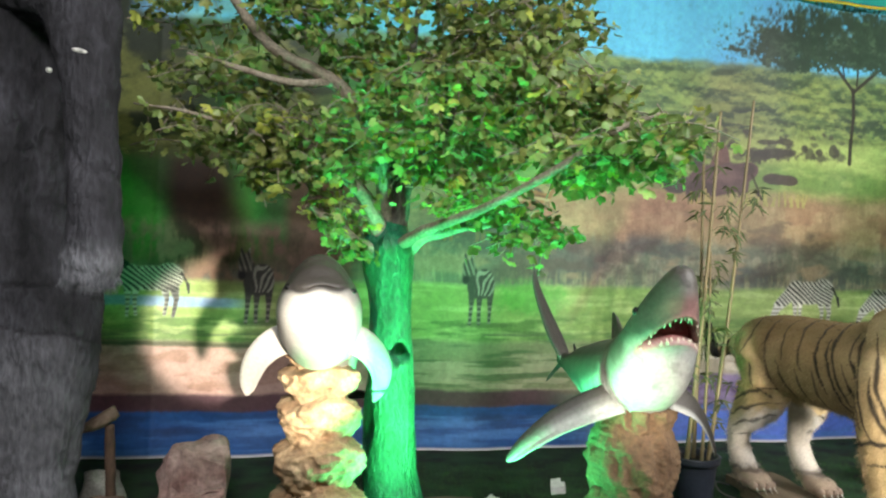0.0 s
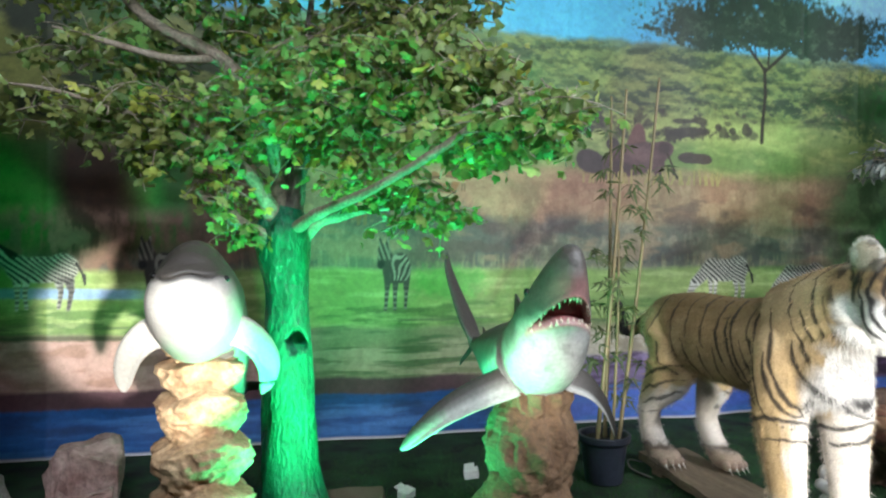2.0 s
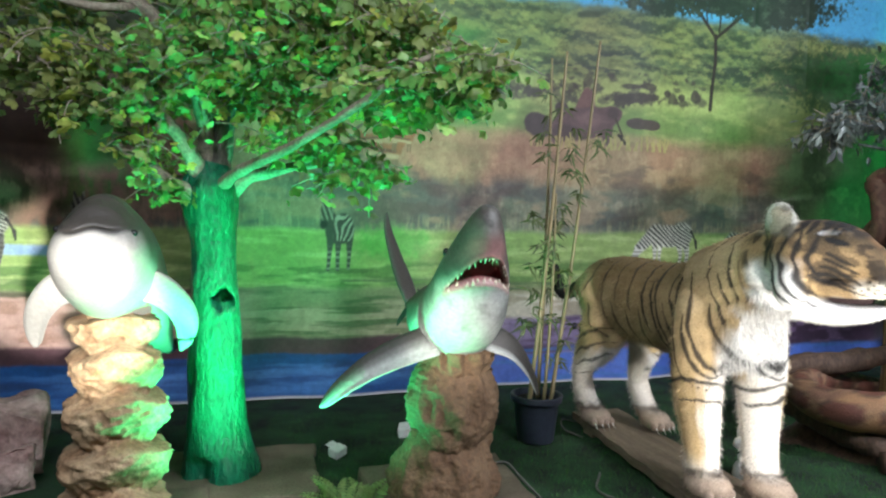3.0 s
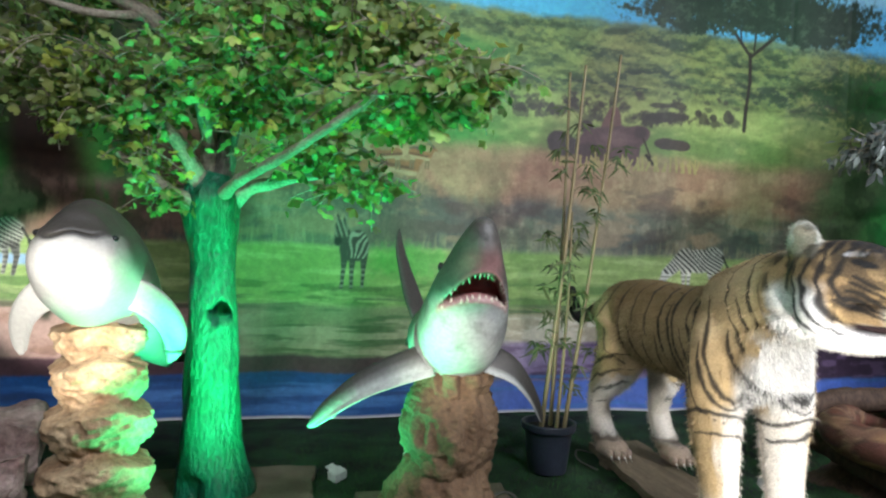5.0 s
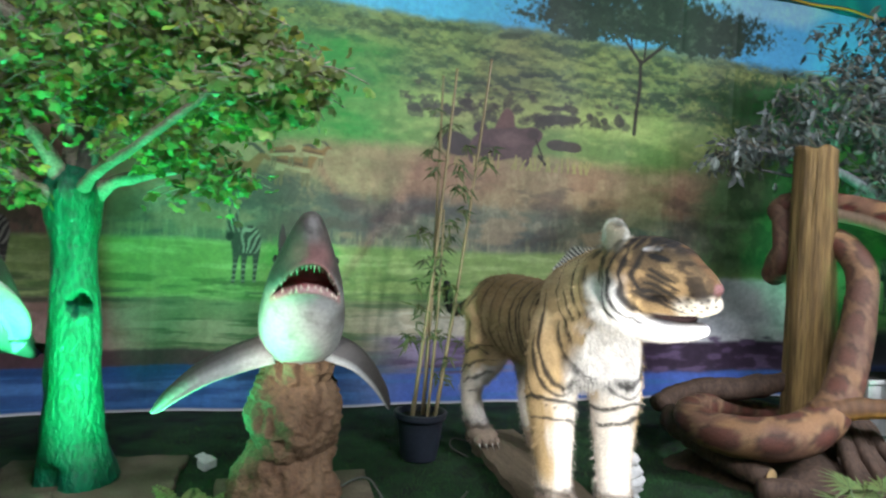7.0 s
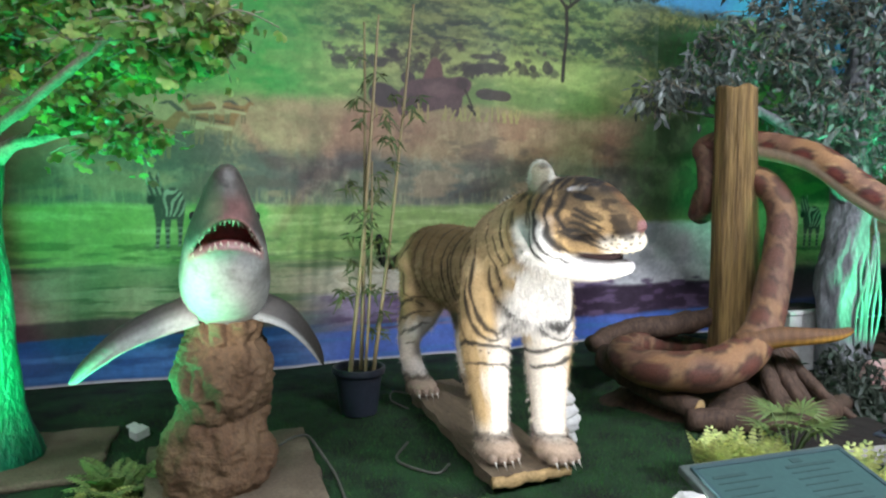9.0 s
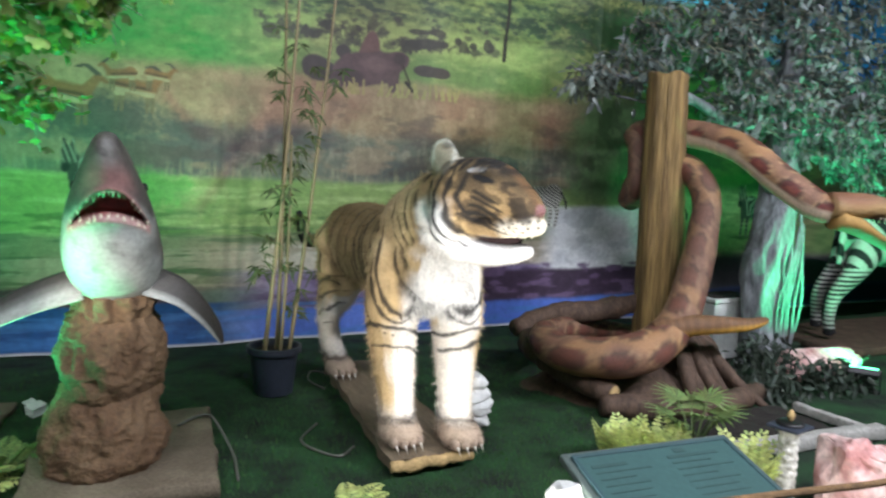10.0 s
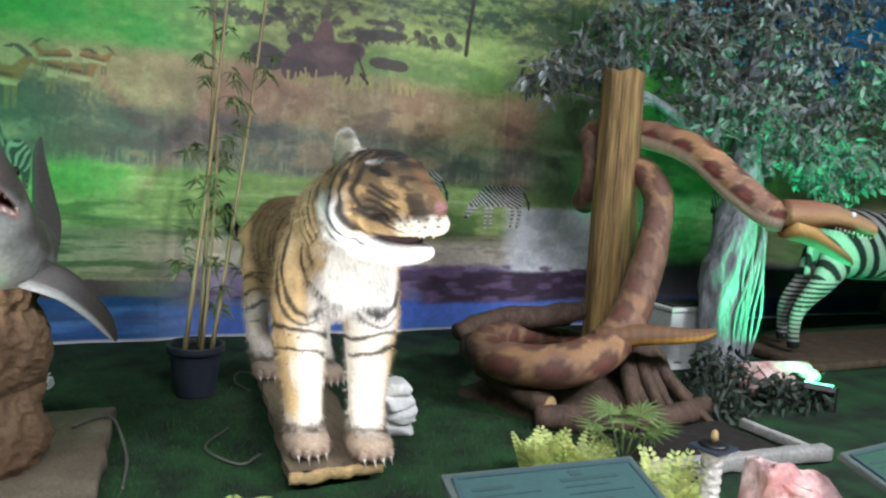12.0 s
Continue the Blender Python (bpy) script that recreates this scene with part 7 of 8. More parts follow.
cable("power_cable", "thin grey power cable lying across the plinth", [(1.60, 2.92, 0.083), (1.68, 3.0, 0.085), (1.745, 3.0, 0.082), (1.78, 2.9, 0.04), (1.80, 2.7, 0.008), (1.78, 2.45, 0.007)])
cable("power_cable", "thin grey cable looped beside the plank", [(2.22, 2.95, 0.007), (2.10, 2.75, 0.007), (2.20, 2.55, 0.007), (2.30, 2.62, 0.007)])
cable("power_cable", "thin cable behind the tiger plank", [(2.50, 3.72, 0.01), (2.38, 3.66, 0.05), (2.34, 3.56, 0.03), (2.40, 3.45, 0.008)], 0.005)
cable("power_cable", "thin cable leading to the floodlight by the tree", [(0.30, 3.1, 0.045), (0.36, 2.95, 0.045), (0.42, 2.75, 0.01), (0.60, 2.50, 0.008)], 0.006)


# ---------------------------------------------------------------- python's post and roots
def build_post():
    root = thing("log_post", (4.42, 3.12, 0.0), "upright yellowed wooden post with deep grain", "post")
    n, m = 80, 44
    p = catmull([(4.48, 3.12, 0.02, 0.175), (4.45, 3.12, 0.4, 0.158), (4.42, 3.12, 0.9, 0.138), (4.395, 3.12, 1.4, 0.122), (4.385, 3.12, 1.86, 0.114)], n)
    v, f, u, a = loft(np.c_[p[:, :3], p[:, 3], p[:, 3]], m, up=(0, 1, 0), close=False)
    c = np.repeat(p[:, :3], m, 0)
    g = 1 + 0.05 * noise3(np.c_[np.cos(a) * 6, np.sin(a) * 6, v[:, 2] * 1.2], 1.7) + 0.03 * noise3(np.c_[np.cos(a) * 14, np.sin(a) * 14, v[:, 2] * 2], 1.9)
    v = c + (v - c) * g[:, None]
    v[-m:, 2] += 0.012 * np.sin(np.arange(m) * 0.6)
    o = len(v)
    v = np.vstack([v, v[-m:] * (1, 1, 1) + (c[-1] - v[-m:]) * 0.12 + (0, 0, 0.006), c[-1][None] + (0, 0, 0.004)])
    f = f + [(o - m + j, o - m + (j + 1) % m, o + (j + 1) % m, o + j) for j in range(m)] + [(o + j, o + (j + 1) % m, o + m) for j in range(m)]
    put("post", Soup().add(v - np.array(root.location), f).mesh("post", paint=False), M_POST, parent=root)


build_post()


def build_roots():
    rng = np.random.RandomState(14)
    root = thing("root_base", (4.1, 2.9, 0.0), "brown gnarled root and log base under the python", "stump")
    # low mound
    n, m = 18, 60
    v, f = [], []
    for i in range(n):
        t = i / (n - 1)
        for j in range(m):
            a = j * 2 * math.pi / m
            r = (1 - t) * (1 + 0.10 * math.sin(3 * a) + 0.06 * math.sin(7 * a + 1))
            v.append((4.15 + 0.62 * r * math.cos(a), 2.98 + 0.48 * r * math.sin(a), 0.20 * (1 - (1 - t) ** 2.2)))
    v = np.array(v)
    v[:, 2] += 0.02 * noise3(v, 14)
    v[:, 2] = np.maximum(v[:, 2], 0.0)
    f = [(i * m + j, i * m + (j + 1) % m, (i + 1) * m + (j + 1) % m, (i + 1) * m + j) for i in range(n - 1) for j in range(m)]
    b = np.array(root.location)
    put("mound", Soup().add(v - b, f).mesh("mound", paint=False), M_ROOT, parent=root)
    for k in range(11):
        a = -2.0 + k * 0.23
        x0, y0 = 4.35 + 0.12 * math.cos(a), 2.95 + 0.10 * math.sin(a)
        x1, y1 = 4.30 + rng.uniform(0.38, 0.6) * math.cos(a), 2.86 + rng.uniform(0.42, 0.6) * math.sin(a)
        limb("root", [(x0, y0, 0.40, 0.045), ((x0 * 2 + x1) / 3 + rng.normal(0, 0.02), (y0 * 2 + y1) / 3, 0.26, 0.038), ((x0 + 2 * x1) / 3, (y0 + 2 * y1) / 3 + rng.normal(0, 0.02), 0.10, 0.032), (x1, y1, 0.02, 0.02)], M_ROOT, root, k)
    # log lying along the edge with a pale sawn end
    lg = limb("log", [(3.62, 3.30, 0.24, 0.085), (3.60, 3.02, 0.20, 0.09), (3.64, 2.80, 0.14, 0.075), (3.70, 2.62, 0.10, 0.055)], M_ROOT, root, 3.3)
    v, f = ball((3.706, 2.605, 0.102), (0.050, 0.012, 0.050), 18, 8, (0, 0, 20))
    put("sawn_end", Soup().add(v - b, f).mesh("sawn_end", paint=False), M_RAWWOOD, parent=lg, label="pale sawn log end")
    limb("log", [(3.55, 3.36, 0.30, 0.055), (3.85, 3.42, 0.36, 0.07), (4.15, 3.30, 0.40, 0.07), (4.35, 3.2, 0.46, 0.06)], M_ROOT, root, 9.0)
    limb("log", [(3.62, 2.60, 0.06, 0.06), (3.95, 2.45, 0.06, 0.065), (4.35, 2.42, 0.06, 0.06), (4.7, 2.55, 0.05, 0.05)], M_ROOT, root, 12.0)


build_roots()


# ---------------------------------------------------------------- plants
def frond(s, at, way, length, width, n=11, droop=0.5):
    """One arching frond with paired leaflets."""
    way = np.array(way) / np.linalg.norm(way)
    flat = np.array([way[0], way[1], 0])
    t = np.linspace(0, 1, n)
    c = np.array(at) + np.outer(t, way) * length - np.outer(t ** 2, (0, 0, droop * length * 0.5))
    sd = np.cross(way, (0, 0, 1))
    sd /= np.linalg.norm(sd) + 1e-6
    v, f, _, _ = loft(np.c_[c, 0.003 * (1.1 - t), 0.003 * (1.1 - t)], 4)
    s.add(v, f)
    for k in range(1, n):
        w = width * math.sin(math.pi * (0.15 + 0.8 * t[k])) + 0.010
        dv = c[k] - c[k - 1]
        for sg in (-1, 1):
            tip = c[k] + sd * sg * w + dv * 0.6 - (0, 0, 0.15 * w)
            s.add([c[k] - dv * 0.35, c[k] + sd * sg * w * 0.45 - dv * 0.42, c[k] + sd * sg * w * 0.9 - dv * 0.1, tip, c[k] + sd * sg * w * 0.8 + dv * 0.62, c[k] + sd * sg * w * 0.35 + dv * 0.5], [(0, 1, 2, 3, 4, 5)])


def fern(at, label, count, length, width, mat, seed, spread=0.9, name="fern", lift=0.8, droop=0.7):
    rng = np.random.RandomState(seed)
    root = thing(name, at, label, "plant")
    for k in range(count):
        a = k * 2.4 + rng.normal(0, 0.2)
        s = Soup()
        up = rng.uniform(0.5, 1.2) * lift
        frond(s, (rng.normal(0, 0.02), rng.normal(0, 0.02), 0.0), (math.cos(a) * spread, math.sin(a) * spread, up), length * rng.uniform(0.7, 1.15), width * rng.uniform(0.8, 1.2), 12, droop)
        put("frond", s.mesh("frond", paint=False, smooth=False), mat, parent=root)
    return root


fern((3.30, 2.06, 0.0), "bright yellow-green artificial fern beside the sign", 26, 0.27, 0.05, M_FERN, 1, spread=0.6, lift=1.6, droop=0.5)
fern((3.47, 1.98, 0.0), "bright yellow-green artificial fern clump", 26, 0.25, 0.05, M_FERN, 2, spread=0.6, lift=1.6, droop=0.5)
fern((3.52, 1.60, 0.0), "yellow-green fern at the foot of the garden lamp", 18, 0.34, 0.05, M_FERN, 3, spread=0.6, lift=1.6, droop=0.5)
fern((0.95, 2.80, 0.0), "green artificial fern beside the shark plinth", 18, 0.25, 0.045, M_PALM, 4, spread=0.7, lift=1.3)
fern((0.90, 2.66, 0.0), "small green fern lit by the floodlight", 11, 0.19, 0.05, M_FERN, 5)
fern((2.12, 2.06, 0.0), "small yellow-green fern on the turf", 9, 0.17, 0.035, M_FERN, 6)


def palm(at, label):
    rng = np.random.RandomState(6)
    root = thing("palm_plant", at, label, "plant")
    for k in range(9):
        a = k * 0.7 + 0.3
        c = np.array([math.cos(a) * 0.10, math.sin(a) * 0.10, rng.uniform(0.16, 0.24)])
        s = Soup()
        v, f, _, _ = loft(np.c_[catmull([(0, 0, 0), c * (0.5, 0.5, 0.6), c], 6), np.full(6, 0.004), np.full(6, 0.004)], 5)
        s.add(v, f)
        out = np.array([math.cos(a), math.sin(a), 0.5])
        out /= np.linalg.norm(out)
        sd = np.cross(out, (0, 0, 1))
        sd /= np.linalg.norm(sd)
        upv = np.cross(sd, out)
        for j in range(13):
            th = radians(-100 + j * 200 / 12)
            w = out * math.cos(th) + sd * math.sin(th)
            ln = 0.15 * (1 - 0.25 * abs(j - 6) / 6)
            q = np.cross(w, upv)
            s.add([c, c + w * ln * 0.5 + q * 0.008 + upv * 0.006, c + w * ln - upv * 0.02, c + w * ln * 0.5 - q * 0.008 + upv * 0.006], [(0, 1, 2, 3)])
        put("frond", s.mesh("frond", paint=False, smooth=False), M_PALM, parent=root)


palm((3.70, 2.04, 0.0), "small fan palm plant with pleated green leaves")


def bush(at, label, radius, count, seed):
    rng = np.random.RandomState(seed)
    root = thing("bush", at, label, "plant")
    s = Soup()
    for _ in range(count):
        d = rng.normal(0, 1, 3)
        d /= np.linalg.norm(d)
        p = d * np.array(radius) * rng.uniform(0.3, 1) ** 0.5
        p[2] = abs(p[2]) + 0.01
        v, f = oval_leaf(rng.uniform(0.05, 0.085))
        s.add(v @ turn_of(rng).T + p, f)
    put("foliage", s.mesh("foliage", paint=False, smooth=False), M_DARKLEAF, parent=root, kind="stuff")
    s = Soup()
    for _ in range(9):
        d = np.array([rng.normal(0, 0.5), rng.normal(0, 0.5), 1.0])
        v, f, _, _ = loft(np.c_[catmull([(0, 0, 0), d * 0.08, d * 0.18 + rng.normal(0, 0.02, 3)], 6), np.full(6, 0.004), np.full(6, 0.003)], 5)
        s.add(v, f)
    put("stem_mass", s.mesh("stem_mass", paint=False), M_DARKLEAF, parent=root, kind="stuff")


bush((5.02, 2.78, 0.0), "dark leafy artificial bush at the foot of the grey tree", (0.26, 0.22, 0.34), 300, 3)
bush((5.30, 2.50, 0.0), "dark low artificial bush beside the purplish stone", (0.30, 0.16, 0.20), 260, 4)
bush((4.78, 2.55, 0.0), "dark low artificial bush beside the roots", (0.22, 0.18, 0.16), 200, 5)


# ---------------------------------------------------------------- signs, lamp, lights, kerb
def sign(at, turn, label, lines, mat, height=0.33):
    root = thing("information_sign", at, label, "sign")
    root.rotation_euler = (0, 0, radians(turn))
    tilt = pose(0, 0, height, 17, 0, 0)
    bm = bmesh.new()
    box(bm, (-0.20, -0.06, 0.0), (0.20, 0.06, height - 0.03), 0.008)
    part("pedestal", bm, M_SIGNF, root)
    bm = bmesh.new()
    box(bm, (-0.31, -0.23, -0.025), (0.31, 0.23, 0.0), 0.006, tilt)
    board = part("board", bm, M_SIGNF, root)
    bm = bmesh.new()
    box(bm, (-0.275, -0.195, 0.002), (0.275, 0.195, 0.006), 0.0, tilt)
    part("panel", bm, mat, board, "teal printed panel")
    for lo, hi in (((-0.285, 0.195, 0.0), (0.285, 0.208, 0.011)), ((-0.285, -0.208, 0.0), (0.285, -0.195, 0.011)), ((-0.288, -0.208, 0.0), (-0.275, 0.208, 0.010)), ((0.275, -0.208, 0.0), (0.288, 0.208, 0.010))):
        bm = bmesh.new()
        box(bm, lo, hi, 0.002, tilt)
        part("moulding", bm, M_SIGNT, board)
    rng = np.random.RandomState(lines)
    for col in (-0.25, 0.02):
        for k in range(11):
            y = 0.15 - k * 0.027
            ln = 0.22 * rng.uniform(0.55, 1.0)
            if col < 0 and k == 0:
                ln = 0.12
            bm = bmesh.new()
            box(bm, (col, y - (0.0022 if k else 0.006), 0.0065), (col + ln, y + (0.0022 if k else 0.006), 0.0085), 0.0, tilt)
            part("text_bar", bm, M_INK, board)
    bm = bmesh.new()
    box(bm, (0.06, 0.165, 0.0065), (0.10, 0.185, 0.0085), 0.0, tilt)
    part("emblem", bm, M_INK, board, "faded plain emblem shape")


sign((2.84, 1.21, 0.0), -4, "slanted teal information sign on a low pedestal", 1, M_SIGNP)
sign((4.33, 1.12, 0.0), 4, "slanted dark green information sign beside the pink boulder", 2, material("sign_panel_green", rgb(0.22, 0.34, 0.28), 0.4, 0.12, 4, 0.05, 60), 0.28)


def garden_lamp(at):
    root = thing("garden_lamp", at, "white embossed bollard garden lamp with a dark square cap", "lamp")
    def ring(rows, m=32):
        v = np.array([(r * math.cos(k * 2 * math.pi / m), r * math.sin(k * 2 * math.pi / m), z) for r, z in rows for k in range(m)])
        f = [(i * m + j, i * m + (j + 1) % m, (i + 1) * m + (j + 1) % m, (i + 1) * m + j) for i in range(len(rows) - 1) for j in range(m)]
        return Soup().add(v, f)
    put("body", ring([(0.001, 0), (0.056, 0), (0.056, 0.02), (0.040, 0.03)] + [(0.036 + 0.003 * math.sin(k * 1.3), 0.04 + 0.0065 * k) for k in range(41)] + [(0.04, 0.31), (0.001, 0.312)]).mesh("body", paint=False), M_LANTERN, parent=root, label="white embossed lantern body")
    bm = bmesh.new()
    box(bm, (-0.066, -0.060, 0.316), (0.066, 0.060, 0.328), 0.006, pose(0, 0, 0, 0, 0, 12))
    part("cap", bm, M_POT, root)
    put("collar", ring([(0.040, 0.300), (0.052, 0.306), (0.054, 0.315), (0.001, 0.316)]).mesh("collar", paint=False), M_LANTERN, parent=root)
    put("dish", ring([(0.048, 0.329), (0.050, 0.336), (0.030, 0.338), (0.001, 0.340)]).mesh("dish", paint=False), M_BLACK, parent=root)
    v, f = ball((0, 0, 0.362), (0.013, 0.013, 0.024), 14, 10)
    put("finial", Soup().add(v, f).mesh("finial", paint=False), M_RAWWOOD, parent=root, label="pale knob on the cap")


garden_lamp((3.645, 1.53, 0.0))


def kerb(a, b, w, h):
    a, b = np.array(a), np.array(b)
    ln = np.linalg.norm(b - a)
    root = thing("kerb_stone", (*((a + b) / 2), 0.0), "pale concrete kerb lying on the turf", "kerb")
    root.rotation_euler = (0, 0, math.atan2(*(b - a)[::-1]))
    n = 24
    xs = np.linspace(-ln / 2, ln / 2, n)
    p = np.c_[xs, xs * 0, np.full(n, h / 2), np.full(n, w / 2), np.full(n, h / 2)]
    v, f, u, an = loft(p, 16)
    sq = np.c_[v[:, 0], np.sign(v[:, 1]) * (np.abs(v[:, 1]) / (w / 2)) ** 0.4 * w / 2, (np.sign(v[:, 2] - h / 2) * (np.abs(v[:, 2] - h / 2) / (h / 2)) ** 0.4 * h / 2) + h / 2]
    sq = sq + 0.003 * noise3(sq, 40)[:, None]
    put("block", Soup().add(sq, f).mesh("block", paint=False), M_CONC, parent=root)


kerb((3.74, 1.965), (4.78, 1.885), 0.075, 0.07)
kerb((4.74, 1.94), (4.72, 2.32), 0.045, 0.05)


def soil_bed(lo, hi):
    n, m = 40, 20
    gx, gy = np.meshgrid(np.linspace(lo[0], hi[0], n), np.linspace(lo[1], hi[1], m))
    edge = np.minimum(np.minimum(gx - lo[0], hi[0] - gx), np.minimum(gy - lo[1], hi[1] - gy))
    z = 0.006 + 0.035 * step(0, 0.1, edge) + 0.02 * (fbm(gx * 14, gy * 14, 3) - 0.5) * step(0, 0.08, edge)
    f = [(i * n + j, i * n + j + 1, (i + 1) * n + j + 1, (i + 1) * n + j) for i in range(m - 1) for j in range(n - 1)]
    base = np.array([(lo[0] + hi[0]) / 2, (lo[1] + hi[1]) / 2, 0])
    return put("soil_bed", Soup().add(np.c_[gx.ravel(), gy.ravel(), z.ravel()] - base, f).mesh("soil_bed", paint=False), M_SOIL, tuple(base), label="dark soil bed behind the pale concrete kerb", category="soil")


soil_bed((3.84, 2.00), (4.66, 2.42))


def floodlight(at, target, glass, label):
    root = thing("floodlight", (at[0], at[1], 0.0), label, "lamp", group="floor floodlights")
    a = math.atan2(target[1] - at[1], target[0] - at[0]) - math.pi / 2
    root.rotation_euler = (0, 0, a)
    el = math.degrees(math.atan2(target[2] - at[2], math.hypot(target[0] - at[0], target[1] - at[1])))
    m = pose(0, -0.045, at[2], el, 0, 0)
    bm = bmesh.new()
    box(bm, (-0.085, -0.035, -0.06), (0.085, 0.008, 0.06), 0.008, m)
    body = part("housing", bm, M_BLACK, root)
    bm = bmesh.new()
    box(bm, (-0.074, 0.010, -0.048), (0.074, 0.014, 0.048), 0.002, m)
    part("glass", bm, glass, body, "glowing lamp glass")
    for sx in (-1, 1):
        bm = bmesh.new()
        box(bm, (sx * 0.094 - 0.004, -0.075, 0.0), (sx * 0.094 + 0.004, -0.035, at[2] + 0.02), 0.002)
        part("bracket", bm, M_BLACK, root)
    bm = bmesh.new()
    box(bm, (-0.10, -0.085, 0.0), (0.10, -0.02, 0.006), 0.001)
    part("foot", bm, M_BLACK, root)


for k, (eye, target, power, colour, cone_deg) in enumerate(FLOODS):
    floodlight(eye, target, M_GLOWG if colour == GREEN else M_GLOWW, "small floor floodlight with green glowing glass" if colour == GREEN else "small floor floodlight with white glowing glass")


# housings and glowing diffusers made up for the unseen fill lamps
def fill_fixture(x):
    root = thing("fill_fixture", (x, -0.6, CEIL), "long white tube fixture added on the ceiling as fill", "lamp", group="ceiling tube lights")
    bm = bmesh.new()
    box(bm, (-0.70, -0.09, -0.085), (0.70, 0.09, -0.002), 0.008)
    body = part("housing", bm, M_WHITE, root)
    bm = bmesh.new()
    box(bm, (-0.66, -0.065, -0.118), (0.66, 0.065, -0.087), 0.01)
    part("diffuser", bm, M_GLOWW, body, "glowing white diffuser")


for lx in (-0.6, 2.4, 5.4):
    fill_fixture(lx)


def stand_light(at, target):
    root = thing("spotlight_stand", (at[0], at[1], 0.0), "black spotlight on a thin tripod stand", "lamp")
    bm = bmesh.new()
    bmesh.ops.create_cone(bm, cap_ends=True, segments=16, radius1=0.014, radius2=0.011, depth=at[2] - 0.25, matrix=pose(0, 0, (at[2] - 0.25) / 2 + 0.14))
    part("pole", bm, M_BLACK, root, smooth=True)
    for k in range(3):
        bm = bmesh.new()
        bmesh.ops.create_cone(bm, cap_ends=True, segments=10, radius1=0.009, radius2=0.009, depth=0.5, matrix=pose(0, 0, 0, 0, 0, k * 120) @ pose(0.17, 0, 0.19, 0, -42, 0))
        part("leg", bm, M_BLACK, root, smooth=True)
    d = (Vector(target) - Vector(at)).normalized()
    m = Matrix.Translation((0, 0, at[2])) @ d.to_track_quat("Z", "Y").to_matrix().to_4x4() @ pose(0, 0, -0.12)
    bm = bmesh.new()
    bmesh.ops.create_cone(bm, cap_ends=True, segments=24, radius1=0.055, radius2=0.07, depth=0.16, matrix=m)
    head = part("housing", bm, M_BLACK, root, smooth=True)
    bm = bmesh.new()
    bmesh.ops.create_cone(bm, cap_ends=True, segments=24, radius1=0.058, radius2=0.058, depth=0.006, matrix=m @ pose(0, 0, 0.085))
    part("glass", bm, M_GLOWW, head, "glowing lamp glass")


for eye, target, power, colour, cone_deg in STANDS:
    stand_light(eye, target)


def barrier_rope():
    root = thing("barrier_rope", (0.9, 0.25, 0.0), "thin brown rope sagging between two dark posts", "rope")
    base = np.array(root.location)
    p = catmull([(0.9, 0.25, 0.985), (1.3, 0.274, 0.944), (2.0, 0.316, 0.87), (2.3, 0.335, 0.838), (2.8, 0.365, 0.82), (3.3, 0.395, 0.87), (3.7, 0.42, 0.96)], 90)
    v, f, u, a = loft(np.c_[p, np.full(90, 0.0045), np.full(90, 0.0045)], 10)
    put("rope", Soup().add(v - base, f).mesh("rope", paint=False), M_ROPE, parent=root)
    for x, y in ((0.9, 0.25), (3.7, 0.42)):
        bm = bmesh.new()
        bmesh.ops.create_cone(bm, cap_ends=True, segments=20, radius1=0.016, radius2=0.016, depth=0.98, matrix=pose(x - 0.9, y - 0.25, 0.50))
        bmesh.ops.create_cone(bm, cap_ends=True, segments=28, radius1=0.13, radius2=0.11, depth=0.02, matrix=pose(x - 0.9, y - 0.25, 0.01))
        part("post", bm, M_BLACK, root, smooth=True)


barrier_rope()


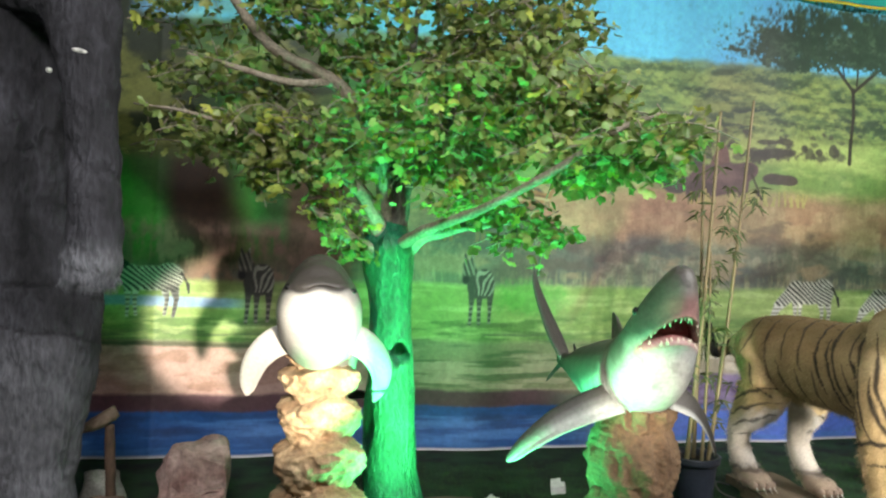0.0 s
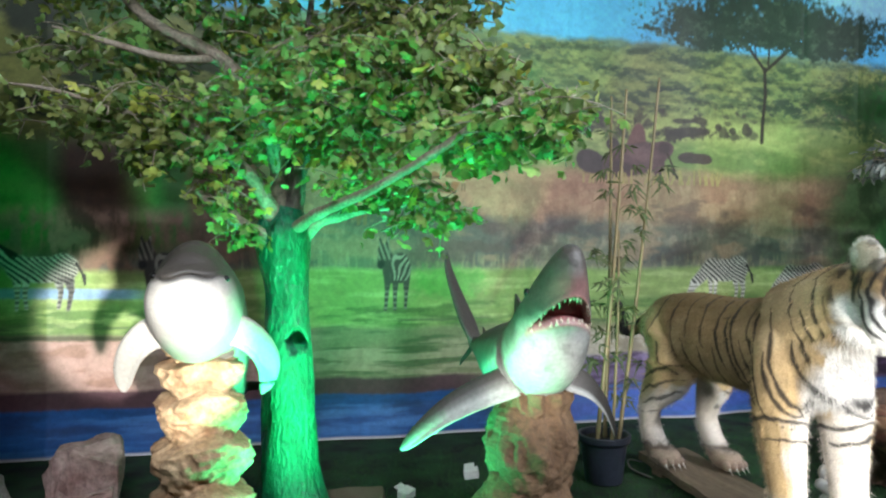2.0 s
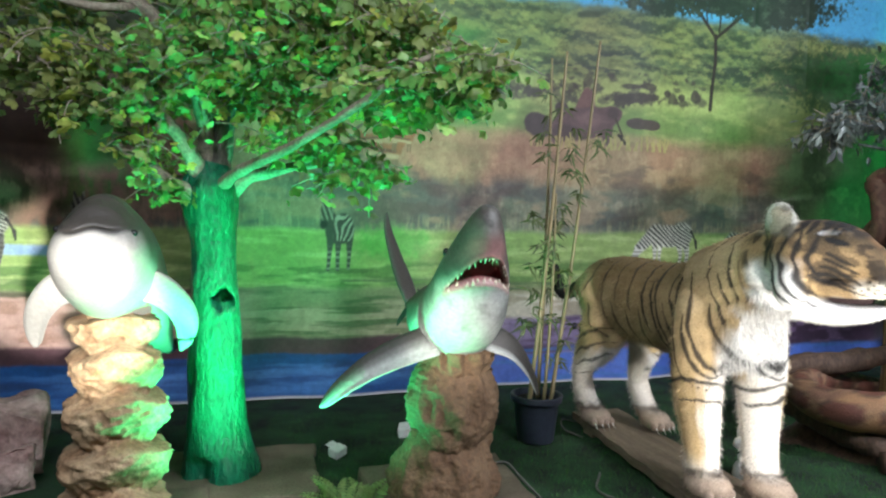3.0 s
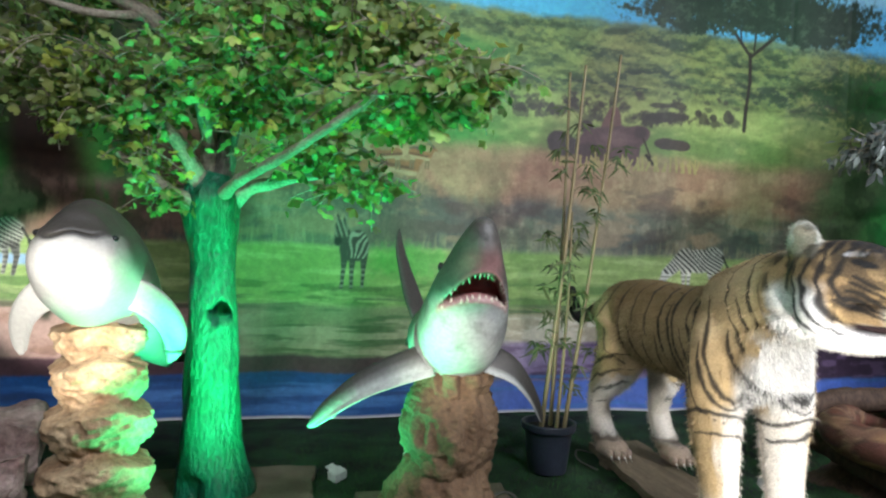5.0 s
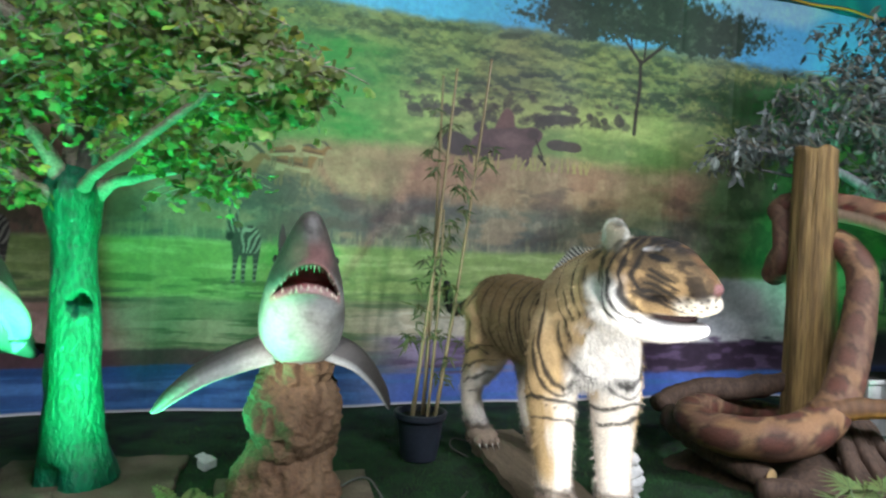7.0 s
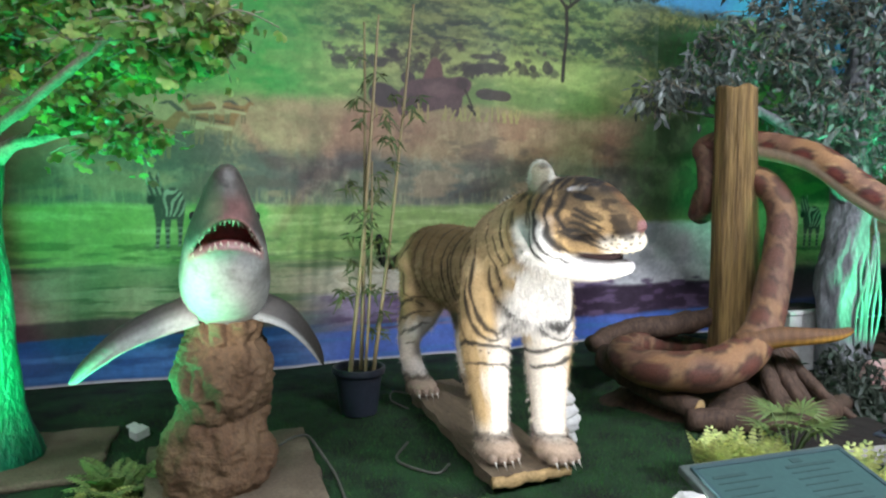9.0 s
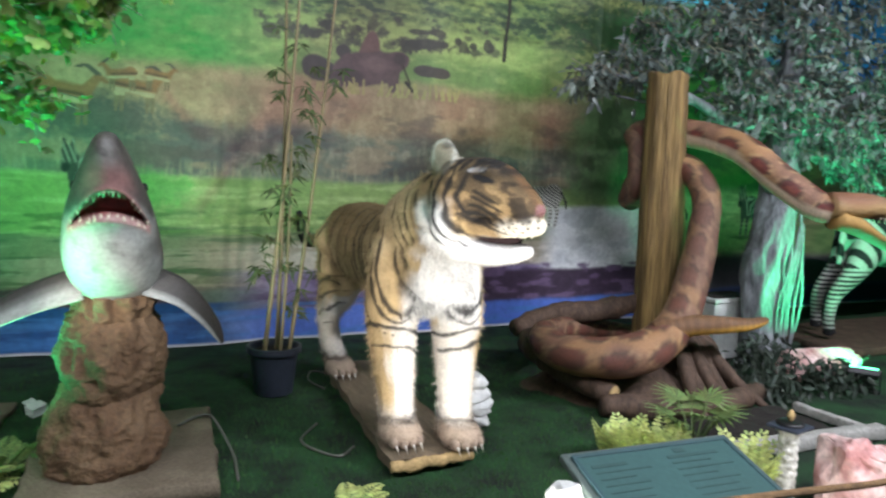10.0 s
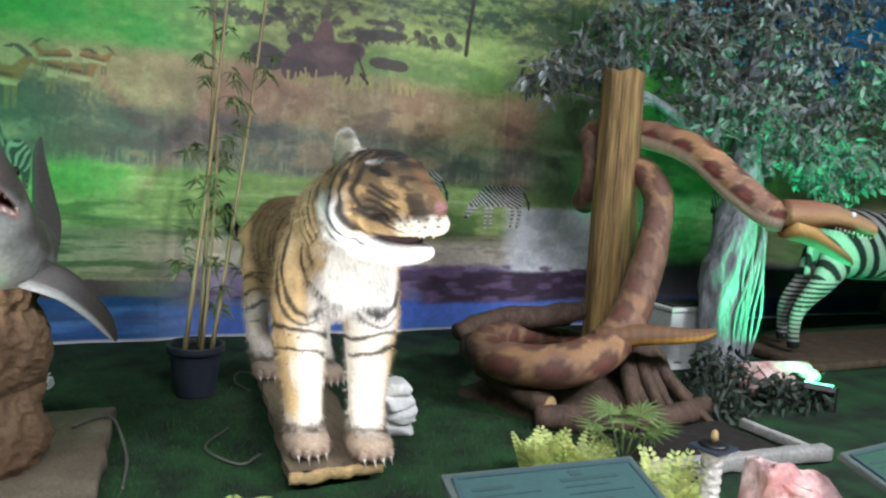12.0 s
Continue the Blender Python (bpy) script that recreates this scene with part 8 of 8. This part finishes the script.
def planter_box():
    root = thing("planter_box", (5.30, 3.40, 0.0), "pale plastic planter box behind the python", "box")
    bm = bmesh.new()
    box(bm, (-0.20, -0.12, 0.0), (0.20, 0.12, 0.40), 0.012)
    part("body", bm, M_WHITE, root)
    bm = bmesh.new()
    box(bm, (-0.215, -0.135, 0.402), (0.215, 0.135, 0.43), 0.008)
    part("rim", bm, M_WHITE, root)
    bm = bmesh.new()
    box(bm, (-0.18, -0.10, 0.431), (0.18, 0.10, 0.442), 0.004)
    part("soil", bm, M_SOIL, root)


planter_box()


def zebra_base():
    bm = bmesh.new()
    box(bm, (6.15, 3.0, 0.0), (8.95, 3.85, 0.06), 0.02)
    me = bpy.data.meshes.new("zebra_plinth")
    bm.to_mesh(me)
    bm.free()
    put("plinth", me, M_ROOT, label="long low dark board plinth under the zebra statue", category="plinth", group="statue plinths")


zebra_base()


def branch_stand():
    root = thing("wooden_stake", (-0.88, 3.60, 0.0), "short wooden stake with a pale carved head", "stake")
    limb("stake", [(-0.87, 3.60, 0.0, 0.028), (-0.88, 3.60, 0.2, 0.024), (-0.89, 3.60, 0.46, 0.022)], M_ROOT, root, 1.0)
    v, f, _, _ = loft(catmull([(-0.86, 3.60, 0.53, 0.02, 0.03), (-0.90, 3.59, 0.50, 0.035, 0.035), (-0.96, 3.57, 0.47, 0.03, 0.028), (-1.01, 3.56, 0.45, 0.015, 0.014)], 20), 14)
    v = v + 0.006 * noise3(v, 40)[:, None]
    put("head", Soup().add(v - np.array(root.location), f).mesh("head", paint=False), M_TAN, parent=root, label="pale carved head")


branch_stand()


def turf_blades():
    rng = np.random.RandomState(77)
    n = 52000
    x, y = rng.uniform(0.7, 4.6, n), rng.uniform(1.9, 4.3, n)
    keep = rng.rand(n) < step(4.4, 2.2, y) + 0.25
    x, y = x[keep], y[keep]
    n = len(x)
    a, h = rng.uniform(0, 6.283, n), rng.uniform(0.010, 0.024, n)
    w = 0.0016
    b = np.c_[x, y, np.full(n, -0.004)]
    d = np.c_[np.cos(a), np.sin(a), np.zeros(n)] * w
    lean = np.c_[rng.normal(0, 0.35, n), rng.normal(0, 0.35, n), np.ones(n)] * h[:, None]
    v = np.stack([b + d, b - d, b + lean], 1).reshape(-1, 3)
    me = bpy.data.meshes.new("turf_blades")
    me.from_pydata(v.tolist(), [], [(3 * i, 3 * i + 1, 3 * i + 2) for i in range(n)])
    put("grass", me, M_BLADE, kind="stuff", label="short dark green artificial grass blades", category="grass")


turf_blades()
